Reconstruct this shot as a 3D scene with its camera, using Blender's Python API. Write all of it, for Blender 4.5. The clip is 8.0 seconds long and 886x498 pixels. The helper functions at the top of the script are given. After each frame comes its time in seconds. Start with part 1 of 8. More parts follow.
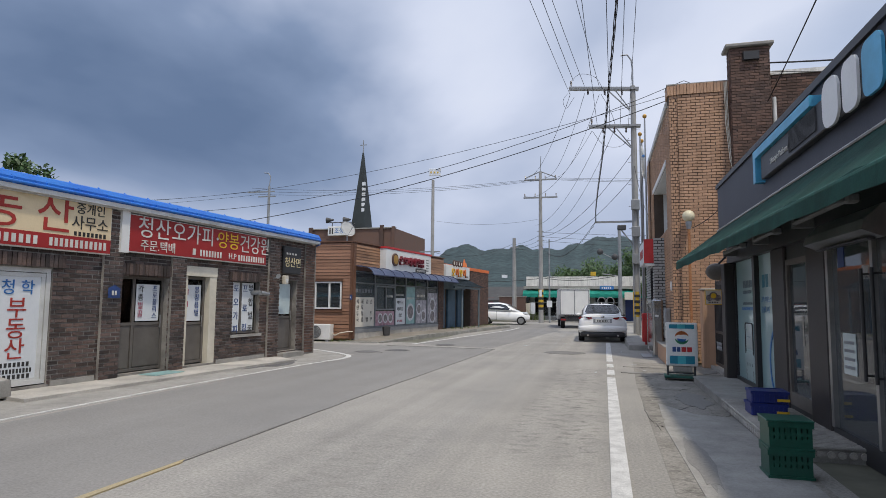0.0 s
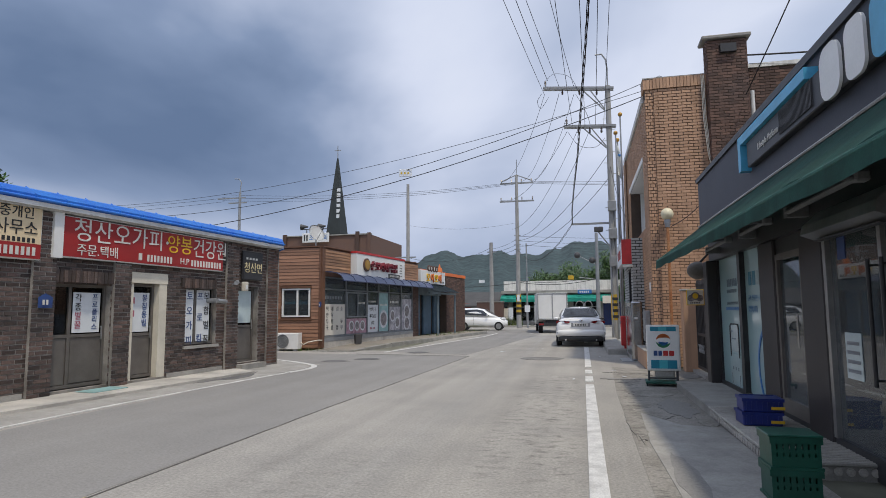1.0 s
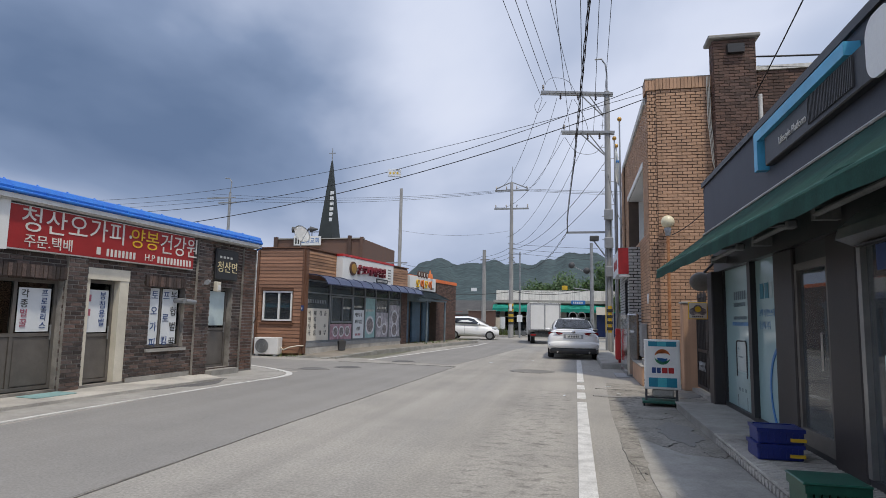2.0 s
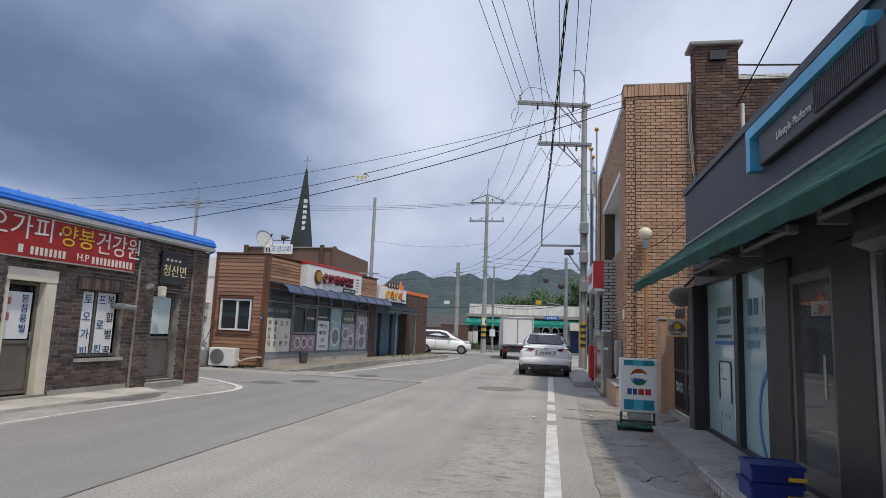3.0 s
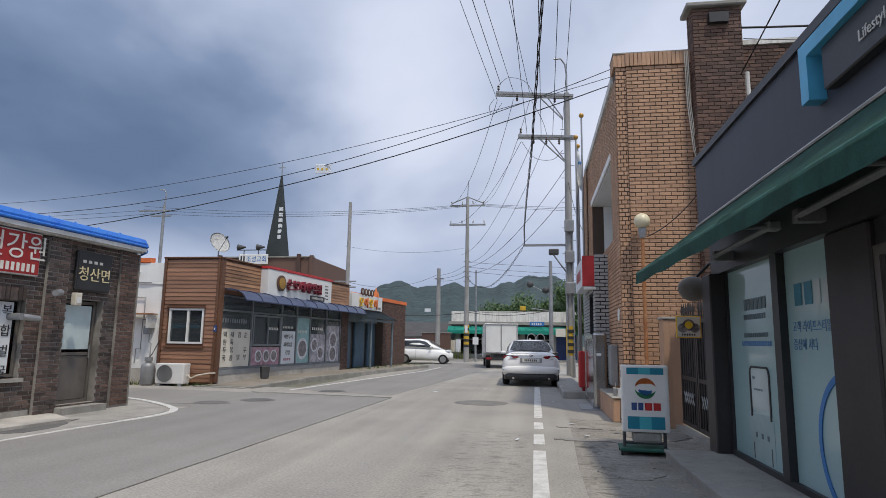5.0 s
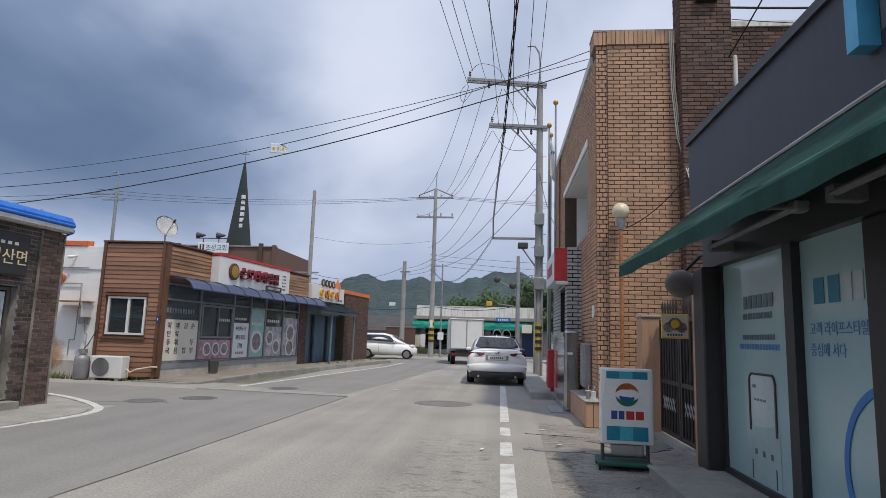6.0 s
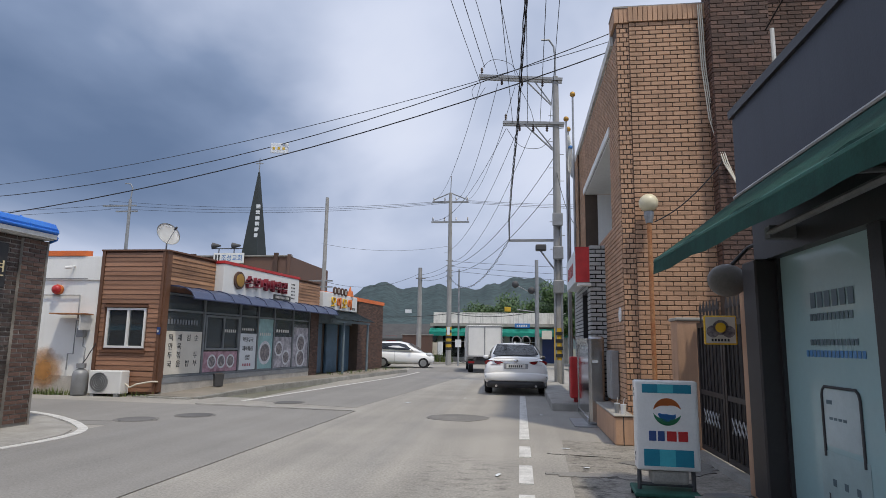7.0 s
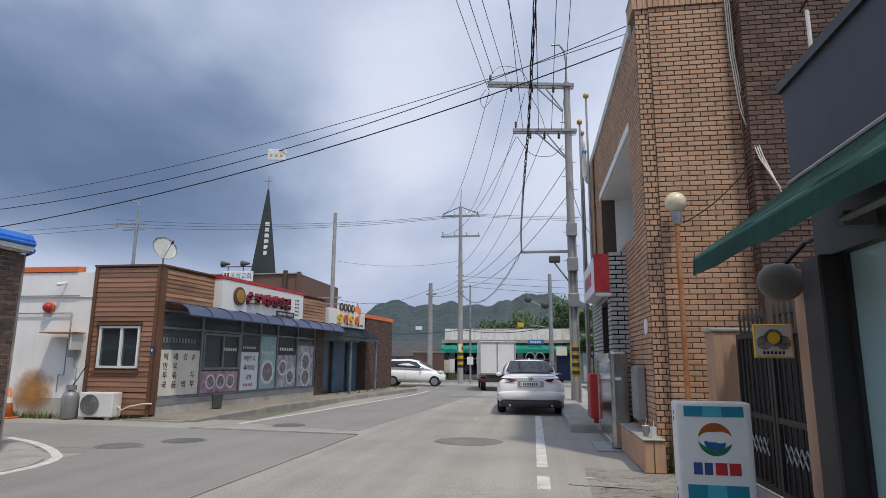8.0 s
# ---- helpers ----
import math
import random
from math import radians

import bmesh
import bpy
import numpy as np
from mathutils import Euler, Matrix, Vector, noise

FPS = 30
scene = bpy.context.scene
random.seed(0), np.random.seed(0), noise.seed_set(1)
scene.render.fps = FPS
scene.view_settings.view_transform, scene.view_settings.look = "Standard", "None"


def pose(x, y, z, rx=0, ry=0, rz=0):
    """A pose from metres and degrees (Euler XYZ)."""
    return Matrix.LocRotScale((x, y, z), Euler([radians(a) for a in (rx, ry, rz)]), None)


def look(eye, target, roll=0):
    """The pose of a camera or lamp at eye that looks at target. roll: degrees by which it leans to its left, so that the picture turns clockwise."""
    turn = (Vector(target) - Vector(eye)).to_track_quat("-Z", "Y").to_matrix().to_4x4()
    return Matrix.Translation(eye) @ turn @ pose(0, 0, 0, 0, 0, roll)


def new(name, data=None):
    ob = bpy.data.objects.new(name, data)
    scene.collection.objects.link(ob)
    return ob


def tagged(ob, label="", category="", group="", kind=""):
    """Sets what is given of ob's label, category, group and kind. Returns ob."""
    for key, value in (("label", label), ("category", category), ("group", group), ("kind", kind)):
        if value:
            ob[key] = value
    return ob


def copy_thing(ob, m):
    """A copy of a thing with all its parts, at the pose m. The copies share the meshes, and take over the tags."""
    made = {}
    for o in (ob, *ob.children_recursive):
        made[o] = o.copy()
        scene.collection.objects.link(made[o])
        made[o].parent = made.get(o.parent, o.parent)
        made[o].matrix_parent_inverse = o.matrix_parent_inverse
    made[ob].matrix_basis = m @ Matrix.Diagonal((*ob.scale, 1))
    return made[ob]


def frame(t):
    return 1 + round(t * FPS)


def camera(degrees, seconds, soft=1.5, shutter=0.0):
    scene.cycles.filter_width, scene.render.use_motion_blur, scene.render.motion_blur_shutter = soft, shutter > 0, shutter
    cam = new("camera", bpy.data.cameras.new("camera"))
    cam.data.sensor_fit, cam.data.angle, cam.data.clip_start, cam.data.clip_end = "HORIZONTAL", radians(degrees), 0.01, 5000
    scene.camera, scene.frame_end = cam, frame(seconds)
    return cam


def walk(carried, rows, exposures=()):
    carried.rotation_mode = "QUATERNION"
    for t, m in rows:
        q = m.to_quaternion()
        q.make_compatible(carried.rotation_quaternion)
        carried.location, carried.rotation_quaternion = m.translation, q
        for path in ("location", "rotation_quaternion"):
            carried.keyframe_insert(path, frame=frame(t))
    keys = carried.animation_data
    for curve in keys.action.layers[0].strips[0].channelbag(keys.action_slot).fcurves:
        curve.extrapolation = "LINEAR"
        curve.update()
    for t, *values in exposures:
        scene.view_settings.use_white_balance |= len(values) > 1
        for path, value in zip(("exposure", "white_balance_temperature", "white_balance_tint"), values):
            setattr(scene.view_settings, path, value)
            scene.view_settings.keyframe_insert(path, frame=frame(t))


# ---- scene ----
cam = camera(72.2, 8.0, soft=0.85)
PATH = [
    (0, (-0.106, 0.526, 1.404), (-0.617, 2.451, 1.583), 0.5),
    (0.5, (-0.104, 0.923, 1.37), (-0.628, 2.844, 1.558), 1.1),
    (1, (-0.084, 1.328, 1.369), (-0.527, 3.268, 1.57), -0.4),
    (1.5, (-0.073, 1.775, 1.362), (-0.516, 3.716, 1.551), 0.8),
    (1.7, (-0.098, 1.945, 1.368), (-0.538, 3.885, 1.569), 0.8),
    (3, (-0.047, 3.083, 1.364), (-0.397, 5.033, 1.635), 2.2),
    (3.5, (-0.127, 3.514, 1.374), (-0.486, 5.464, 1.633), 0.7),
    (4, (-0.1, 4.011, 1.362), (-0.517, 5.948, 1.629), 1.4),
    (4.5, (-0.094, 4.476, 1.357), (-0.438, 6.423, 1.657), 0.4),
    (5, (-0.043, 4.916, 1.328), (-0.341, 6.87, 1.631), 0.9),
    (5.2, (-0.107, 5.074, 1.338), (-0.362, 7.036, 1.636), 1.3),
    (6.3, (-0.083, 6.216, 1.369), (-0.274, 8.185, 1.656), 1.8),
    (6.5, (-0.068, 6.399, 1.377), (-0.268, 8.367, 1.67), 1.8),
    (7, (-0.057, 6.85, 1.393), (-0.308, 8.81, 1.702), 0.9),
    (7.5, (-0.057, 7.336, 1.39), (-0.342, 9.287, 1.725), 0.6),
    (8, (-0.087, 7.717, 1.383), (-0.375, 9.662, 1.747), 0.4),
]
walk(cam, [(t, look(eye, target, roll)) for t, eye, target, roll in PATH])

# world: broken cloud over a blue sky, and a hazy high sun from the right
SUN_WAY = Vector((0.295, -0.37, 1.0)).normalized()
world = bpy.data.worlds.new("sky")
scene.world = world
world.use_nodes = True
wn, wl = world.node_tree.nodes, world.node_tree.links
wn.clear()


def wnode(kind, **sets):
    n = wn.new(kind)
    for key, value in sets.items():
        n.inputs[key.replace("_", " ")].default_value = value
    return n


sky = wn.new("ShaderNodeTexSky")
sky.sky_type, sky.sun_disc = "NISHITA", False
sky.sun_elevation = math.asin(SUN_WAY.z)
sky.sun_rotation = math.atan2(SUN_WAY.x, SUN_WAY.y)
way = wn.new("ShaderNodeTexCoord")
stretch = wn.new("ShaderNodeMapping")
stretch.inputs["Scale"].default_value = (1.0, 1.0, 1.7)
stretch.inputs["Rotation"].default_value = (0.0, 0.0, radians(25))
wl.new(way.outputs["Generated"], stretch.inputs["Vector"])
puffs = wnode("ShaderNodeTexNoise", Scale=1.9, Detail=5.5, Roughness=0.47, Distortion=0.25)
wl.new(stretch.outputs["Vector"], puffs.inputs["Vector"])
banks = wnode("ShaderNodeTexNoise", Scale=1.15, Detail=3.0, Roughness=0.5)
wl.new(stretch.outputs["Vector"], banks.inputs["Vector"])


def cloud_mass(turn, high, wide, tall, ragged):
    """How far a way lies inside a cloud that stands at an angle right of straight ahead: 1 in its heart, 0 outside."""
    spin = wn.new("ShaderNodeMapping")
    spin.inputs["Rotation"].default_value = (0, 0, radians(turn))
    wl.new(way.outputs["Generated"], spin.inputs["Vector"])
    fit_in = wn.new("ShaderNodeMapping")
    fit_in.inputs["Scale"].default_value = (1 / wide, 2.0, 1 / tall)
    fit_in.inputs["Location"].default_value = (0, -2.0 * math.cos(radians(high)), -math.sin(radians(high)) / tall)
    wl.new(spin.outputs["Vector"], fit_in.inputs["Vector"])
    far = wn.new("ShaderNodeVectorMath")
    far.operation = "LENGTH"
    wl.new(fit_in.outputs["Vector"], far.inputs[0])
    rough_edge = wn.new("ShaderNodeMath")
    rough_edge.operation = "MULTIPLY_ADD"
    wl.new(puffs.outputs["Fac"], rough_edge.inputs[0])
    rough_edge.inputs[1].default_value = ragged
    wl.new(far.outputs["Value"], rough_edge.inputs[2])
    inside = wn.new("ShaderNodeMapRange")
    inside.interpolation_type = "SMOOTHSTEP"
    inside.inputs["From Min"].default_value, inside.inputs["From Max"].default_value = 1.5 + ragged / 2, 0.25 + ragged / 2
    wl.new(rough_edge.outputs["Value"], inside.inputs["Value"])
    return inside.outputs["Result"]


def plus(a, k, b):
    n = wn.new("ShaderNodeMath")
    n.operation = "MULTIPLY_ADD"
    wl.new(a, n.inputs[0])
    n.inputs[1].default_value = k
    if isinstance(b, float):
        n.inputs[2].default_value = b
    else:
        wl.new(b, n.inputs[2])
    return n


# a big rain cloud stands to the left of the road, a white heap of cloud beside it
thin = plus(puffs.outputs["Fac"], 0.66, 0.135)
rain = plus(cloud_mass(-39, 17, 0.36, 0.17, 0.9), -0.33, thin.outputs["Value"])
dark = plus(cloud_mass(-13, 24, 0.13, 0.15, 1.3), 0.10, rain.outputs["Value"])
cloud = wn.new("ShaderNodeValToRGB")
for spot, colour in ((0.16, (0.100, 0.148, 0.250)), (0.30, (0.178, 0.236, 0.360)), (0.44, (0.350, 0.405, 0.535)), (0.56, (0.505, 0.550, 0.672)), (0.70, (0.60, 0.635, 0.73))):
    e = cloud.color_ramp.elements.new(spot)
    e.color = (*colour, 1)
cloud.color_ramp.elements.remove(cloud.color_ramp.elements[0])
cloud.color_ramp.elements.remove(cloud.color_ramp.elements[-1])
wl.new(dark.outputs["Value"], cloud.inputs["Fac"])
gap = wn.new("ShaderNodeMapRange")
gap.inputs["From Min"].default_value, gap.inputs["From Max"].default_value = 0.60, 0.72
gap.inputs["To Max"].default_value = 0.6
wl.new(banks.outputs["Fac"], gap.inputs["Value"])
dim_sky = wn.new("ShaderNodeVectorMath")
dim_sky.operation = "SCALE"
dim_sky.inputs["Scale"].default_value = 0.10
wl.new(sky.outputs["Color"], dim_sky.inputs[0])
mix = wn.new("ShaderNodeMix")
mix.data_type = "RGBA"
wl.new(gap.outputs["Result"], mix.inputs["Factor"])
wl.new(cloud.outputs["Color"], mix.inputs["A"])
wl.new(dim_sky.outputs["Vector"], mix.inputs["B"])
# thin cloud shines where the sun stands behind it
toward_sun = wn.new("ShaderNodeVectorMath")
toward_sun.operation = "DOT_PRODUCT"
toward_sun.inputs[1].default_value = SUN_WAY
wl.new(way.outputs["Generated"], toward_sun.inputs[0])
aureole = wn.new("ShaderNodeMapRange")
aureole.interpolation_type = "SMOOTHSTEP"
for key, value in (("From Min", 0.30), ("From Max", 1.0), ("To Min", 1.25), ("To Max", 1.95)):
    aureole.inputs[key].default_value = value
wl.new(toward_sun.outputs["Value"], aureole.inputs["Value"])
glow = wnode("ShaderNodeBackground")
wl.new(aureole.outputs["Result"], glow.inputs["Strength"])
wl.new(mix.outputs["Result"], glow.inputs["Color"])
sky_out = wn.new("ShaderNodeOutputWorld")
wl.new(glow.outputs["Background"], sky_out.inputs["Surface"])

sun = new("sun", bpy.data.lights.new("sun", "SUN"))
sun.data.energy, sun.data.angle, sun.data.color = 2.3, radians(3.5), (1.0, 0.905, 0.745)
sun.matrix_world = look(SUN_WAY * 60, (0, 0, 0))
scene.view_settings.exposure = 0.05


# ---------------- materials ----------------
def scaled(c, k):
    return tuple(min(1.0, v * k) for v in c)


def mat(name, colour, rough=0.6, metal=0.0, vary=0.18, size=1.2, grain=40.0, bump=0.15, second=None, patch=0.5,
        pieces=0.0, stretch=(1, 1, 1), streaks=0.0, coat=0.0, tracks=0.0, wear=()):
    """A surface with large blotches, fine grain, relief and, for pieces, a tone of each one's own."""
    m = bpy.data.materials.new(name)
    m.use_nodes = True
    n, l = m.node_tree.nodes, m.node_tree.links
    b = n["Principled BSDF"]
    geo = n.new("ShaderNodeNewGeometry")
    place = n.new("ShaderNodeMapping")
    place.inputs["Scale"].default_value = stretch
    l.new(geo.outputs["Position"], place.inputs["Vector"])
    big = n.new("ShaderNodeTexNoise")
    big.inputs["Scale"].default_value, big.inputs["Detail"].default_value, big.inputs["Roughness"].default_value = size, 5.0, 0.6
    fine = n.new("ShaderNodeTexNoise")
    fine.inputs["Scale"].default_value, fine.inputs["Detail"].default_value, fine.inputs["Roughness"].default_value = grain, 4.0, 0.65
    l.new(place.outputs["Vector"], big.inputs["Vector"])
    l.new(place.outputs["Vector"], fine.inputs["Vector"])
    tone = n.new("ShaderNodeMix")
    tone.data_type = "RGBA"
    tone.inputs["A"].default_value = (*colour, 1)
    tone.inputs["B"].default_value = (*(second or scaled(colour, 0.72)), 1)
    spread = n.new("ShaderNodeMapRange")
    spread.inputs["From Min"].default_value, spread.inputs["From Max"].default_value = patch - 0.13, patch + 0.17
    l.new(big.outputs["Fac"], spread.inputs["Value"])
    l.new(spread.outputs["Result"], tone.inputs["Factor"])
    level = n.new("ShaderNodeMapRange")
    level.inputs["From Min"].default_value, level.inputs["From Max"].default_value = 0.28, 0.72
    level.inputs["To Min"].default_value, level.inputs["To Max"].default_value = 1 - vary, 1 + vary
    l.new(fine.outputs["Fac"], level.inputs["Value"])
    value = level.outputs["Result"]
    if pieces:
        one = n.new("ShaderNodeObjectInfo")
        add = n.new("ShaderNodeMath")
        add.operation = "ADD"
        l.new(one.outputs["Random"], add.inputs[0])
        l.new(geo.outputs["Random Per Island"], add.inputs[1])
        fract = n.new("ShaderNodeMath")
        fract.operation = "FRACT"
        l.new(add.outputs["Value"], fract.inputs[0])
        own = n.new("ShaderNodeMapRange")
        own.inputs["To Min"].default_value, own.inputs["To Max"].default_value = 1 - pieces, 1 + pieces
        l.new(fract.outputs["Value"], own.inputs["Value"])
        times = n.new("ShaderNodeMath")
        times.operation = "MULTIPLY"
        l.new(value, times.inputs[0])
        l.new(own.outputs["Result"], times.inputs[1])
        value = times.outputs["Value"]
    if streaks:
        rain = n.new("ShaderNodeMapping")
        rain.inputs["Scale"].default_value = (5.0, 5.0, 0.35)
        l.new(geo.outputs["Position"], rain.inputs["Vector"])
        drip = n.new("ShaderNodeTexNoise")
        drip.inputs["Scale"].default_value, drip.inputs["Detail"].default_value = 1.6, 4.0
        l.new(rain.outputs["Vector"], drip.inputs["Vector"])
        run = n.new("ShaderNodeMapRange")
        run.inputs["From Min"].default_value, run.inputs["From Max"].default_value = 0.48, 0.75
        run.inputs["To Min"].default_value, run.inputs["To Max"].default_value = 1.0, 1.0 - streaks
        l.new(drip.outputs["Fac"], run.inputs["Value"])
        wet = n.new("ShaderNodeMath")
        wet.operation = "MULTIPLY"
        l.new(value, wet.inputs[0])
        l.new(run.outputs["Result"], wet.inputs[1])
        value = wet.outputs["Value"]
    if tracks:
        lane = n.new("ShaderNodeMapping")
        lane.inputs["Scale"].default_value = (2.4, 0.05, 1.0)
        l.new(geo.outputs["Position"], lane.inputs["Vector"])
        rut = n.new("ShaderNodeTexNoise")
        rut.inputs["Scale"].default_value, rut.inputs["Detail"].default_value = 1.0, 5.0
        l.new(lane.outputs["Vector"], rut.inputs["Vector"])
        worn = n.new("ShaderNodeMapRange")
        worn.inputs["From Min"].default_value, worn.inputs["From Max"].default_value = 0.36, 0.64
        worn.inputs["To Min"].default_value, worn.inputs["To Max"].default_value = 1.0 - tracks, 1.0 + tracks * 0.6
        l.new(rut.outputs["Fac"], worn.inputs["Value"])
        ruts = n.new("ShaderNodeMath")
        ruts.operation = "MULTIPLY"
        l.new(value, ruts.inputs[0])
        l.new(worn.outputs["Result"], ruts.inputs[1])
        value = ruts.outputs["Value"]
    for x0, x1, y0, y1, deep in wear:
        # crumbling stretch: dark pits and short cross cracks inside soft bounds
        axes = n.new("ShaderNodeSeparateXYZ")
        l.new(geo.outputs["Position"], axes.inputs[0])
        amount = None
        for axis, lo, hi, edge in (("X", x0, x1, 0.35), ("Y", y0, y1, 1.6)):
            for at, way_in in ((lo, 1), (hi, -1)):
                ramp = n.new("ShaderNodeMapRange")
                ramp.interpolation_type = "SMOOTHSTEP"
                ramp.inputs["From Min"].default_value, ramp.inputs["From Max"].default_value = at, at + way_in * edge
                l.new(axes.outputs[axis], ramp.inputs["Value"])
                if amount is None:
                    amount = ramp.outputs["Result"]
                else:
                    both = n.new("ShaderNodeMath")
                    both.operation = "MULTIPLY"
                    l.new(amount, both.inputs[0])
                    l.new(ramp.outputs["Result"], both.inputs[1])
                    amount = both.outputs["Value"]
        lie = n.new("ShaderNodeMapping")
        lie.inputs["Scale"].default_value = (5.0, 8.5, 1.0)
        l.new(geo.outputs["Position"], lie.inputs["Vector"])
        pits = n.new("ShaderNodeTexNoise")
        pits.inputs["Scale"].default_value, pits.inputs["Detail"].default_value, pits.inputs["Roughness"].default_value, pits.inputs["Distortion"].default_value = 1.0, 7.0, 0.68, 0.6
        l.new(lie.outputs["Vector"], pits.inputs["Vector"])
        bite = n.new("ShaderNodeMapRange")
        bite.inputs["From Min"].default_value, bite.inputs["From Max"].default_value = 0.50, 0.70
        bite.inputs["To Max"].default_value = deep
        l.new(pits.outputs["Fac"], bite.inputs["Value"])
        loss = n.new("ShaderNodeMath")
        loss.operation = "MULTIPLY"
        l.new(bite.outputs["Result"], loss.inputs[0])
        l.new(amount, loss.inputs[1])
        left_over = n.new("ShaderNodeMath")
        left_over.operation = "SUBTRACT"
        left_over.inputs[0].default_value = 1.0
        l.new(loss.outputs["Value"], left_over.inputs[1])
        pitted = n.new("ShaderNodeMath")
        pitted.operation = "MULTIPLY"
        l.new(value, pitted.inputs[0])
        l.new(left_over.outputs["Value"], pitted.inputs[1])
        value = pitted.outputs["Value"]
    final = n.new("ShaderNodeVectorMath")
    final.operation = "SCALE"
    l.new(tone.outputs["Result"], final.inputs[0])
    l.new(value, final.inputs["Scale"])
    l.new(final.outputs["Vector"], b.inputs["Base Color"])
    b.inputs["Roughness"].default_value, b.inputs["Metallic"].default_value = rough, metal
    b.inputs["Coat Weight"].default_value = coat
    b.inputs["Coat Roughness"].default_value = 0.05
    if bump:
        relief = n.new("ShaderNodeBump")
        relief.inputs["Strength"].default_value, relief.inputs["Distance"].default_value = bump, 0.01
        l.new(fine.outputs["Fac"], relief.inputs["Height"])
        l.new(relief.outputs["Normal"], b.inputs["Normal"])
    return m


def glass(name, tint, clear=0.85, rough=0.02, painted_gleam=0.0):
    """Window glass: clear straight on, a mirror at grazing angles, with an even grey that stands in for reflected
    daylight.
    """
    m = bpy.data.materials.new(name)
    m.use_nodes = True
    n, l = m.node_tree.nodes, m.node_tree.links
    n.remove(n["Principled BSDF"])
    see = n.new("ShaderNodeBsdfTransparent")
    see.inputs["Color"].default_value = (*scaled(tint, clear), 1)
    gloss = n.new("ShaderNodeBsdfGlossy")
    gloss.inputs["Roughness"].default_value = rough
    fres = n.new("ShaderNodeFresnel")
    fres.inputs["IOR"].default_value = 1.5
    both = n.new("ShaderNodeMixShader")
    l.new(fres.outputs["Fac"], both.inputs["Fac"])
    # flat grey that imitates the bright street mirrored in the pane
    film = n.new("ShaderNodeBsdfDiffuse")
    film.inputs["Color"].default_value = (0.36, 0.40, 0.42, 1)
    # lays this painted reflection over the clear view
    dusty = n.new("ShaderNodeMixShader")
    dusty.inputs["Fac"].default_value = painted_gleam
    l.new(see.outputs["BSDF"], dusty.inputs[1])
    l.new(film.outputs["BSDF"], dusty.inputs[2])
    l.new(dusty.outputs["Shader"], both.inputs[1])
    l.new(gloss.outputs["BSDF"], both.inputs[2])
    l.new(both.outputs["Shader"], n["Material Output"].inputs["Surface"])
    return m


ASPHALT = mat("asphalt_worn", (0.335, 0.315, 0.280), 0.9, vary=0.30, size=0.55, grain=38, bump=0.5, second=(0.275, 0.260, 0.234), tracks=0.10, wear=((-1.35, 0.05, 5.5, 15.5, 0.52), (-3.2, -1.6, 3.0, 8.0, 0.22)))
ASPHALT_OLD = mat("asphalt_lane", (0.250, 0.238, 0.220), 0.9, vary=0.20, size=0.45, grain=42, bump=0.45, second=(0.215, 0.206, 0.193), tracks=0.06)
ASPHALT_DARK = mat("asphalt_dark", (0.105, 0.102, 0.10), 0.9, vary=0.2, size=0.8, grain=70, bump=0.5, second=(0.16, 0.155, 0.15))
TAR = mat("tar_seam", (0.150, 0.143, 0.132), 0.85, vary=0.3, size=2.0, grain=30, bump=0.3, second=(0.20, 0.19, 0.175))
DIRT = mat("dirt_shoulder", (0.30, 0.28, 0.247), 0.95, vary=0.34, size=1.6, grain=30, bump=0.8, second=(0.20, 0.185, 0.16), wear=((0.2, 1.0, 2.0, 16.0, 0.7), (0.3, 2.6, 11.5, 17.5, 0.6)))
CONCRETE = mat("concrete", (0.36, 0.345, 0.315), 0.85, vary=0.14, size=1.6, grain=55, bump=0.3, second=(0.25, 0.24, 0.22), streaks=0.15)
CONCRETE_PALE = mat("concrete_pale", (0.52, 0.49, 0.44), 0.85, vary=0.2, size=1.2, grain=60, bump=0.35, second=(0.30, 0.285, 0.26))
KERB = mat("kerb_stone", (0.33, 0.32, 0.29), 0.85, vary=0.2, size=2.0, grain=45, bump=0.4, second=(0.22, 0.215, 0.19), pieces=0.12)
PAVER = mat("paver", (0.30, 0.265, 0.22), 0.85, vary=0.16, size=1.0, grain=50, bump=0.3, second=(0.22, 0.20, 0.165), pieces=0.15)
LINE = mat("road_paint", (0.62, 0.61, 0.58), 0.75, vary=0.22, size=5.0, grain=70, bump=0.4, second=(0.40, 0.39, 0.37), patch=0.55)
LINE_YELLOW = mat("road_paint_yellow", (0.40, 0.315, 0.17), 0.75, vary=0.2, size=5.0, grain=70, second=(0.35, 0.30, 0.2))
BRICK_DARK = mat("clinker_brick", (0.066, 0.050, 0.045), 0.8, vary=0.4, size=1.7, grain=32, bump=0.7, second=(0.118, 0.072, 0.056), pieces=0.55, patch=0.56)
MORTAR_PALE = mat("mortar_pale", (0.33, 0.31, 0.28), 0.9, vary=0.2, size=1.5, grain=60, second=(0.12, 0.11, 0.10))
BRICK_TAN = mat("tan_brick", (0.46, 0.278, 0.172), 0.75, vary=0.12, size=1.0, grain=50, bump=0.25, second=(0.39, 0.235, 0.145), pieces=0.13, streaks=0.18)
MORTAR_DARK = mat("mortar_dark", (0.105, 0.076, 0.058), 0.9, vary=0.2, size=2, grain=60)
BRICK_GREY = mat("grey_brick", (0.40, 0.405, 0.40), 0.7, vary=0.1, size=1.2, grain=50, bump=0.2, second=(0.33, 0.335, 0.33), pieces=0.12)
MORTAR_BLACK = mat("mortar_black", (0.03, 0.03, 0.032), 0.9, vary=0.2)
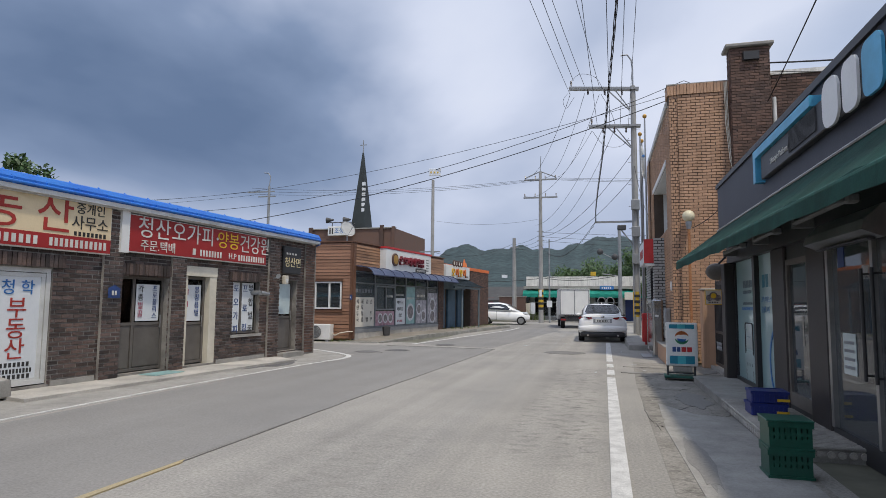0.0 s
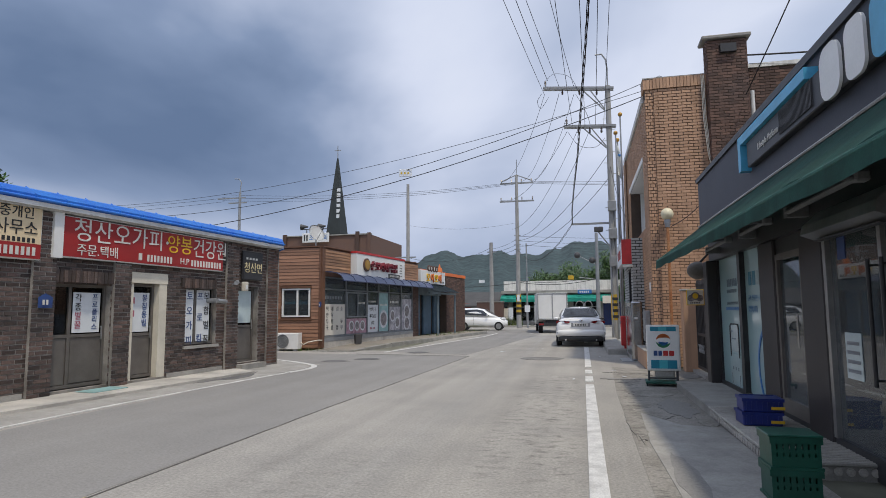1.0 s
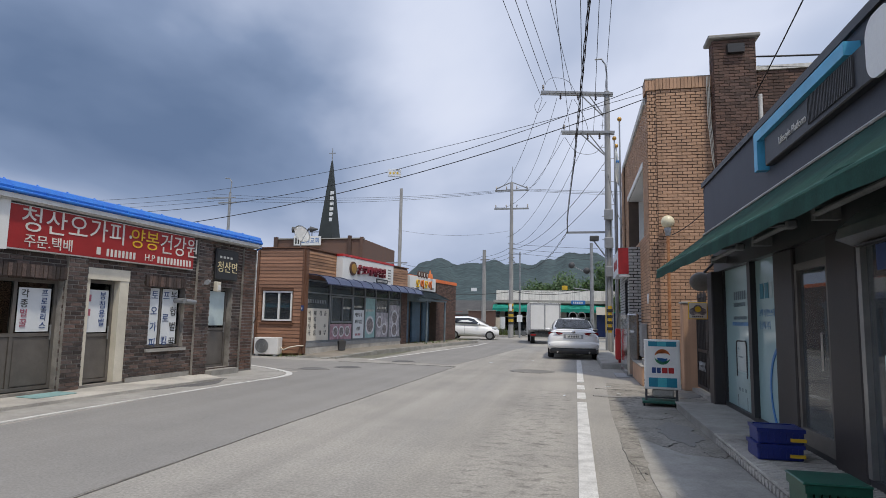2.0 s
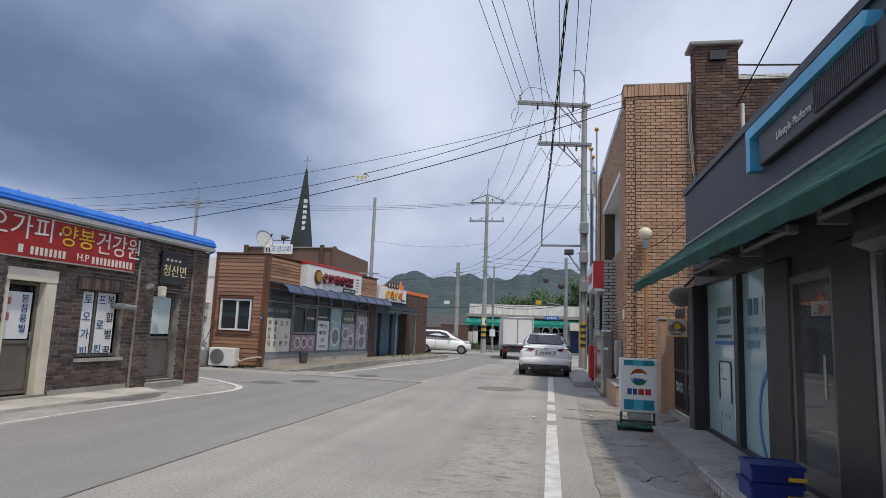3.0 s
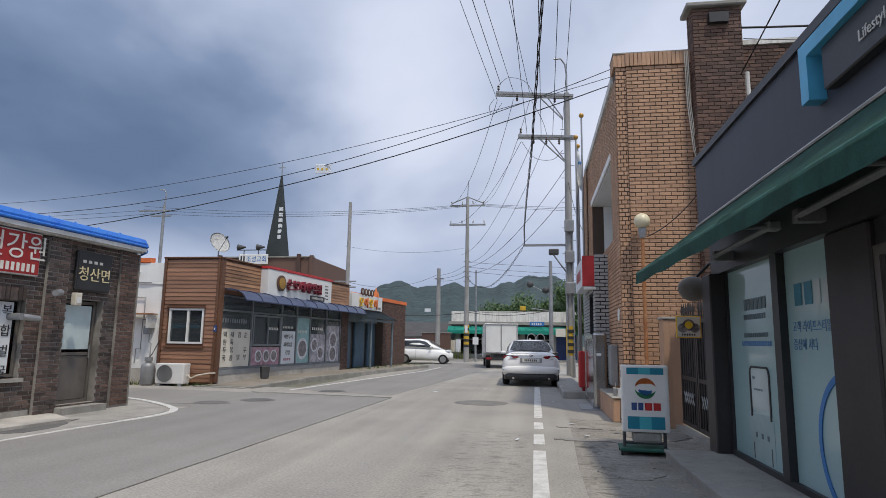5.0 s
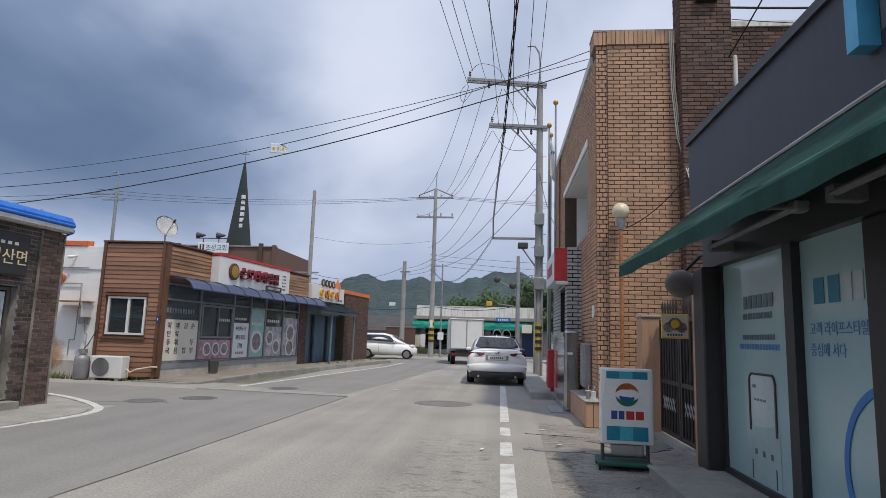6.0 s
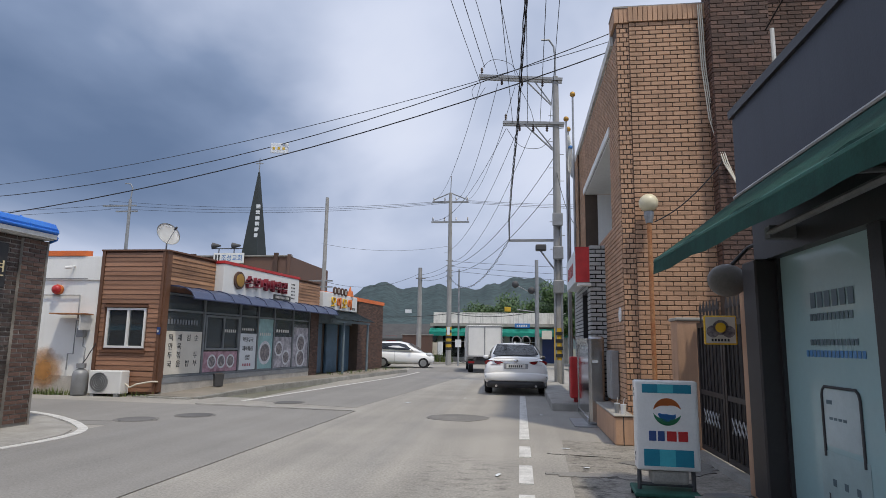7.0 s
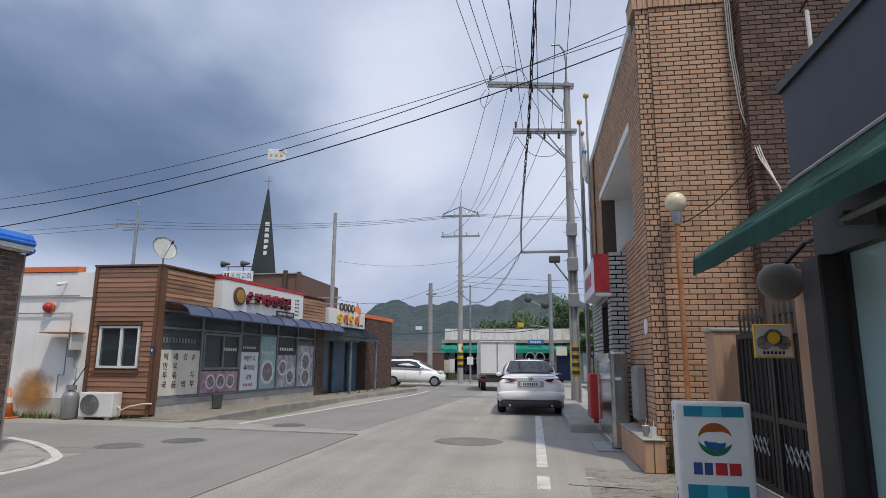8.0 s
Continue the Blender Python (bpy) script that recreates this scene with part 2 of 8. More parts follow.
BRICK_BROWN = mat("brown_brick", (0.112, 0.062, 0.045), 0.8, vary=0.22, size=1.2, grain=45, bump=0.45, second=(0.10, 0.062, 0.05), pieces=0.38)
WOOD = mat("cedar_siding", (0.30, 0.158, 0.094), 0.6, vary=0.25, size=1.6, grain=22, bump=0.25, second=(0.215, 0.108, 0.063), pieces=0.24, stretch=(0.5, 0.5, 7))
WOOD_PALE = mat("cedar_siding_pale", (0.40, 0.22, 0.12), 0.6, vary=0.25, size=1.6, grain=22, bump=0.25, second=(0.20, 0.10, 0.05), pieces=0.25, stretch=(0.5, 0.5, 7))
WOOD_TRIM = mat("cedar_trim", (0.15, 0.07, 0.038), 0.6, vary=0.2, size=2, grain=25, stretch=(1, 1, 0.3))
PLASTER = mat("white_plaster", (0.82, 0.82, 0.79), 0.8, vary=0.04, size=0.8, grain=45, bump=0.15, second=(0.76, 0.76, 0.73), streaks=0.05)
PLASTER_DIRTY = mat("stained_plaster", (0.72, 0.71, 0.67), 0.85, vary=0.12, size=0.9, grain=30, bump=0.3, second=(0.44, 0.43, 0.40), streaks=0.4, patch=0.62)
PINK_RENDER = mat("pink_render", (0.50, 0.31, 0.20), 0.85, vary=0.07, size=1.1, grain=50, bump=0.2, second=(0.42, 0.26, 0.17), streaks=0.25)
BLUE_ROOF = mat("blue_sheet_metal", (0.018, 0.13, 0.56), 0.42, vary=0.1, size=2.0, grain=30, bump=0.1, second=(0.03, 0.19, 0.62))
ORANGE_TRIM = mat("orange_sheet_metal", (0.75, 0.17, 0.035), 0.5, vary=0.1, size=2.0, grain=30, second=(0.60, 0.14, 0.04))
BLUE_AWNING = mat("blue_polycarbonate", (0.135, 0.175, 0.30), 0.3, vary=0.08, size=3.0, grain=30, second=(0.17, 0.21, 0.34))
NAVY_TUBE = mat("navy_tube", (0.035, 0.05, 0.12), 0.45, vary=0.1, size=3, grain=30)
GREEN_FABRIC = mat("green_awning_fabric", (0.016, 0.085, 0.060), 0.7, vary=0.15, size=2.2, grain=60, second=(0.026, 0.13, 0.10), streaks=0.25)
TEAL_FABRIC = mat("teal_awning_fabric", (0.015, 0.36, 0.27), 0.65, vary=0.12, size=2.2, grain=50, second=(0.03, 0.42, 0.33))
FASCIA = mat("slate_panel", (0.036, 0.039, 0.052), 0.55, vary=0.07, size=1.2, grain=45, bump=0.08, second=(0.043, 0.047, 0.062), streaks=0.12)
BLACK_METAL = mat("black_metal", (0.032, 0.032, 0.034), 0.45, vary=0.12, size=3, grain=40, bump=0.1)
DARK_PANEL = mat("dark_brown_panel", (0.036, 0.031, 0.031), 0.5, vary=0.1, size=2, grain=40, bump=0.1)
CHARCOAL = mat("charcoal", (0.065, 0.065, 0.068), 0.6, vary=0.15, size=2, grain=40)
ALU = mat("aluminium", (0.42, 0.42, 0.41), 0.4, 0.85, vary=0.06, size=2.5, grain=60, bump=0.05)
BROWN_ALU = mat("bronze_aluminium", (0.175, 0.16, 0.145), 0.45, 0.35, vary=0.08, size=2.5, grain=50, bump=0.05)
SHOP_ALU = mat("grey_blue_aluminium", (0.21, 0.225, 0.235), 0.45, 0.2, vary=0.08, size=2.5, grain=50, bump=0.05)
STEEL = mat("stainless_steel", (0.52, 0.52, 0.52), 0.22, 1.0, vary=0.05, size=2, grain=60, bump=0.03)
GALV = mat("galvanised_steel", (0.36, 0.37, 0.38), 0.5, 0.6, vary=0.12, size=3, grain=50)
POLE_CONCRETE = mat("pole_concrete", (0.34, 0.335, 0.325), 0.8, vary=0.1, size=2, grain=60, second=(0.27, 0.265, 0.255), streaks=0.25)
RUST = mat("rusted_pipe", (0.30, 0.115, 0.045), 0.85, vary=0.3, size=6, grain=40, bump=0.4, second=(0.42, 0.22, 0.10))
RUBBER = mat("black_rubber", (0.014, 0.014, 0.015), 0.8, vary=0.2, grain=50)
WIRE = mat("cable_sheath", (0.018, 0.018, 0.02), 0.6, vary=0.1, bump=0)
PORCELAIN = mat("porcelain", (0.10, 0.07, 0.06), 0.25, vary=0.1, bump=0)
WHITE = mat("white_enamel", (0.74, 0.74, 0.72), 0.4, vary=0.04, size=2, grain=50, bump=0.05, second=(0.68, 0.68, 0.66))
WHITE_DOOR = mat("white_door_frame", (0.66, 0.66, 0.64), 0.5, vary=0.07, size=2, grain=50, second=(0.5, 0.5, 0.48))
CREAM = mat("cream_sign", (0.74, 0.60, 0.38), 0.55, vary=0.04, size=1.5, grain=40, bump=0.05, second=(0.68, 0.54, 0.34))
CREAM_FRAME = mat("cream_frame", (0.68, 0.63, 0.52), 0.6, vary=0.06, size=2, grain=40, second=(0.55, 0.51, 0.42))
RED_SIGN = mat("red_sign", (0.34, 0.022, 0.022), 0.45, vary=0.06, size=1.5, grain=40, bump=0.04, second=(0.28, 0.02, 0.02))
RED = mat("red_paint", (0.55, 0.03, 0.03), 0.45, vary=0.08, size=3, grain=40)
RED_LETTER = mat("red_letter", (0.40, 0.035, 0.025), 0.5, vary=0.05, bump=0)
MAROON = mat("maroon_letter", (0.20, 0.015, 0.03), 0.4, vary=0.08, bump=0)
BLACK_LETTER = mat("black_letter", (0.03, 0.03, 0.03), 0.5, vary=0.05, bump=0)
GREY_LETTER = mat("grey_letter", (0.22, 0.24, 0.26), 0.5, vary=0.05, bump=0)
NAVY_LETTER = mat("navy_letter", (0.03, 0.07, 0.22), 0.5, vary=0.05, bump=0)
BLUE_LETTER = mat("blue_letter", (0.03, 0.17, 0.47), 0.5, vary=0.05, bump=0)
WHITE_LETTER = mat("white_letter", (0.74, 0.72, 0.66), 0.5, vary=0.04, bump=0)
YELLOW_LETTER = mat("yellow_letter", (0.80, 0.50, 0.03), 0.5, vary=0.04, bump=0)
GOLD_LETTER = mat("pale_gold_letter", (0.70, 0.60, 0.36), 0.5, vary=0.04, bump=0)
PINK_LETTER = mat("faded_red_letter", (0.42, 0.12, 0.16), 0.5, vary=0.05, bump=0)
PAPER = mat("white_film", (0.70, 0.72, 0.73), 0.5, vary=0.03, size=2, grain=30, bump=0, second=(0.62, 0.65, 0.67))
CREAM_FILM = mat("cream_film", (0.66, 0.62, 0.54), 0.5, vary=0.04, size=2, grain=30, bump=0, second=(0.60, 0.56, 0.48))
TEAL_FILM = mat("pale_teal_film", (0.34, 0.50, 0.51), 0.3, vary=0.03, size=1.2, grain=20, bump=0, second=(0.31, 0.465, 0.48), coat=0.5)
FILM_WHITE = mat("pale_film", (0.54, 0.64, 0.65), 0.2, vary=0.03, bump=0)
TEAL = mat("teal_paint", (0.012, 0.22, 0.32), 0.45, vary=0.05, bump=0)
TEAL_LIGHT = mat("light_teal_paint", (0.06, 0.42, 0.50), 0.45, vary=0.05, bump=0)
CYAN = mat("cyan_enamel", (0.09, 0.42, 0.66), 0.4, vary=0.04, size=2, bump=0)
ORANGE = mat("orange_enamel", (0.72, 0.20, 0.05), 0.45, vary=0.06, bump=0)
GREEN_LEAF_INK = mat("green_ink", (0.05, 0.30, 0.14), 0.45, vary=0.05, bump=0)
SKY_INK = mat("blue_ink", (0.05, 0.23, 0.58), 0.45, vary=0.05, bump=0)
PINK_FILM = mat("pink_food_print", (0.50, 0.30, 0.36), 0.35, vary=0.25, size=5, grain=14, bump=0, second=(0.24, 0.12, 0.15))
GREY_FILM = mat("grey_food_print", (0.52, 0.48, 0.52), 0.35, vary=0.3, size=4, grain=12, bump=0, second=(0.15, 0.15, 0.17))
MINT_FILM = mat("mint_print", (0.30, 0.50, 0.50), 0.35, vary=0.1, size=4, grain=12, bump=0)
PLATE_PRINT = mat("printed_bowl", (0.70, 0.70, 0.72), 0.4, vary=0.2, size=9, grain=30, bump=0)
BROTH_PRINT = mat("printed_food", (0.085, 0.075, 0.085), 0.4, vary=0.5, size=12, grain=35, bump=0, second=(0.36, 0.31, 0.30))
PANE = glass("window_pane", (0.80, 0.86, 0.86))
PANE_DARK = glass("tinted_pane", (0.58, 0.62, 0.65))
# the grey mixed into these three panes imitates daylight they reflect
PANE_SIDE = glass("side_pane", (0.50, 0.58, 0.64), painted_gleam=0.07)
PANE_STORE = glass("store_pane", (0.72, 0.78, 0.80), painted_gleam=0.20)
PANE_GLEAM = glass("gleam_pane", (0.55, 0.62, 0.65), painted_gleam=0.22)
INSIDE = mat("dim_room", (0.30, 0.29, 0.275), 0.9, vary=0.15, size=0.8, grain=20)
GREEN_CRATE = mat("green_crate_plastic", (0.010, 0.085, 0.055), 0.4, vary=0.12, size=4, grain=40, bump=0.08)
BLUE_CRATE = mat("blue_crate_plastic", (0.014, 0.028, 0.19), 0.4, vary=0.12, size=4, grain=40, bump=0.08)
BLUE_DOOR = mat("blue_shutter", (0.085, 0.15, 0.21), 0.55, vary=0.15, size=2, grain=40, second=(0.06, 0.11, 0.155))
SLATE_SHEET = mat("corrugated_sheet", (0.19, 0.245, 0.275), 0.5, 0.2, vary=0.12, size=2.0, grain=35, second=(0.13, 0.17, 0.20))
CAR_WHITE = mat("white_car_paint", (0.84, 0.84, 0.83), 0.3, vary=0.015, size=1, grain=20, bump=0, second=(0.82, 0.82, 0.815), coat=1.0)
CAR_GLASS = mat("car_glass", (0.020, 0.024, 0.03), 0.06, vary=0.1, bump=0, coat=1.0)
LAMP_RED = mat("red_lamp_lens", (0.28, 0.008, 0.012), 0.15, vary=0.1, grain=60, bump=0, coat=1.0)
LAMP_CLEAR = mat("clear_lamp_lens", (0.6, 0.62, 0.63), 0.1, vary=0.1, bump=0, coat=1.0)
CHROME = mat("chrome", (0.7, 0.7, 0.7), 0.12, 1.0, vary=0.03, bump=0)
GLOBE = mat("opal_globe", (0.66, 0.60, 0.42), 0.35, vary=0.05, size=4, grain=30, bump=0, second=(0.58, 0.52, 0.35))
GOLD = mat("gold_ball", (0.50, 0.28, 0.06), 0.4, 0.5, vary=0.1, bump=0)
SPIRE = mat("spire_slate", (0.028, 0.036, 0.036), 0.65, vary=0.2, size=1.5, grain=15)
ROOF_TILE = mat("roof_tile", (0.066, 0.064, 0.062), 0.75, vary=0.2, size=1.2, grain=12, bump=0.4)
LEAF = mat("leaf", (0.040, 0.085, 0.022), 0.55, vary=0.2, size=0.6, grain=6, bump=0, second=(0.065, 0.120, 0.035), pieces=0.45)
BARK = mat("bark", (0.09, 0.068, 0.05), 0.9, vary=0.3, size=4, grain=30, bump=0.6)
WEED = mat("weed", (0.075, 0.125, 0.025), 0.6, vary=0.2, size=3, grain=20, bump=0, second=(0.13, 0.15, 0.04), pieces=0.4)
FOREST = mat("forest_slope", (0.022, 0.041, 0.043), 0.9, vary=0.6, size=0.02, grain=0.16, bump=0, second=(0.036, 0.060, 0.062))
# aerial haze painted into the colour: paler and bluer than the near slope
HAZE = mat("far_forest_haze_tint", (0.050, 0.085, 0.095), 0.95, vary=0.3, size=0.02, grain=0.14, bump=0, second=(0.062, 0.10, 0.11))
FIELD = mat("open_ground", (0.16, 0.15, 0.12), 0.95, vary=0.2, size=0.05, grain=3.0, bump=0.2, second=(0.10, 0.115, 0.06))
YELLOW_BAND = mat("yellow_band", (0.62, 0.40, 0.03), 0.5, vary=0.08, bump=0)
SOIL = mat("soil", (0.09, 0.075, 0.06), 0.95, vary=0.3, grain=30)
ARM_GREY = mat("dusty_grey_arm", (0.17, 0.175, 0.175), 0.6, vary=0.15, size=3, grain=40)
GALV_DULL = mat("dull_grey_paint", (0.29, 0.30, 0.31), 0.5, 0.3, vary=0.12, size=3, grain=40, second=(0.23, 0.235, 0.24))


# ---------------- building helpers ----------------
def part(name, bm, material, parent=None, label="", m=None, smooth=False):
    """Links a bmesh as one mesh object, under a thing or a part."""
    me = bpy.data.meshes.new(name)
    bmesh.ops.recalc_face_normals(bm, faces=bm.faces)
    bm.to_mesh(me)
    bm.free()
    me.materials.append(material)
    if smooth:
        for p in me.polygons:
            p.use_smooth = True
    ob = new(name, me)
    if parent is not None:
        ob.parent = parent
    if m is not None:
        ob.matrix_basis = m
    if label:
        tagged(ob, label)
    return ob


def thing(name, m, label, category, group="", kind=""):
    ob = new(name)
    ob.matrix_basis = m
    return tagged(ob, label, category, group, kind)


def box(bm, x0, x1, y0, y1, z0, z1, m=None):
    vs = [bm.verts.new((m @ Vector(p)) if m is not None else p) for p in
          ((x0, y0, z0), (x1, y0, z0), (x1, y1, z0), (x0, y1, z0), (x0, y0, z1), (x1, y0, z1), (x1, y1, z1), (x0, y1, z1))]
    for f in ((0, 3, 2, 1), (4, 5, 6, 7), (0, 1, 5, 4), (1, 2, 6, 5), (2, 3, 7, 6), (3, 0, 4, 7)):
        bm.faces.new([vs[i] for i in f])
    return vs


def boxes(*rows):
    bm = bmesh.new()
    for r in rows:
        box(bm, *r)
    return bm


def soft_box(x0, x1, y0, y1, z0, z1, r=0.01, seg=2):
    bm = boxes((x0, x1, y0, y1, z0, z1))
    bmesh.ops.bevel(bm, geom=bm.edges[:], offset=r, segments=seg, affect="EDGES", profile=0.5)
    return bm


def rod(bm, a, b, r0, r1=None, n=10):
    """A round bar from a to b."""
    a, b = Vector(a), Vector(b)
    d = b - a
    m = Matrix.Translation((a + b) / 2) @ d.to_track_quat("Z", "Y").to_matrix().to_4x4()
    bmesh.ops.create_cone(bm, cap_ends=True, segments=n, radius1=r0, radius2=r0 if r1 is None else r1, depth=d.length, matrix=m)


def rods(*rows, n=10):
    bm = bmesh.new()
    for r in rows:
        rod(bm, *r, n=n)
    return bm


def ball(c, r, n=16, squash=(1, 1, 1)):
    bm = bmesh.new()
    bmesh.ops.create_uvsphere(bm, u_segments=n, v_segments=n // 2 + 2, radius=r, matrix=Matrix.Translation(c) @ Matrix.Diagonal((*squash, 1)))
    return bm


def disc(bm, c, r, depth, axis=(0, -1, 0), n=28, r2=None):
    a = Vector(axis).normalized()
    rod(bm, Vector(c), Vector(c) + a * depth, r, r2, n=n)


def sheet(corners, thick, lift=0.0):
    """A thin slab from a flat ring of corners (x, y), its top at lift."""
    bm = bmesh.new()
    low = [bm.verts.new((x, y, lift - thick)) for x, y in corners]
    top = [bm.verts.new((x, y, lift)) for x, y in corners]
    bm.faces.new(top)
    bm.faces.new(low[::-1])
    k = len(corners)
    for i in range(k):
        j = (i + 1) % k
        bm.faces.new((low[i], low[j], top[j], top[i]))
    return bm


def extrude_profile(points, y0, y1, m=None):
    """A prism along local x of an outline given as (y, z)."""
    bm = bmesh.new()
    a = [bm.verts.new((y0, p[0], p[1])) for p in points]
    b = [bm.verts.new((y1, p[0], p[1])) for p in points]
    bm.faces.new(a)
    bm.faces.new(b[::-1])
    k = len(points)
    for i in range(k):
        j = (i + 1) % k
        bm.faces.new((a[i], b[i], b[j], a[j]))
    if m is not None:
        bm.transform(m)
    return bm


def holed_wall(x0, x1, y0, y1, z0, z1, holes=()):
    """A wall slab in the x-z plane with openings (x0, x1, z0, z1) that go through."""
    xs = sorted({x0, x1, *[min(max(v, x0), x1) for h in holes for v in h[:2]]})
    zs = sorted({z0, z1, *[min(max(v, z0), z1) for h in holes for v in h[2:]]})
    bm = bmesh.new()
    for xa, xb in zip(xs, xs[1:]):
        za = None
        for zl, zh in zip(zs, zs[1:]):
            cx, cz = (xa + xb) / 2, (zl + zh) / 2
            solid = not any(h[0] < cx < h[1] and h[2] < cz < h[3] for h in holes)
            if solid and za is None:
                za = zl
            if za is not None and (not solid or zh == z1):
                box(bm, xa, xb, y0, y1, za, zh if solid else zl)
                za = None
    return bm


def frame_bars(x0, x1, z0, z1, w, y0, y1, bars_x=(), bars_z=()):
    """A rectangular frame with optional inner bars."""
    bm = boxes((x0, x0 + w, y0, y1, z0, z1), (x1 - w, x1, y0, y1, z0, z1), (x0 + w, x1 - w, y0, y1, z0, z0 + w), (x0 + w, x1 - w, y0, y1, z1 - w, z1))
    for b in bars_x:
        box(bm, b - w / 2, b + w / 2, y0 + 0.003, y1 - 0.003, z0 + w, z1 - w)
    for b in bars_z:
        box(bm, x0 + w, x1 - w, y0 + 0.005, y1 - 0.005, b - w / 2, b + w / 2)
    return bm


def lettering(body, size, material, parent, x, y, z, m=None, depth=0.004, align="CENTER", squeeze=1.0, name="lettering"):
    """Words that stand in the local x-z plane and face local -y."""
    cu = bpy.data.curves.new(name, "FONT")
    cu.body, cu.size, cu.extrude, cu.align_x, cu.align_y = body, size, depth, align, "CENTER"
    cu.resolution_u = 3
    tmp = new(name + "_shape", cu)
    me = bpy.data.meshes.new_from_object(tmp.evaluated_get(bpy.context.evaluated_depsgraph_get()))
    bpy.data.objects.remove(tmp)
    bpy.data.curves.remove(cu)
    me.materials.clear()
    me.materials.append(material)
    ob = new(name, me)
    ob.parent = parent
    ob.matrix_basis = (m or Matrix()) @ Matrix.Translation((x, y, z)) @ Matrix.Rotation(radians(90), 4, "X") @ Matrix.Diagonal((squeeze, 1, 1, 1))
    return ob


def bars(material, parent, x, y, z, w, h, n, name="writing_bar", gap=0.42):
    """Writing that cannot be given: n short upright bars in one row, about (x, z)."""
    step = w / n
    for i in range(n):
        a = x - w / 2 + i * step
        part(name, boxes((a, a + step * (1 - gap), y - 0.003, y + 0.003, z - h / 2, z + h / 2)), material, parent)


def curve_rod(name, points, radius, material, parent=None, cyclic=False, res=2):
    cu = bpy.data.curves.new(name, "CURVE")
    cu.dimensions, cu.bevel_depth, cu.bevel_resolution = "3D", radius, res
    sp = cu.splines.new("POLY")
    sp.points.add(len(points) - 1)
    for p, q in zip(sp.points, points):
        p.co = (*q, 1)
    sp.use_cyclic_u = cyclic
    tmp = new(name + "_path", cu)
    me = bpy.data.meshes.new_from_object(tmp.evaluated_get(bpy.context.evaluated_depsgraph_get()))
    bpy.data.objects.remove(tmp)
    bpy.data.curves.remove(cu)
    me.materials.clear()
    me.materials.append(material)
    ob = new(name, me)
    if parent is not None:
        ob.parent = parent
    return ob


def sagging(a, b, sag, n=18):
    a, b = Vector(a), Vector(b)
    return [a.lerp(b, i / n) - Vector((0, 0, 4 * sag * (i / n) * (1 - i / n))) for i in range(n + 1)]


BRICK_MESHES = {}


def brick_mesh(l, h, d, material):
    key = (l, h, d, material.name)
    if key not in BRICK_MESHES:
        bm = boxes((0, l, -d, 0.004, 0, h))
        bmesh.ops.bevel(bm, geom=[e for e in bm.edges if all(v.co.y < -d / 2 for v in e.verts)], offset=0.004, segments=1, affect="EDGES")
        me = bpy.data.meshes.new("brick")
        bm.to_mesh(me)
        bm.free()
        me.materials.append(material)
        BRICK_MESHES[key] = me
    return BRICK_MESHES[key]


def lay_bricks(parent, x0, x1, z0, z1, material, l=0.21, h=0.06, joint=0.012, proud=0.012, holes=(), near=None, most=290, y=0.0, seed=1):
    """Running-bond bricks on the face y = 0 of a wall, proud of it towards -y; those inside near = (x0, x1, z0, z1) are single objects."""
    rng = random.Random(seed)
    verts, faces, count = [], [], 0
    rows = int((z1 - z0 + joint) / (h + joint) + 1e-6)
    pitch = (z1 - z0 + joint) / max(rows, 1)
    for r in range(rows):
        za = z0 + r * pitch
        zb = za + pitch - joint
        x = x0 - (l + joint) * (0.5 if r % 2 else 0.0)
        while x < x1:
            spans = [(max(x, x0), min(x + l, x1))]
            for a, b, c, d in holes:
                if zb > c + 0.01 and za < d - 0.01:
                    spans = [s for lo, hi in spans for s in ((lo, min(hi, a - 0.004)), (max(lo, b + 0.004), hi)) if s[1] - s[0] > 0.02]
            for lo, hi in spans:
                if hi - lo < 0.02:
                    continue
                full = hi - lo > l - 0.001
                if full and near and count < most and near[0] <= lo and hi <= near[1] and near[2] <= za and zb <= near[3]:
                    ob = new("brick", brick_mesh(l, round(zb - za, 4), proud, material))
                    ob.parent = parent
                    ob.matrix_basis = Matrix.Translation((lo, y - rng.uniform(0, 0.003), za))
                    count += 1
                    continue
                p = proud + rng.uniform(-0.002, 0.003)
                k = len(verts)
                e = 0.003
                verts += [(lo, y + 0.004, za), (hi, y + 0.004, za), (hi, y + 0.004, zb), (lo, y + 0.004, zb),
                          (lo + e, y - p, za + e), (hi - e, y - p, za + e), (hi - e, y - p, zb - e), (lo + e, y - p, zb - e)]
                faces += [(k + 4, k + 5, k + 6, k + 7), (k, k + 1, k + 5, k + 4), (k + 1, k + 2, k + 6, k + 5), (k + 2, k + 3, k + 7, k + 6), (k + 3, k, k + 4, k + 7)]
            x += l + joint
    if verts:
        me = bpy.data.meshes.new("brickwork")
        me.from_pydata(verts, [], faces)
        me.materials.append(material)
        ob = new("brickwork", me)
        ob.parent = parent
        tagged(ob, kind="stuff")


# ---------------- ground and roads ----------------
def ground_sheet():
    bm = bmesh.new()
    ring = (-900, -300, -120, -60, -30, -12, 0, 12, 30, 60, 120, 300, 900)
    vs = {(x, y): bm.verts.new((x, y + 30, -0.02)) for x in ring for y in ring}
    for xa, xb in zip(ring, ring[1:]):
        for ya, yb in zip(ring, ring[1:]):
            bm.faces.new((vs[xa, ya], vs[xb, ya], vs[xb, yb], vs[xa, yb]))
    return bm


tagged(part("ground", ground_sheet(), FIELD), "open bare ground that reaches the hills", "ground", kind="structure")
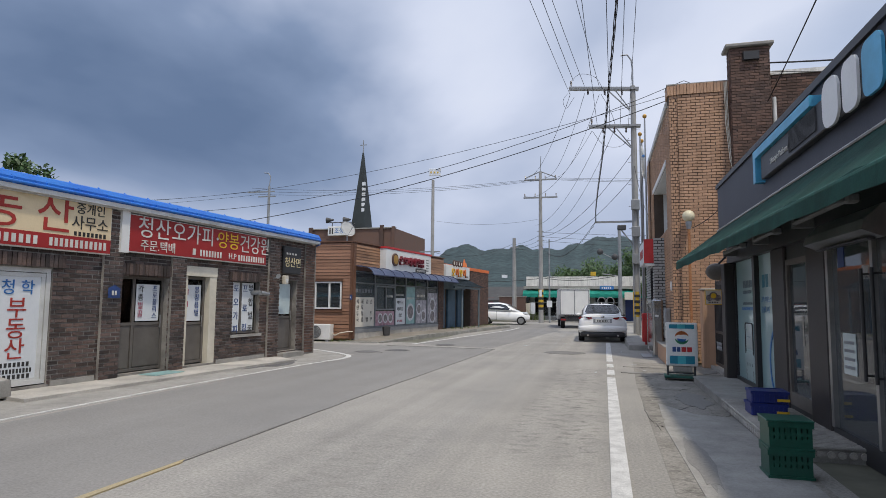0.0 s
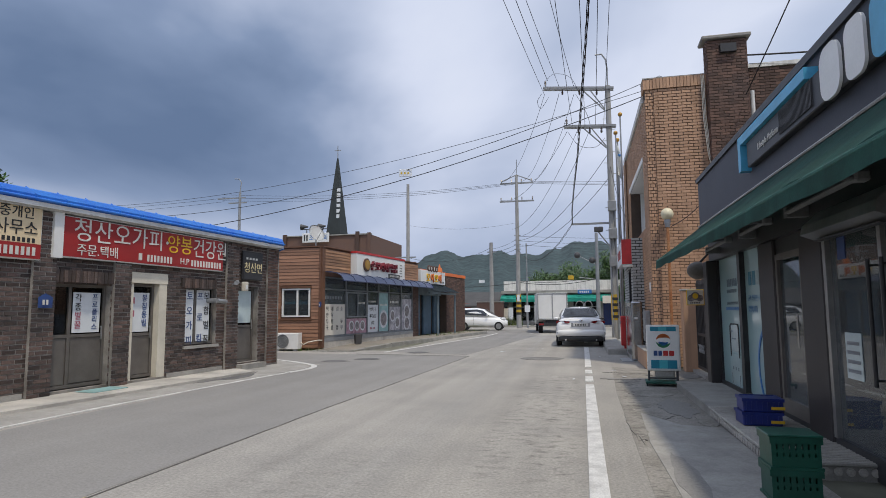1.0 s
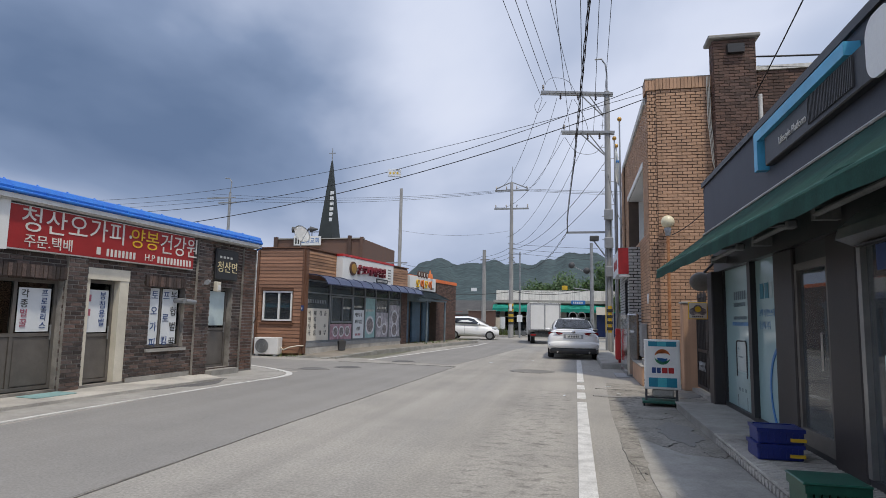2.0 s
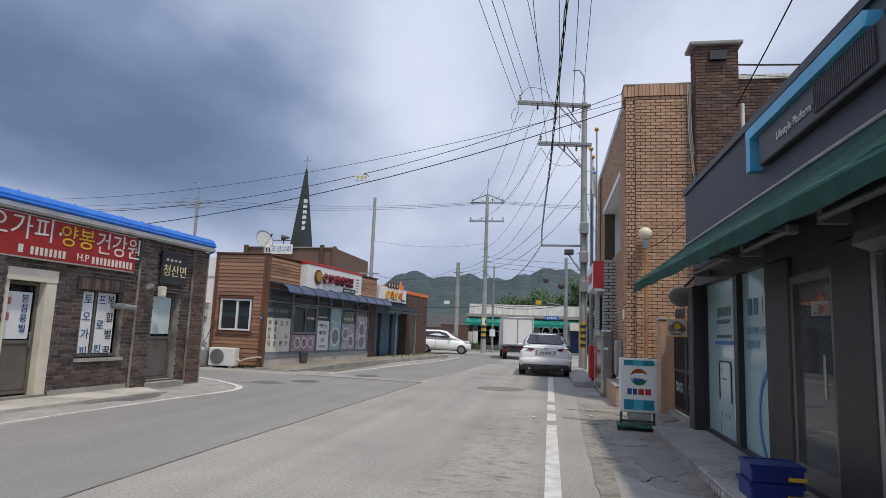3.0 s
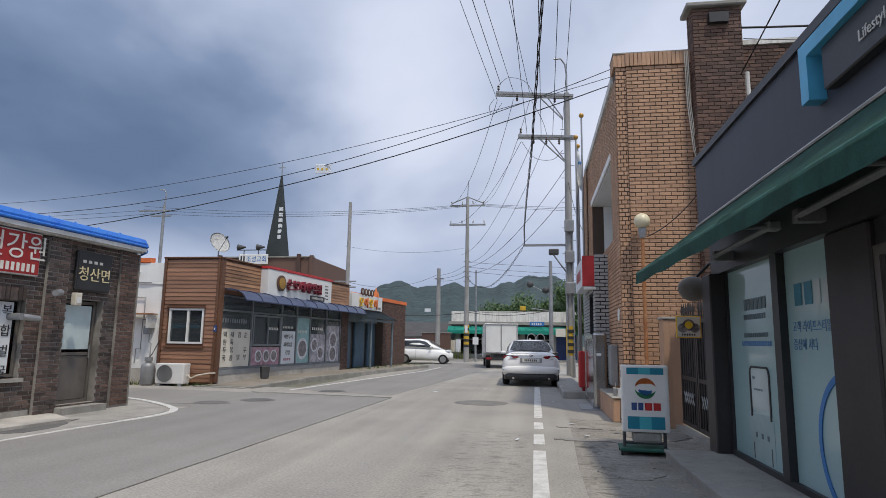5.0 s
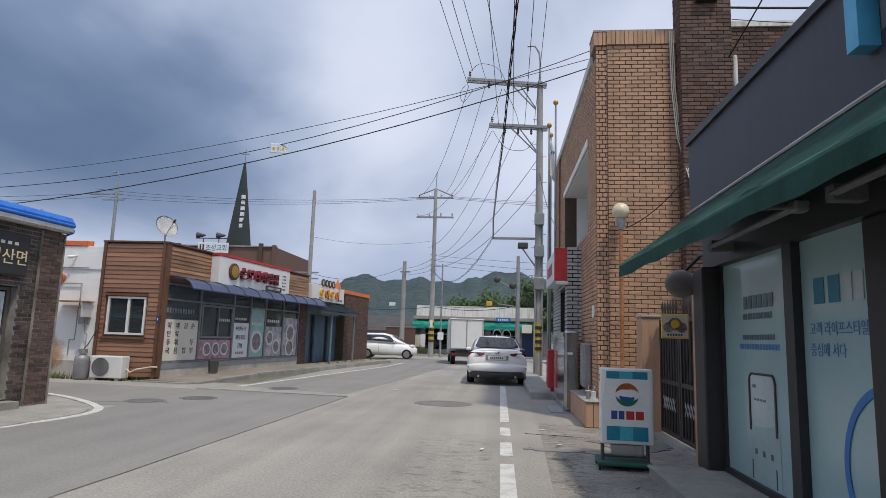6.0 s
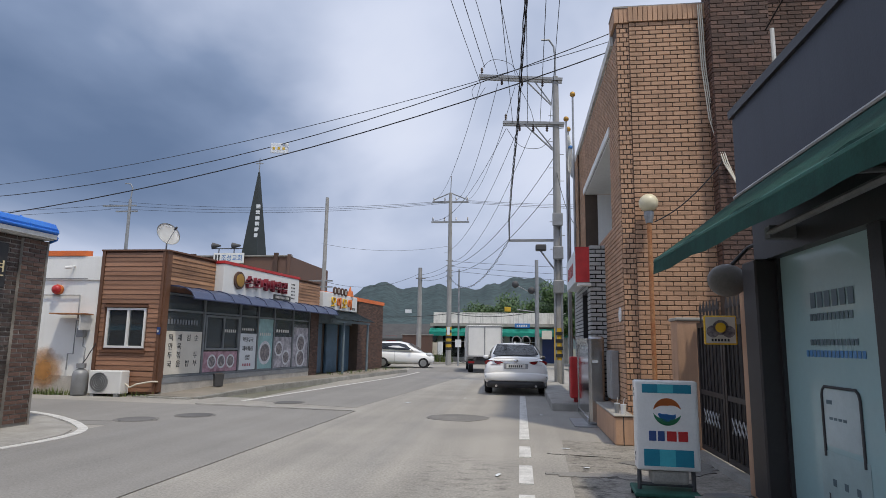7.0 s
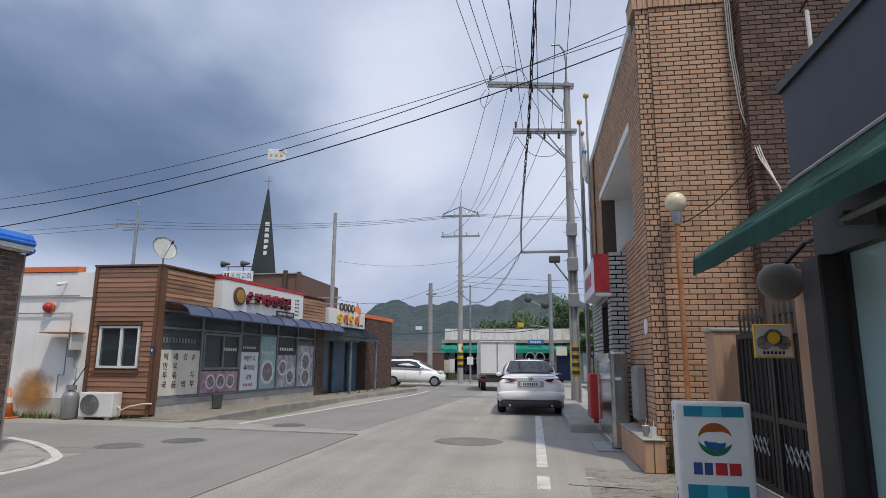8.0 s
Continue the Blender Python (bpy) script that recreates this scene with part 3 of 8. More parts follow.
tagged(part("road", sheet([(-8.6, -14), (1.7, -14), (1.7, 16.2), (2.4, 31), (2.6, 45), (14, 47), (14, 52.4), (-30, 52.4), (-30, 46), (-6.6, 45), (-6.6, 38), (-6.6, 21.6), (-8, 21.6), (-30, 21.4), (-30, 16.3), (-8.6, 16.3)], 0.1), ASPHALT),
       "worn pale grey asphalt street with a side street", "road", kind="structure")
# the older, smoother lane on the far side, ending at a saw-cut
tagged(part("road_lane", sheet([(-6.8, -14), (-3.88, -14), (-3.78, 4.0), (-3.67, 9.5), (-3.55, 14.0), (-3.43, 19.30), (-7.2, 19.75), (-30, 21.2), (-30, 16.5), (-6.75, 16.3)], 0.05, 0.004), ASPHALT_OLD),
       "smooth darker grey asphalt lane ending at a saw-cut", "road", kind="structure")
tagged(part("road_lane", sheet([(-3.6, 20.0), (-2.6, 33.0), (-2.2, 44.0), (-6.4, 44.0), (-5.35, 32.0), (-6.5, 21.0)], 0.05, 0.004), ASPHALT_OLD),
       "grey asphalt lane beyond the side street", "road", kind="structure")


def blob(cx, cy, rx, ry, seed, n=22, rough=0.28):
    rng = random.Random(seed)
    return [(cx + rx * math.cos(2 * math.pi * i / n) * (1 + rng.uniform(-rough, rough)), cy + ry * math.sin(2 * math.pi * i / n) * (1 + rng.uniform(-rough, rough))) for i in range(n)]


def strip(points, w):
    """An even band along a line of points."""
    left, right = [], []
    for i, p in enumerate(points):
        a, b = Vector(points[max(i - 1, 0)]), Vector(points[min(i + 1, len(points) - 1)])
        n = Vector((-(b - a).y, (b - a).x)).normalized() * w / 2
        left.append((p[0] + n.x, p[1] + n.y))
        right.append((p[0] - n.x, p[1] - n.y))
    return left + right[::-1]


def wander(x0, y0, x1, y1, amp, n, seed):
    rng = random.Random(seed)
    return [(x0 + (x1 - x0) * i / n + rng.uniform(-amp, amp), y0 + (y1 - y0) * i / n + rng.uniform(-amp, amp)) for i in range(n + 1)]


# tar seams and cracks
for k, (pts, w) in enumerate(((wander(-3.83, -6, -3.67, 9.5, 0.008, 36, 3), 0.012), (wander(-3.67, 9.5, -3.43, 19.3, 0.008, 24, 3), 0.012),
                              (wander(-7.1, 19.70, -3.45, 19.36, 0.04, 16, 6), 0.03), (wander(0.55, 13.9, 1.15, 13.75, 0.03, 30, 7), 0.010), (wander(0.3, 15.2, 1.2, 15.0, 0.03, 34, 8), 0.008),
                              (wander(-8.0, 16.6, -6.2, 17.0, 0.06, 14, 9), 0.02), (wander(0.62, 5.5, 0.8, 9.5, 0.03, 60, 10), 0.009), (wander(0.75, 9.3, 1.15, 9.9, 0.03, 22, 11), 0.010))):
    tagged(part("road_crack", sheet(strip(pts, w), 0.02, 0.0085), TAR), "dark tar-filled crack across the asphalt", "crack", "road cracks", "structure")
tagged(part("road_patch", sheet(blob(-1.25, 18.8, 0.6, 0.55, 61, rough=0.08), 0.02, 0.006), TAR), "dark oval patch in the asphalt", "road patch", kind="structure")

# shoulder by the shop: broken asphalt, dirt and a poured apron
tagged(part("shoulder", sheet([(0.30, -14), (1.55, -14), (1.55, 13.2), (2.4, 13.3), (2.4, 16.2), (0.55, 16.4), (0.42, 12)], 0.05, 0.003), DIRT), "dusty broken shoulder between road and shop", "shoulder", kind="structure")
tagged(part("apron", sheet([(0.62, 4.0), (1.5, 4.0), (1.44, 9.0), (1.0, 9.1), (0.62, 9.9), (0.55, 8.0)], 0.05, 0.009), CONCRETE), "poured concrete apron in front of the shop step", "pavement", kind="structure")
tagged(part("footpath", sheet([(-9.6, -14), (-6.95, -14), (-6.95, 9.0), (-6.66, 14.0), (-6.60, 14.7), (-6.66, 15.25), (-6.88, 15.7), (-7.22, 16.1), (-7.66, 16.48), (-8.45, 17.06), (-9.3, 17.5), (-9.6, 17.5)], 0.05, 0.012), CONCRETE), "patched concrete footpath before the brick shops", "pavement", kind="structure")
tagged(part("footpath_slab", sheet([(-9.2, 7.5), (-7.75, 7.2), (-7.35, 12.4), (-7.2, 13.7), (-7.9, 14.2), (-8.6, 14.2), (-9.2, 14)], 0.05, 0.06), CONCRETE_PALE), "pale poured slab in front of the shop doors", "pavement", kind="structure")
tagged(part("footpath_patch", sheet(blob(-7.45, 12.9, 0.4, 1.0, 62), 0.03, 0.018), ASPHALT_DARK), "dark tar patch on the footpath", "road patch", kind="structure")

for k, (cx, cy, rx, ry) in enumerate(((1.15, 10.4, 0.22, 0.8), (0.95, 11.9, 0.3, 0.5), (1.35, 9.4, 0.12, 0.35), (0.72, 6.6, 0.1, 0.9), (0.5, 9.2, 0.1, 1.1), (1.7, 14.6, 0.5, 0.5), (0.62, 13.9, 0.35, 0.12))):
    tagged(part("shoulder_patch", sheet(blob(cx, cy, rx, ry, 640 + k, 30, 0.22), 0.02, 0.0100 + 0.0004 * k), (ASPHALT_OLD, DIRT, TAR)[k % 3] if k != 2 else DIRT), "uneven worn patch in the dusty shoulder", "road patch", "shoulder patches", "structure")


def marking(corners, material=LINE, label="worn white road line"):
    return tagged(part("road_marking", sheet(corners, 0.02, 0.0115), material), label, "road marking", "road markings", "structure")


marking([(-0.075, -14), (0.075, -14), (0.075, 12.87), (-0.075, 12.87)], label="worn solid white edge line beside the shop")
for ya, yb in ((13.35, 14.3), (14.85, 15.65), (16.3, 24.2), (27, 30), (33, 36)):
    marking([(-0.075, ya), (0.075, ya), (0.075, yb), (-0.075, yb)], label="short white dash of the edge line")


def rounded_line(points, n=6):
    """A smooth line through its points."""
    p = [Vector(points[0])] + [Vector(q) for q in points] + [Vector(points[-1])]
    out = []
    for i in range(1, len(p) - 2):
        for k in range(n):
            u = k / n
            out.append(tuple(0.5 * (2 * p[i] + (p[i + 1] - p[i - 1]) * u + (2 * p[i - 1] - 5 * p[i] + 4 * p[i + 1] - p[i + 2]) * u * u + (3 * p[i] - p[i - 1] - 3 * p[i + 1] + p[i + 2]) * u ** 3)))
    return out + [tuple(points[-1])]


marking(strip(rounded_line([(-7.0, -14), (-6.95, 4), (-6.90, 9.3), (-6.72, 12.4), (-6.57, 14.0)]), 0.09), label="thin white line beside the footpath")
marking(strip(rounded_line([(-6.57, 14.02), (-6.50, 14.7), (-6.55, 15.3), (-6.78, 15.8), (-7.15, 16.2), (-7.6, 16.6), (-8.4, 17.18), (-9.3, 17.65)]), 0.14), label="white line that curves into the side street")
marking(strip([(-6.5, 20.75), (-6.0, 25), (-5.1, 32.8), (-5.0, 37)], 0.1), label="thin white line along the raised kerb")
marking(strip([(-7.2, 19.95), (-3.5, 19.50)], 0.14), CONCRETE, "pale saw-cut strip across the lane")
marking([(-3.80, 2.5), (-3.70, 2.5), (-3.68, 5.2), (-3.73, 5.3)], LINE_YELLOW, "faded trace of yellow road paint")


for k, (x, y, w_) in enumerate(((0.55, 15.6, 0.1), (-2.7, 21.4, 0.14), (-0.3, 13.7, 0.1), (0.35, 19.6, 0.07), (0.7, 14.3, 0.08), (-1.5, 23.0, 0.08))):
    bit = thing("litter", pose(x, y, 0.012, 0, 0, 40 * k), "small scrap of white paper litter on the road", "litter", "litter")
    part("scrap", sheet(blob(0, 0, w_ * 0.6, w_ * 0.28, 300 + k, 9, 0.3), 0.004, 0.004), PAPER, bit)


def manhole(x, y, r, label):
    t = thing("manhole_cover", pose(x, y, 0.0), label, "manhole cover", "manhole covers")
    bm = bmesh.new()
    disc(bm, (0, 0, -0.02), r + 0.06, 0.029, (0, 0, 1))
    part("collar", bm, TAR, t)
    bm = bmesh.new()
    disc(bm, (0, 0, -0.02), r, 0.034, (0, 0, 1))
    part("lid", bm, ASPHALT_DARK, t, "dark cast-iron lid")
    return t


manhole(-6.75, 17.1, 0.31, "cast-iron manhole cover sunk in the side street")
manhole(-6.1, 17.9, 0.31, "round iron manhole cover in a tar collar")
manhole(-5.35, 20.7, 0.3, "dark manhole cover near the raised kerb")


# ---------------- raised pavement of the restaurant ----------------
R_ROT = 82.5
R_AT = (-9.02, 21.3)
MR = pose(R_AT[0], R_AT[1], 0, 0, 0, R_ROT)      # local x along the front, local -y towards the road


def rise(bm):
    """Lets a raised kerb run down to the road at the corner."""
    for v in bm.verts:
        if v.co.z > 0:
            v.co.z *= 0.30 + 0.70 * min(1.0, max(0.0, (v.co.x + 0.4) / 3.4))
    return bm


pave = extrude_profile([(-1.24, -0.1), (-1.24, 0.125), (0.1, 0.15), (0.1, -0.1)], -0.25, 15.9)
bmesh.ops.bisect_plane(pave, geom=pave.verts[:] + pave.edges[:] + pave.faces[:], plane_co=(3.0, 0, 0), plane_no=(1, 0, 0))
pavement = tagged(part("pavement", rise(pave), PAVER, None, m=MR),
                  "raised concrete pavement before the restaurant", "pavement", kind="structure")
for i in range(16):
    bm = boxes((i * 1.0 - 0.25, i * 1.0 + 0.735, -1.42, -1.243, -0.05, 0.14 + 0.006 * math.sin(i * 2.3)))
    bmesh.ops.bevel(bm, geom=[e for e in bm.edges if all(v.co.z > 0.1 for v in e.verts)], offset=0.02, segments=2, affect="EDGES")
    part("kerb_stone", rise(bm), KERB, pavement)
for i in range(4):
    bm = boxes((-0.42, -0.255, -1.24 + i * 0.4, -0.86 + i * 0.4, -0.05, 0.10))
    part("kerb_stone", rise(bm), KERB, pavement)


# ---------------- the dark brick shop row ----------------
ML = pose(-8.45, 9.6, 0, 0, 0, 86) @ Matrix.Diagonal((1.03, 1, 1, 1))               # local x along the front, local -y towards the road
L0, L1, LH = -7.5, 6.23, 3.0
L_HOLES = [(-2.3, -1.32, 0.1, 1.9), (-0.06, 1.06, 0.1, 1.86), (1.52, 2.42, 0.1, 2.13), (2.96, 3.92, 0.66, 1.93), (4.66, 5.50, 0.16, 1.98)]
brick_house = thing("brick_shop_row", ML, "single-storey shop row of dark clinker brick under a blue metal roof", "building")
wall_l = part("wall", holed_wall(L0, L1, 0, 0.22, 0, LH, L_HOLES), MORTAR_PALE, brick_house)
lay_bricks(wall_l, L0, L1, 0.10, LH, BRICK_DARK, l=0.195, h=0.055, joint=0.017, holes=L_HOLES, near=(0, 5.4, 0.1, 3.0), seed=2)
part("side_wall", boxes((L1 - 0.22, L1, 0.22, 7.0, 0, LH), (L0, L0 + 0.22, 0.22, 7.0, 0, LH), (L0 + 0.22, L1 - 0.22, 6.78, 7.0, 0, LH)), BRICK_BROWN, brick_house)
part("inner_floor", boxes((L0 + 0.22, L1 - 0.22, 0.22, 6.78, 0.02, 0.12)), INSIDE, brick_house)
for xa, xb in ((L0, -2.35), (-1.27, -0.5), (2.46, 4.15)):
    part("plinth", boxes((xa, xb, -0.035, -0.015, -0.05, 0.15)), CONCRETE, brick_house, "rough concrete plinth")
for xa, xb in ((-0.46, -0.08), (1.08, 1.44), (4.2, 4.62), (5.81, 6.25)):
    bm = boxes((xa, xb, -0.07, -0.001 - 0.013, 0, 2.98))
    pier = part("pier", bm, MORTAR_PALE, brick_house)
    lay_bricks(pier, xa, xb, 0.06, 2.97, BRICK_DARK if xb < 5.8 else BRICK_BROWN, l=0.19, h=0.055, joint=0.017, y=-0.07, seed=int(xa * 10) + 9)
# return face of the last pier, towards the side street
end_pier = part("end_pier", boxes((L1 + 0.001, L1 + 0.03, -0.1, 0.5, 0, 2.98)), MORTAR_PALE, brick_house)
# soldier courses over the openings
for xa, xb, zc in ((-0.06, 1.10, 1.98), (-2.5, -1.1, 2.02), (2.8, 3.9, 1.98)):
    for i in range(int((xb - xa) / 0.072)):
        part("soldier_brick", boxes((xa + i * 0.072, xa + i * 0.072 + 0.06, -0.05 - 0.006 * (i % 3), -0.016, zc - 0.1, zc + 0.1)), BRICK_DARK, wall_l)
# roof: white soffit board, blue folded sheet with ribs, bent end
part("soffit", boxes((L0, L1 + 0.05, -0.15, 0.3, LH + 0.002, LH + 0.035), (L0, L1 + 0.05, -0.215, -0.152, LH + 0.025, LH + 0.097)), WHITE_DOOR, brick_house, "white painted soffit board")
part("roof", extrude_profile([(-0.20, LH + 0.10), (-0.21, LH + 0.20), (-0.16, LH + 0.28), (-0.02, LH + 0.32), (3.4, LH + 0.75), (7.2, LH + 0.25), (7.2, LH + 0.1), (-0.1, LH + 0.1)], L0 - 0.2, L1 + 0.05), BLUE_ROOF, brick_house, "blue folded sheet-metal roof")
for i in range(26):
    bm = bmesh.new()
    x = L0 + i * 0.53
    box(bm, x, x + 0.03, -0.23, -0.203, LH + 0.10, LH + 0.2)
    rod(bm, (x, -0.20, LH + 0.21), (x, 0.0, LH + 0.335), 0.012, n=6)
    part("roof_rib", bm, BLUE_ROOF, brick_house)
part("gutter", rods(((L0, -0.222, LH + 0.135), (L1 + 0.05, -0.222, LH + 0.135), 0.026), n=10), BLUE_ROOF, brick_house)
bm = boxes((L1 + 0.052, L1 + 0.09, -0.20, 0.7, LH + 0.02, LH + 0.27))
bmesh.ops.subdivide_edges(bm, edges=bm.edges[:], cuts=7, use_grid_fill=True)
for v in bm.verts:
    fold = noise.noise(Vector((v.co.x * 6, v.co.y * 7.0, v.co.z * 9)))
    v.co += Vector((0.10 * fold, 0.05 * noise.noise(v.co * 11), 0.09 * fold + 0.05 * math.sin(v.co.y * 15)))
part("roof_end_cap", bm, BLUE_ROOF, brick_house, "crumpled blue sheet at the roof's end", smooth=True)


def shop_door(name, x0, x1, z0, z1, y, frame_mat, label, lower, film_rows=(), split=None):
    """A framed door in its opening: frame, lower panel, pane, handle; films on the pane."""
    t = thing(name, ML, label, "door")
    part("door_frame", frame_bars(x0, x1, z0, z1, 0.055, y, y + 0.07, bars_x=(split,) if split else (), bars_z=(lower,)), frame_mat, t)
    spans = ((x0 + 0.055, (split or x1) - (0.03 if split else 0.055)),) + (((split + 0.03, x1 - 0.055),) if split else ())
    for a, b in spans:
        p = soft_box(a, b, y + 0.02, y + 0.045, z0 + 0.06, lower - 0.03, 0.006, 1)
        part("lower_panel", p, frame_mat, t)
        part("pane", boxes((a, b, y + 0.03, y + 0.038, lower + 0.03, z1 - 0.055)), PANE_DARK, t, "dark window pane").visible_shadow = False
    hx = x1 - 0.10
    part("handle", rods(((hx, y - 0.035, lower - 0.08), (hx, y - 0.035, lower + 0.16), 0.011), ((hx, y, lower - 0.06), (hx, y - 0.035, lower - 0.06), 0.008), ((hx, y, lower + 0.14), (hx, y - 0.035, lower + 0.14), 0.008), n=8), ALU, t, "slim metal pull handle")
    return t


# estate agent's white door with a printed film
d1 = thing("shop_door", ML, "white-framed glass door covered by a printed film", "door")
part("door_frame", frame_bars(-2.3, -1.33, 0.12, 1.9, 0.07, 0.02, 0.1), WHITE_DOOR, d1)
part("door_leaf", frame_bars(-2.22, -1.41, 0.16, 1.82, 0.06, 0.03, 0.075), WHITE_DOOR, d1)
part("film", boxes((-2.16, -1.47, 0.045, 0.06, 0.22, 1.76)), PAPER, d1, "white printed film")
part("door_pull", rods(((-2.2, 0.01, 0.95), (-2.2, 0.01, 1.15), 0.012)), ALU, d1)
lettering("청 학", 0.24, BLUE_LETTER, d1, -1.815, 0.04, 1.58)
for i, ch in enumerate("부동산"):
    lettering(ch, 0.34, RED_LETTER, d1, -1.815, 0.04, 1.27 - i * 0.31)
for zz, ww, nn in ((0.44, 0.52, 8), (0.345, 0.6, 12), (0.26, 0.56, 8)):
    bars(BLACK_LETTER, d1, -1.815, 0.042, zz, ww, 0.065, nn)

d2 = shop_door("shop_door", -0.06, 1.06, 0.12, 1.86, 0.10, BROWN_ALU, "bronze aluminium double shop door with paper notices", 0.98, split=0.35)
part("paper_notice", boxes((0.42, 0.96, 0.118, 0.127, 1.03, 1.72)), PAPER, d2, "white paper notice")
for i, ch in enumerate("각종벌꿀"):
    lettering(ch, 0.145, BLACK_LETTER if i < 2 else PINK_LETTER, d2, 0.52, 0.114, 1.62 - i * 0.155)
for i, ch in enumerate("프로폴리스"):
    lettering(ch, 0.125, NAVY_LETTER, d2, 0.85, 0.114, 1.64 - i * 0.13)
part("door_kickplate", boxes((0.40, 1.0, 0.112, 0.119, 0.2, 0.9)), BROWN_ALU, d2)

d3 = shop_door("shop_door", 1.60, 2.22, 0.13, 1.92, 0.13, BROWN_ALU, "bronze aluminium shop door in a cream surround", 0.95)
part("surround", boxes((2.22, 2.43, 0.0, 0.2, 0.10, 1.93), (1.52, 2.43, -0.01, 0.2, 1.931, 2.13), (1.52, 1.6, 0.02, 0.2, 0.10, 1.93)), CREAM_FRAME, d3, "cream painted surround")
part("paper_notice", boxes((1.66, 2.12, 0.145, 0.155, 1.0, 1.75)), PAPER, d3)
for i, ch in enumerate("봉침용벌"):
    lettering(ch, 0.15, NAVY_LETTER, d3, 2.0, 0.141, 1.64 - i * 0.16)
bars(PINK_LETTER, d3, 1.75, 0.143, 1.6, 0.08, 0.12, 1)
bars(PINK_LETTER, d3, 1.75, 0.143, 1.35, 0.08, 0.12, 1)

SW = ML @ pose(0.1, 0, 0)
shop_window = thing("shop_window", SW, "small shop window with vertical paper banners inside a brick reveal", "window")
part("window_frame", frame_bars(2.88, 3.80, 0.68, 1.91, 0.045, 0.06, 0.12, bars_x=(3.22,)), BROWN_ALU, shop_window)
part("window_sill", boxes((2.80, 3.88, -0.06, 0.2, 0.60, 0.66)), CONCRETE, shop_window)
part("pane", boxes((2.93, 3.2, 0.085, 0.093, 0.73, 1.86), (3.245, 3.755, 0.085, 0.093, 0.73, 1.86)), PANE, shop_window).visible_shadow = False
for a, b, words, mt in ((2.94, 3.17, "토오가피", NAVY_LETTER), (3.27, 3.47, "프로킹", NAVY_LETTER), (3.475, 3.68, "복합벌꿀", BLACK_LETTER)):
    part("paper_banner", boxes((a, b, 0.066, 0.078, 0.74, 1.85)), PAPER, shop_window)
    for i, ch in enumerate(words):
        lettering(ch, 0.2, mt, shop_window, (a + b) / 2, 0.062, 1.70 - i * (1.0 / (len(words) - 1 + 0.2)))
d4 = shop_door("shop_door", 4.68, 5.48, 0.16, 1.96, 0.12, BROWN_ALU, "bronze aluminium noodle shop door with frosted pane", 1.02)
part("frosted_film", boxes((4.76, 5.40, 0.133, 0.146, 1.1, 1.88)), FILM_WHITE, d4, "frosted film on the pane")
part("doorstep", boxes((4.6, 5.55, -0.25, 0.12, 0.0, 0.13)), CONCRETE, d4)


def sign_board(name, x0, x1, z0, z1, y, material, label, depth=0.08, frame_mat=WHITE):
    t = thing(name, ML, label, "sign")
    part("sign_box", soft_box(x0, x1, y, y + depth, z0, z1, 0.012, 1), frame_mat, t, "white metal sign box")
    part("sign_face", boxes((x0 + 0.02, x1 - 0.02, y - 0.006, y - 0.001, z0 + 0.02, z1 - 0.02)), material, t)
    return t


s1 = sign_board("shop_sign", -3.9, -0.38, 2.19, 3.06, -0.1, CREAM, "cream and red estate agent's sign board with bold lettering")
part("red_band", boxes((-3.88, -0.40, -0.113, -0.1075, 2.21, 2.44)), RED_SIGN, s1)
for i, ch in enumerate("부동산"):
    lettering(ch, 0.70, RED_LETTER, s1, -3.06 + i * 0.82, -0.112, 2.74)
lettering("중개인", 0.20, BLACK_LETTER, s1, -0.80, -0.112, 2.90)
lettering("사무소", 0.25, BLACK_LETTER, s1, -0.80, -0.112, 2.66)
bars(BLACK_LETTER, s1, -0.78, -0.11, 2.49, 0.62, 0.07, 8)
bars(WHITE_LETTER, s1, -0.98, -0.118, 2.32, 1.05, 0.13, 12)
bars(WHITE_LETTER, s1, -2.35, -0.118, 2.32, 1.4, 0.13, 13)
s2 = sign_board("shop_sign", -0.16, 4.0, 2.28, 2.98, -0.1, RED_SIGN, "long red health-food shop sign with white and yellow lettering")
part("end_panel", boxes((-0.2, -0.03, -0.13, -0.02, 2.26, 3.03)), WHITE, s2, "white bent end panel")
for i, ch in enumerate("청산오가피"):
    lettering(ch, 0.43, WHITE_LETTER, s2, 0.35 + i * 0.405, -0.112, 2.74)
lettering("·", 0.5, WHITE_LETTER, s2, 2.26, -0.112, 2.73)
lettering("양봉", 0.40, YELLOW_LETTER, s2, 2.62, -0.112, 2.72)
lettering("건강원", 0.44, WHITE_LETTER, s2, 3.55, -0.112, 2.70, squeeze=0.92)
lettering("주문.택배", 0.22, WHITE_LETTER, s2, 0.66, -0.112, 2.42)
bars(WHITE_LETTER, s2, 1.62, -0.11, 2.42, 0.14, 0.13, 1)
bars(WHITE_LETTER, s2, 2.1, -0.11, 2.41, 0.68, 0.13, 8)
lettering("H.P", 0.18, WHITE_LETTER, s2, 2.76, -0.112, 2.41)
bars(WHITE_LETTER, s2, 3.45, -0.11, 2.40, 0.98, 0.13, 11)
s3 = sign_board("noodle_sign", 4.76, 5.56, 2.14, 2.84, -0.08, BLACK_METAL, "black square noodle shop sign with cream brush lettering", 0.06, BLACK_METAL)
lettering("청산면", 0.27, GOLD_LETTER, s3, 5.16, -0.09, 2.42)
bars(WHITE_LETTER, s3, 5.12, -0.088, 2.66, 0.5, 0.05, 4)
lamp_box = thing("wall_box", ML, "small beige electric box beside the noodle shop door", "electric box")
part("case", soft_box(4.66, 4.80, -0.22, -0.115, 1.86, 2.08, 0.015, 2), CREAM_FRAME, lamp_box)
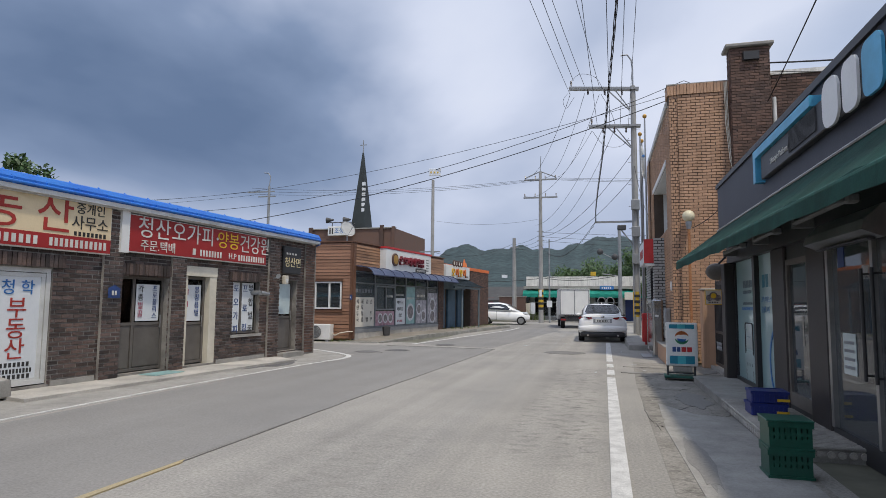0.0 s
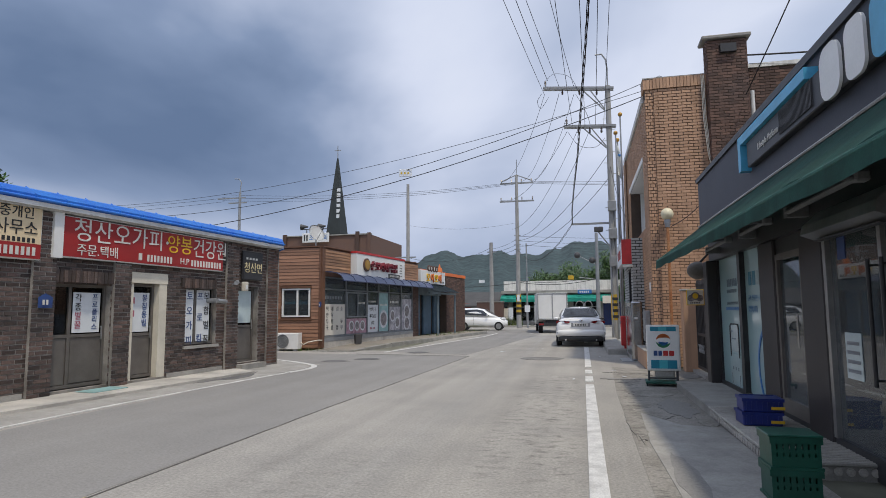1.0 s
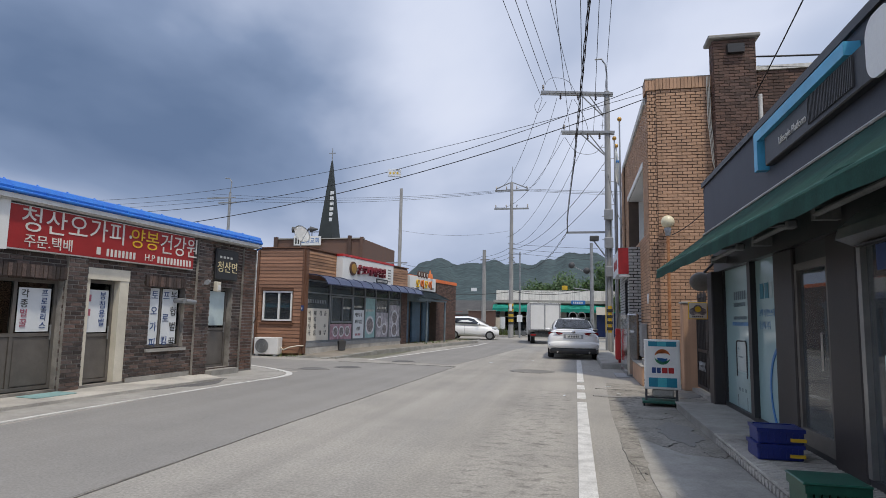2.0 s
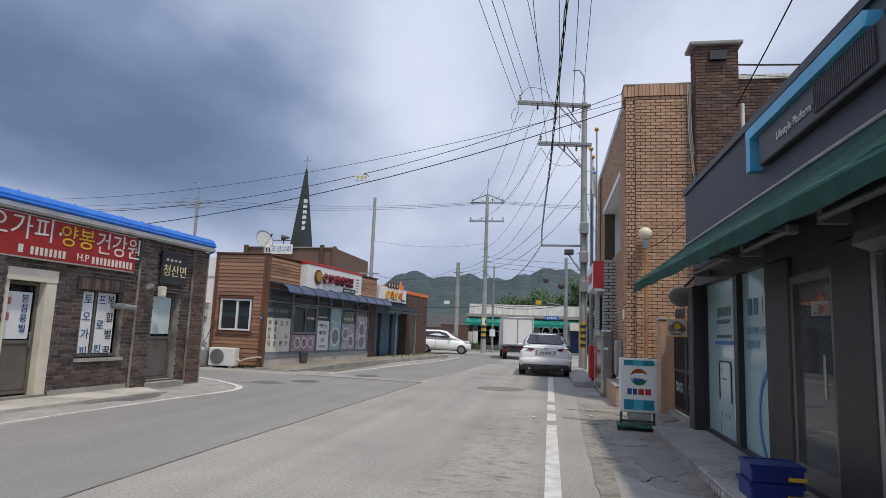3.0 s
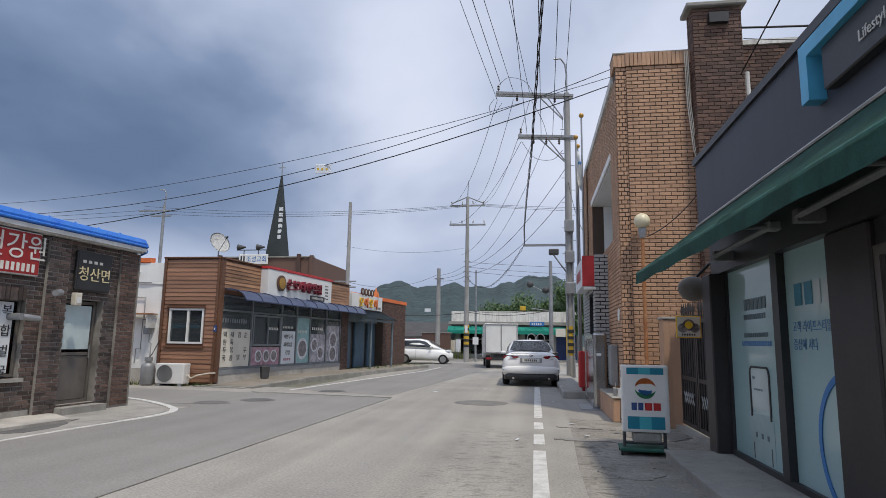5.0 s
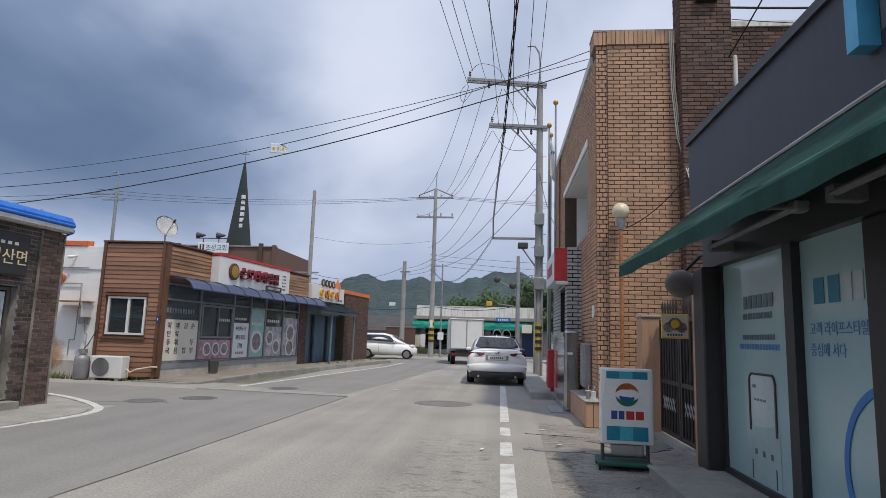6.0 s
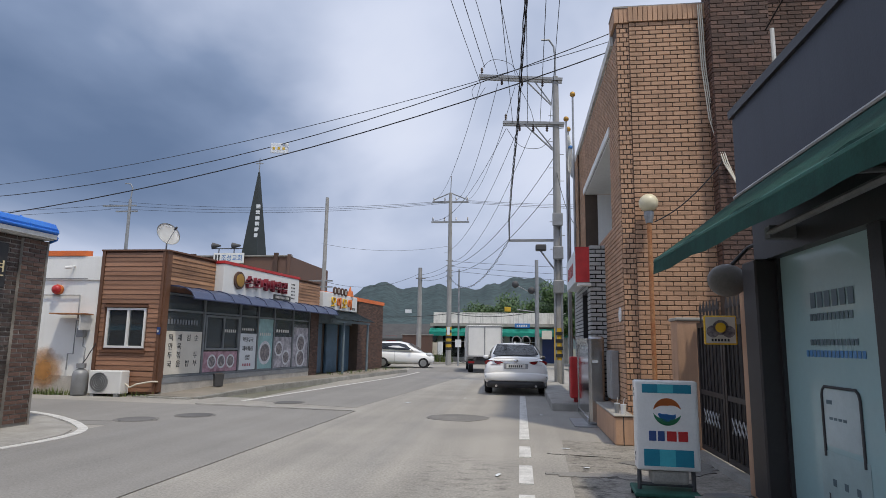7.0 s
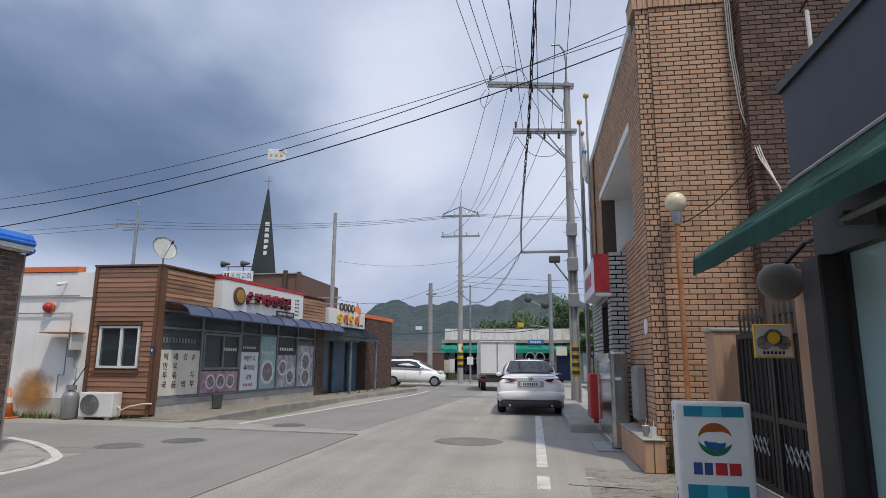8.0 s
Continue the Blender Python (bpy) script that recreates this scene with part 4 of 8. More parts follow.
part("lens", boxes((4.685, 4.775, -0.226, -0.221, 1.90, 2.0)), WHITE, lamp_box)
camera_l = thing("security_camera", ML, "grey bullet security camera on the brick pier", "camera")
part("body", rods(((4.05, -0.42, 2.02), (4.3, -0.26, 2.05), 0.05, 0.055), n=12), GALV_DULL, camera_l)
part("bracket", rods(((4.32, -0.1, 1.98), (4.26, -0.28, 2.03), 0.015), n=8), GALV_DULL, camera_l)
vent = thing("vent_pipe", ML, "grey elbow vent pipe out of the shop window", "pipe")
part("pipe", rods(((3.72, 0.08, 1.62), (3.72, -0.18, 1.62), 0.055), ((3.72, -0.18, 1.62), (4.0, -0.2, 1.60), 0.05), n=12), GALV, vent)
number = thing("house_number_plate", ML, "blue enamel house number plate on the brick pier", "number plate")
part("plate", sheet([(-0.12, -0.11), (0.12, -0.11), (0.12, 0.06), (0.0, 0.12), (-0.12, 0.06)], 0.01), NAVY_LETTER, number, m=pose(-0.27, -0.116, 1.56, 90))
bars(WHITE_LETTER, number, -0.27, -0.130, 1.54, 0.12, 0.08, 2)
mat_blue = thing("door_mat", ML, "pale blue worn door mat before the shop door", "door mat")
part("mat", soft_box(0.35, 1.05, -0.50, -0.10, 0.061, 0.075, 0.006, 1), MINT_FILM, mat_blue)
stone = thing("stone_block", ML, "broken grey concrete block beside the estate agent's door", "stone")
bm = soft_box(-2.46, -2.16, -0.45, -0.2, 0.01, 0.3, 0.04, 2)
for v in bm.verts:
    v.co += Vector((noise.noise(v.co * 7), noise.noise(v.co * 9 + Vector((4, 0, 0))), noise.noise(v.co * 8 + Vector((0, 4, 0))))) * 0.05
part("block", bm, CONCRETE, stone)


# ---------------- the restaurant ----------------
RW, RH = 8.72, 3.64
rest = thing("restaurant", MR, "single-storey corner restaurant clad in cedar boards", "building")
BAYS = [0.06, 1.68, 3.43, 4.45, 5.45, 6.75, 8.0]
SIDE_W = 1.80                                     # cedar part of the side wall
MS = pose(R_AT[0], R_AT[1], 0)                    # local x along the side wall, -y to the viewer
side = Matrix.Rotation(radians(-R_ROT), 4, "Z")   # from the restaurant's frame to the street's frame
front_wall = part("front_wall", boxes((0, RW, 0.02, 0.2, 2.62, RH), (0, RW, 0.02, 0.2, 0.1, 0.44), (8.0, RW, 0.02, 0.2, 0.441, 2.619), (0.0, 0.055, 0.02, 0.2, 0.441, 2.619)), WOOD_TRIM, rest)


def planks(parent, x0, x1, z0, z1, material, h=0.118, m=None, holes=(), seed=1):
    """Lapped boards, each its own piece, on the face y = 0."""
    rng = random.Random(seed)
    n = int(round((z1 - z0) / h))
    h = (z1 - z0) / n
    for i in range(n):
        za, zb = z0 + i * h, z0 + (i + 1) * h - 0.006
        spans = [(x0, x1)]
        for a, b, c, d in holes:
            if zb > c and za < d:
                spans = [s for lo, hi in spans for s in ((lo, min(hi, a)), (max(lo, b), hi)) if s[1] - s[0] > 0.02]
        for lo, hi in spans:
            cut = [lo, hi] if hi - lo < 2.3 else [lo, lo + (hi - lo) * rng.uniform(0.35, 0.65), hi]
            for a, b in zip(cut, cut[1:]):
                bm = bmesh.new()
                t = rng.uniform(0, 0.003)
                pts = ((-0.030 - t, za), (-0.016 - t, zb), (0.012, zb), (0.012, za))
                va = [bm.verts.new((a + 0.002, y, z)) for y, z in pts]
                vb = [bm.verts.new((b - 0.002, y, z)) for y, z in pts]
                bm.faces.new(va)
                bm.faces.new(vb[::-1])
                for k in range(4):
                    bm.faces.new((va[k], vb[k], vb[(k + 1) % 4], va[(k + 1) % 4]))
                part("plank", bm, material, parent, m=m)


planks(front_wall, 0.14, 1.98, 2.80, RH - 0.06, WOOD_PALE, seed=4)
planks(front_wall, 6.5, RW - 0.02, 2.80, RH - 0.06, WOOD_PALE, seed=5)
part("corner_post", boxes((-0.03, 0.13, -0.035, 0.13, 0.1, RH)), WOOD_TRIM, rest)
for xa, xb in ((-0.05, 1.95), (6.48, RW)):
    part("parapet_cap", boxes((xa, xb, -0.06, 0.24, RH + 0.001, RH + 0.04)), WOOD_TRIM, rest)
# side wall, in the street's frame
side_holes = [(-1.54, -0.46, 1.17, 2.18)]
side_wall = part("side_wall", holed_wall(-SIDE_W, -0.04, 0.02, 0.2, 0.05, RH, side_holes), WOOD_TRIM, rest, m=side)
planks(side_wall, -SIDE_W + 0.09, -0.12, 0.62, RH - 0.03, WOOD, holes=[(-1.59, -0.41, 1.10, 2.24)], seed=6)
planks(side_wall, -SIDE_W + 0.09, -0.12, 0.1, 0.60, WOOD, h=0.125, seed=7)
part("side_trim", boxes((-SIDE_W, -SIDE_W + 0.085, -0.05, 0.018, 0.05, RH), (-0.115, -0.035, -0.05, 0.018, 0.05, RH), (-SIDE_W - 0.02, -0.03, -0.06, 0.2, RH + 0.001, RH + 0.045),
                        (-1.61, -0.39, -0.075, -0.033, 1.06, 1.12), (-1.61, -0.39, -0.06, -0.033, 2.2, 2.26)), WOOD_TRIM, rest, m=side)
white_wall = part("plaster_wall", boxes((-9.5, -SIDE_W - 0.002, 0.03, 0.2, 0, RH - 0.12)), PLASTER, rest, "white plastered side wall", m=side)
part("plaster_band", boxes((-9.5, -SIDE_W - 0.004, 0.0, 0.028, RH - 0.75, RH - 0.13)), PLASTER, rest, m=side)
part("orange_flashing", extrude_profile([(-0.03, RH - 0.11), (-0.03, RH + 0.02), (0.25, RH + 0.05), (0.25, RH - 0.11)], -9.5, -SIDE_W - 0.5), ORANGE_TRIM, rest, "orange metal flashing", m=side)
part("wall_base", boxes((-9.5, -SIDE_W - 0.02, 0.005, 0.028, 0, 0.45)), CONCRETE_PALE, rest, m=side)
part("back_wall", boxes((-9.5, -9.3, 0.2, 12, 0, RH - 0.2)), PLASTER, rest, m=side)
part("roof", boxes((0.2, RW, 0.2, 8.5, RH - 0.4, RH - 0.3)), CONCRETE, rest)
part("inner_floor", boxes((0.2, RW, 0.2, 6, 0.1, 0.16)), INSIDE, rest)
part("inner_wall", boxes((0.2, RW, 3.0, 3.1, 0.16, 3.2), (RW - 0.1, RW, 0.2, 3.0, 0.16, 3.2)), INSIDE, rest)
w = thing("window_side", MS, "white sliding window in the cedar side wall", "window", kind="structure")
part("window_frame", frame_bars(-1.54, -0.46, 1.17, 2.18, 0.055, -0.02, 0.09, bars_x=(-0.95,)), WHITE, w)
part("pane", boxes((-1.48, -0.98, 0.02, 0.03, 1.23, 2.12)), PANE_SIDE, w).visible_shadow = False
part("pane", boxes((-0.92, -0.52, 0.04, 0.05, 1.23, 2.12)), PANE_SIDE, w).visible_shadow = False
part("blind", boxes((-1.5, -0.5, 0.12, 0.13, 1.62, 1.78)), TEAL, w, "teal stripe behind the glass")
part("room_back", boxes((-2.1, -0.2, 0.7, 0.72, 0.9, 2.5)), INSIDE, w)
# glazed shop front
shopfront = part("shopfront", boxes(*[(b - 0.035, b + 0.035, -0.01, 0.1, 0.445, 2.6) for b in BAYS], (0.1, 7.97, -0.005, 0.095, 0.445, 0.50), (0.1, 7.97, -0.005, 0.095, 2.55, 2.6), (0.1, 7.97, 0.0, 0.09, 2.13, 2.18)),
                 SHOP_ALU, rest, "grey-blue aluminium shopfront frame")
for a, b in zip(BAYS, BAYS[1:]):
    part("pane", boxes((a + 0.036, b - 0.036, 0.04, 0.048, 0.51, 2.125)), PANE_GLEAM, shopfront).visible_shadow = False
    part("pane", boxes((a + 0.036, b - 0.036, 0.04, 0.048, 2.185, 2.545)), PANE_GLEAM, shopfront).visible_shadow = False
part("sill_board", boxes((0.1, 7.97, -0.06, 0.019, 0.30, 0.44)), GALV_DULL, rest, "grey sheet below the glazing")
part("base_course", boxes((0.1, 7.97, -0.05, 0.019, 0.03, 0.298)), CONCRETE_PALE, rest, "rendered concrete base")


def bowl_print(parent, x, z, r, y):
    bm = bmesh.new()
    disc(bm, (x, y, z), r, 0.003)
    part("printed_bowl", bm, PLATE_PRINT, parent)
    bm = bmesh.new()
    disc(bm, (x, y - 0.0035, z), r * 0.74, 0.003)
    part("printed_food", bm, BROTH_PRINT, parent)


menu = thing("menu_film", MR, "cream window film with vertical menu words", "poster")
part("film", boxes((0.10, 1.64, 0.020, 0.032, 0.51, 1.62)), CREAM_FILM, menu)
for cx, words in ((0.38, "떡만두국"), (0.72, "제육볶음"), (1.08, "김밥"), (1.40, "순두부")):
    zs = [1.44 - i * 0.225 for i in range(4)]
    spots = zs if len(words) == 4 else [zs[0], zs[3]] if len(words) == 2 else [zs[0], zs[2], zs[3]]
    for ch, zz in zip(words, spots):
        lettering(ch, 0.19, BLACK_LETTER, menu, cx, 0.016, zz)
bars(GREY_LETTER, menu, 0.85, 0.028, 1.86, 1.25, 0.13, 11)
f2 = thing("food_poster", MR, "pink window film with printed food bowls", "poster", "food posters")
part("film", boxes((1.72, 3.39, 0.020, 0.032, 0.51, 1.08)), PINK_FILM, f2)
for x in (2.15, 2.6, 3.05):
    bowl_print(f2, x, 0.80, 0.2, 0.018)
sash = thing("sliding_sash", MR, "dark sliding window sash in the shopfront", "window")
part("sash_frame", frame_bars(1.74, 3.37, 1.12, 2.1, 0.06, -0.02, 0.03, bars_x=(2.6,)), SHOP_ALU, sash)
bars(WHITE_LETTER, sash, 3.0, 0.034, 1.68, 0.62, 0.09, 6)
f3 = thing("menu_film", MR, "white window film with menu words", "poster")
part("film", boxes((3.47, 4.41, 0.020, 0.032, 0.51, 1.62)), PAPER, f3)
for j, words in enumerate(("떡만두국", "제육볶음", "김밥")):
    lettering(words, 0.17, BLACK_LETTER, f3, 3.94, 0.016, 1.42 - j * 0.27, squeeze=0.95)
bars(PINK_LETTER, f3, 3.94, 0.016, 0.66, 0.5, 0.08, 4)
bars(WHITE_LETTER, f3, 3.94, 0.03, 1.75, 0.7, 0.07, 7)
f4 = thing("food_poster", MR, "mint door film with a printed noodle bowl", "poster", "food posters")
part("film", boxes((4.49, 5.41, 0.020, 0.032, 0.51, 2.12)), MINT_FILM, f4)
bowl_print(f4, 4.95, 1.02, 0.38, 0.018)
bars(WHITE_LETTER, f4, 4.95, 0.016, 1.62, 0.7, 0.09, 6)
f5 = thing("food_poster", MR, "pale window film with printed dishes", "poster", "food posters")
part("film", boxes((5.49, 6.71, 0.020, 0.032, 0.51, 1.55)), GREY_FILM, f5)
bowl_print(f5, 5.85, 1.15, 0.26, 0.018)
bowl_print(f5, 6.35, 0.85, 0.26, 0.018)
bars(WHITE_LETTER, f5, 6.1, 0.03, 1.75, 0.9, 0.1, 6)
f6 = thing("food_poster", MR, "grey window film with two printed bowls", "poster", "food posters")
part("film", boxes((6.79, 7.96, 0.020, 0.032, 0.51, 1.9)), GREY_FILM, f6)
bowl_print(f6, 7.4, 1.34, 0.34, 0.018)
bowl_print(f6, 7.4, 0.80, 0.34, 0.018)
# sign on the parapet
rsign = thing("restaurant_sign", MR, "white restaurant sign with raised maroon letters and a red rim", "sign")
part("sign_box", soft_box(1.98, 6.46, -0.30, 0.0, 2.72, 3.58, 0.012, 1), WHITE, rsign)
part("red_rim", boxes((1.96, 6.48, -0.32, 0.0, 3.585, 3.665)), RED, rsign, "red metal rim")
bm = bmesh.new()
disc(bm, (2.72, -0.305, 3.17), 0.26, 0.05)
part("emblem", bm, BRICK_BROWN, rsign, "round bronze emblem")
bm = bmesh.new()
disc(bm, (2.72, -0.356, 3.17), 0.19, 0.02)
part("emblem_centre", bm, GOLD, rsign)
for i, ch in enumerate("손보네대박집"):
    lettering(ch, 0.42, MAROON, rsign, 3.22 + i * 0.42, -0.36, 3.14, depth=0.05)
part("number_bar", boxes((4.75, 5.85, -0.325, -0.302, 2.76, 2.93)), BLACK_METAL, rsign)
bars(WHITE_LETTER, rsign, 5.3, -0.33, 2.845, 0.9, 0.08, 11)
for k in range(5):
    bars(BLACK_LETTER, rsign, 6.05, -0.305, 3.36 - k * 0.12, 0.28, 0.05, 3)
# blue curved awning on brackets
bm = bmesh.new()
prof = [(-0.02, 2.76), (-0.25, 2.755), (-0.48, 2.70), (-0.66, 2.60), (-0.76, 2.44)]
cols = []
x_at = [0.15 + i * (8.75 / 40) for i in range(41)]
for x in x_at:
    cols.append([bm.verts.new((x, y, z)) for y, z in prof])
for a, b in zip(cols, cols[1:]):
    for k in range(len(prof) - 1):
        bm.faces.new((a[k], b[k], b[k + 1], a[k + 1]))
bmesh.ops.solidify(bm, geom=bm.faces[:], thickness=0.012)
awn = thing("awning", MR, "long curved blue polycarbonate awning over the shopfront", "awning")
part("canopy", bm, BLUE_AWNING, awn, smooth=True)
for i in range(11):
    x = 0.16 + i * 0.872
    curve_rod("rib", [(x, y - 0.006, z + 0.012) for y, z in prof], 0.014, NAVY_TUBE, awn)
part("front_rail", rods(((0.14, -0.765, 2.44), (8.9, -0.765, 2.44), 0.02), n=8), NAVY_TUBE, awn)
# the closed snack bar next door
snack = thing("snack_bar", MR, "shuttered snack bar of brown brick with blue doors", "building")
part("wall", boxes((RW + 0.002, 16.0, 0.5, 0.7, 0, 3.25), (15.8, 16.0, 0.7, 8, 0, 3.25), (12.75, 15.999, 0.05, 0.499, 0, 3.25)), MORTAR_DARK, snack)
brick_face = part("brick_face", boxes((12.76, 15.99, 0.02, 0.048, 0.0, 3.25)), MORTAR_DARK, snack)
lay_bricks(brick_face, 12.76, 15.99, 0.02, 3.24, BRICK_BROWN, y=0.02, seed=21)
post_face = part("brick_post", boxes((8.05, 8.7, -0.02, 0.018, 0.15, 2.62)), MORTAR_DARK, snack)
lay_bricks(post_face, 8.05, 8.7, 0.15, 2.62, BRICK_BROWN, y=-0.02, seed=22)
part("roof_trim", boxes((9.0, 16.05, -0.02, 0.25, 3.251, 3.42), (15.8, 16.06, 0.25, 8.0, 3.251, 3.42)), ORANGE_TRIM, snack, "orange metal roof trim")
part("roof", boxes((RW, 15.8, 0.7, 8.0, 3.0, 3.1)), CONCRETE, snack)
for xa, xb in ((8.85, 9.9), (10.3, 11.4), (11.75, 12.7)):
    sh = part("shutter", boxes((xa, xb, 0.40, 0.47, 0.15, 2.15)), BLUE_DOOR, snack, "blue steel roller shutter")
    for k in range(24):
        part("slat", boxes((xa + 0.03, xb - 0.03, 0.375, 0.398, 0.2 + k * 0.08, 0.262 + k * 0.08)), BLUE_DOOR, sh)
for x in (9.95, 12.55):
    part("post", rods(((x, -0.55, 0.14), (x, -0.55, 2.18), 0.05), n=10), SLATE_SHEET, snack, "slate-blue steel post")
part("beam", boxes((8.8, 12.7, -0.6, -0.5, 2.18, 2.28), (8.8, 12.7, 0.3, 0.48, 2.16, 2.62)), SLATE_SHEET, snack)
bm = bmesh.new()
cols = []
for i in range(97):
    x = 8.75 + i * (4.1 / 96)
    dz = 0.022 * math.sin(i * math.pi / 3)
    cols.append((bm.verts.new((x, 0.1, 2.70 + dz)), bm.verts.new((x, -0.78, 2.30 + dz))))
for a, b in zip(cols, cols[1:]):
    bm.faces.new((a[0], b[0], b[1], a[1]))
bmesh.ops.solidify(bm, geom=bm.faces[:], thickness=0.01)
part("canopy", bm, SLATE_SHEET, snack, "weathered corrugated metal canopy", smooth=True)
ssign = thing("snack_sign", MR, "white snack bar sign with orange letters", "sign")
part("sign_box", soft_box(8.85, 12.3, -0.10, 0.1, 2.72, 3.38, 0.012, 1), WHITE, ssign)
for i, ch in enumerate("모이모이"):
    lettering(ch, 0.5, ORANGE if i % 2 else YELLOW_LETTER, ssign, 9.75 + i * 0.55, -0.14, 2.98, depth=0.03)
bm = bmesh.new()
for i in range(4):
    disc(bm, (9.9 + i * 0.36, -0.08, 3.50), 0.16, 0.05)
part("round_badges", bm, BRICK_BROWN, ssign, "row of small round badges")
for i in range(4):
    bars(WHITE_LETTER, ssign, 9.9 + i * 0.36, -0.135, 3.50, 0.14, 0.16, 1)
part("finial", rods(((11.7, 0, 3.38), (11.7, 0, 3.62), 0.17, 0.12), ((11.7, 0, 3.62), (11.7, 0, 3.82), 0.07, 0.02), n=12), ORANGE, ssign, "orange bell-shaped ornament")
bars(BLACK_LETTER, ssign, 11.95, -0.104, 2.85, 0.35, 0.1, 3)


# ---------------- things by the restaurant's side wall (street frame, wall face at y = 21.3) ----------------
WY = 21.3
ac = thing("air_conditioner_unit", pose(-10.58, WY - 0.42, 0.0), "white outdoor air conditioner unit on the ground by the wall", "air conditioner")
part("case", soft_box(0, 0.86, 0, 0.34, 0.06, 0.62, 0.025, 2), WHITE, ac)
bm = bmesh.new()
disc(bm, (0.29, -0.001, 0.34), 0.235, 0.012)
part("fan_guard", bm, ARM_GREY, ac, "dark round fan grille")
for r in (0.08, 0.13, 0.18, 0.23):
    curve_rod("grille_ring", [(0.29 + r * math.cos(a * math.pi / 12), -0.02, 0.34 + r * math.sin(a * math.pi / 12)) for a in range(24)], 0.006, GALV, ac, cyclic=True, res=1)
part("foot", boxes((0.06, 0.16, 0.0, 0.34, 0, 0.06), (0.7, 0.8, 0.0, 0.34, 0, 0.06)), GALV_DULL, ac)
curve_rod("hose", [(0.86, 0.2, 0.3), (1.0, 0.15, 0.22), (1.15, 0.2, 0.3), (1.45, 0.3, 0.36), (1.6, 0.38, 0.36)], 0.02, CREAM_FRAME, ac)
gas = thing("gas_cylinder", pose(-10.86, WY - 0.35, 0), "grey steel gas cylinder standing against the wall", "gas cylinder")
bm = bmesh.new()
rings = [(0.0, 0.12), (0.02, 0.17), (0.06, 0.185), (0.50, 0.185), (0.58, 0.165), (0.63, 0.10), (0.66, 0.05)]
prev = None
for z, r in rings:
    ring = [bm.verts.new((r * math.cos(i * math.pi / 10), r * math.sin(i * math.pi / 10), z)) for i in range(20)]
    if prev:
        for i in range(20):
            bm.faces.new((prev[i], prev[(i + 1) % 20], ring[(i + 1) % 20], ring[i]))
    prev = ring
part("tank", bm, GALV_DULL, gas, smooth=True)
part("collar", rods(((0, 0, 0.66), (0, 0, 0.78), 0.11), n=16), GALV_DULL, gas)
part("valve", rods(((0, 0, 0.66), (0, 0, 0.74), 0.03), n=8), GOLD, gas)
curve_rod("hose", [(0, 0, 0.75), (0.08, 0.05, 0.9), (0.05, 0.2, 1.05), (0.12, 0.34, 1.35), (0.15, 0.34, 1.7)], 0.012, WIRE, gas)
cone = thing("traffic_cone", pose(-12.35, WY - 0.5, 0), "orange traffic cone with a white band", "traffic cone")
part("base", soft_box(-0.18, 0.18, -0.18, 0.18, 0, 0.04, 0.01, 1), ORANGE, cone)
part("cone", rods(((0, 0, 0.04), (0, 0, 0.70), 0.14, 0.03), n=20), ORANGE, cone, smooth=True)
part("band", rods(((0, 0, 0.36), (0, 0, 0.48), 0.094, 0.074), n=20), WHITE, cone)
hood = thing("wall_hood", pose(-11.85, WY, 0), "rusty little metal hood over a gas meter", "hood")
part("sheet", boxes((0.0, 0.92, -0.42, -0.01, 1.99, 2.02)), RUST, hood)
part("side_sheet", boxes((0.82, 0.86, -0.38, 0.0, 1.6, 1.985)), WHITE_DOOR, hood)
meter = thing("gas_meter", pose(-11.3, WY, 0), "small gas meter with bent pipes on the plaster wall", "meter")
part("body", soft_box(0.05, 0.24, -0.16, -0.01, 1.42, 1.66, 0.02, 2), GALV_DULL, meter)
curve_rod("pipe", [(0.1, -0.06, 1.66), (0.1, -0.06, 1.85), (-0.05, -0.06, 1.85), (-0.05, -0.06, 1.0), (-0.2, -0.06, 1.0), (-0.2, -0.06, 0.6)], 0.015, GALV_DULL, meter)
curve_rod("pipe", [(0.2, -0.06, 1.42), (0.2, -0.06, 1.2), (0.28, -0.06, 1.15), (0.25, -0.06, 0.3)], 0.015, GALV_DULL, meter)
lamp_red = thing("warning_light", pose(-12.0, WY, 2.64), "round red warning light on the white wall", "lamp")
part("base_ring", rods(((0, 0.028, 0), (0, -0.06, 0), 0.13), n=18), ORANGE, lamp_red)
part("dome", ball((0, -0.08, 0), 0.12, 16, (1, 0.8, 1)), RED, lamp_red, smooth=True)
cctv = thing("security_camera", pose(-11.62, WY, 3.2), "white bullet security camera on the wall", "camera")
part("body", rods(((0.0, -0.1, 0.02), (-0.10, -0.20, -0.01), 0.042), n=12), WHITE, cctv)
part("arm", rods(((0.02, 0, 0.06), (0, -0.12, 0.02), 0.02), n=8), WHITE, cctv)
conduit = thing("conduit", pose(0, WY, 0), "thin grey conduit along the plaster wall", "pipe")
curve_rod("pipe", [(-14.5, -0.02, 2.5), (-11.35, -0.02, 2.5), (-11.35, -0.02, 1.9)], 0.018, GALV_DULL, conduit)
curve_rod("pipe", [(-14.5, -0.02, 2.93), (-11.2, -0.02, 2.93)], 0.012, GALV_DULL, conduit)


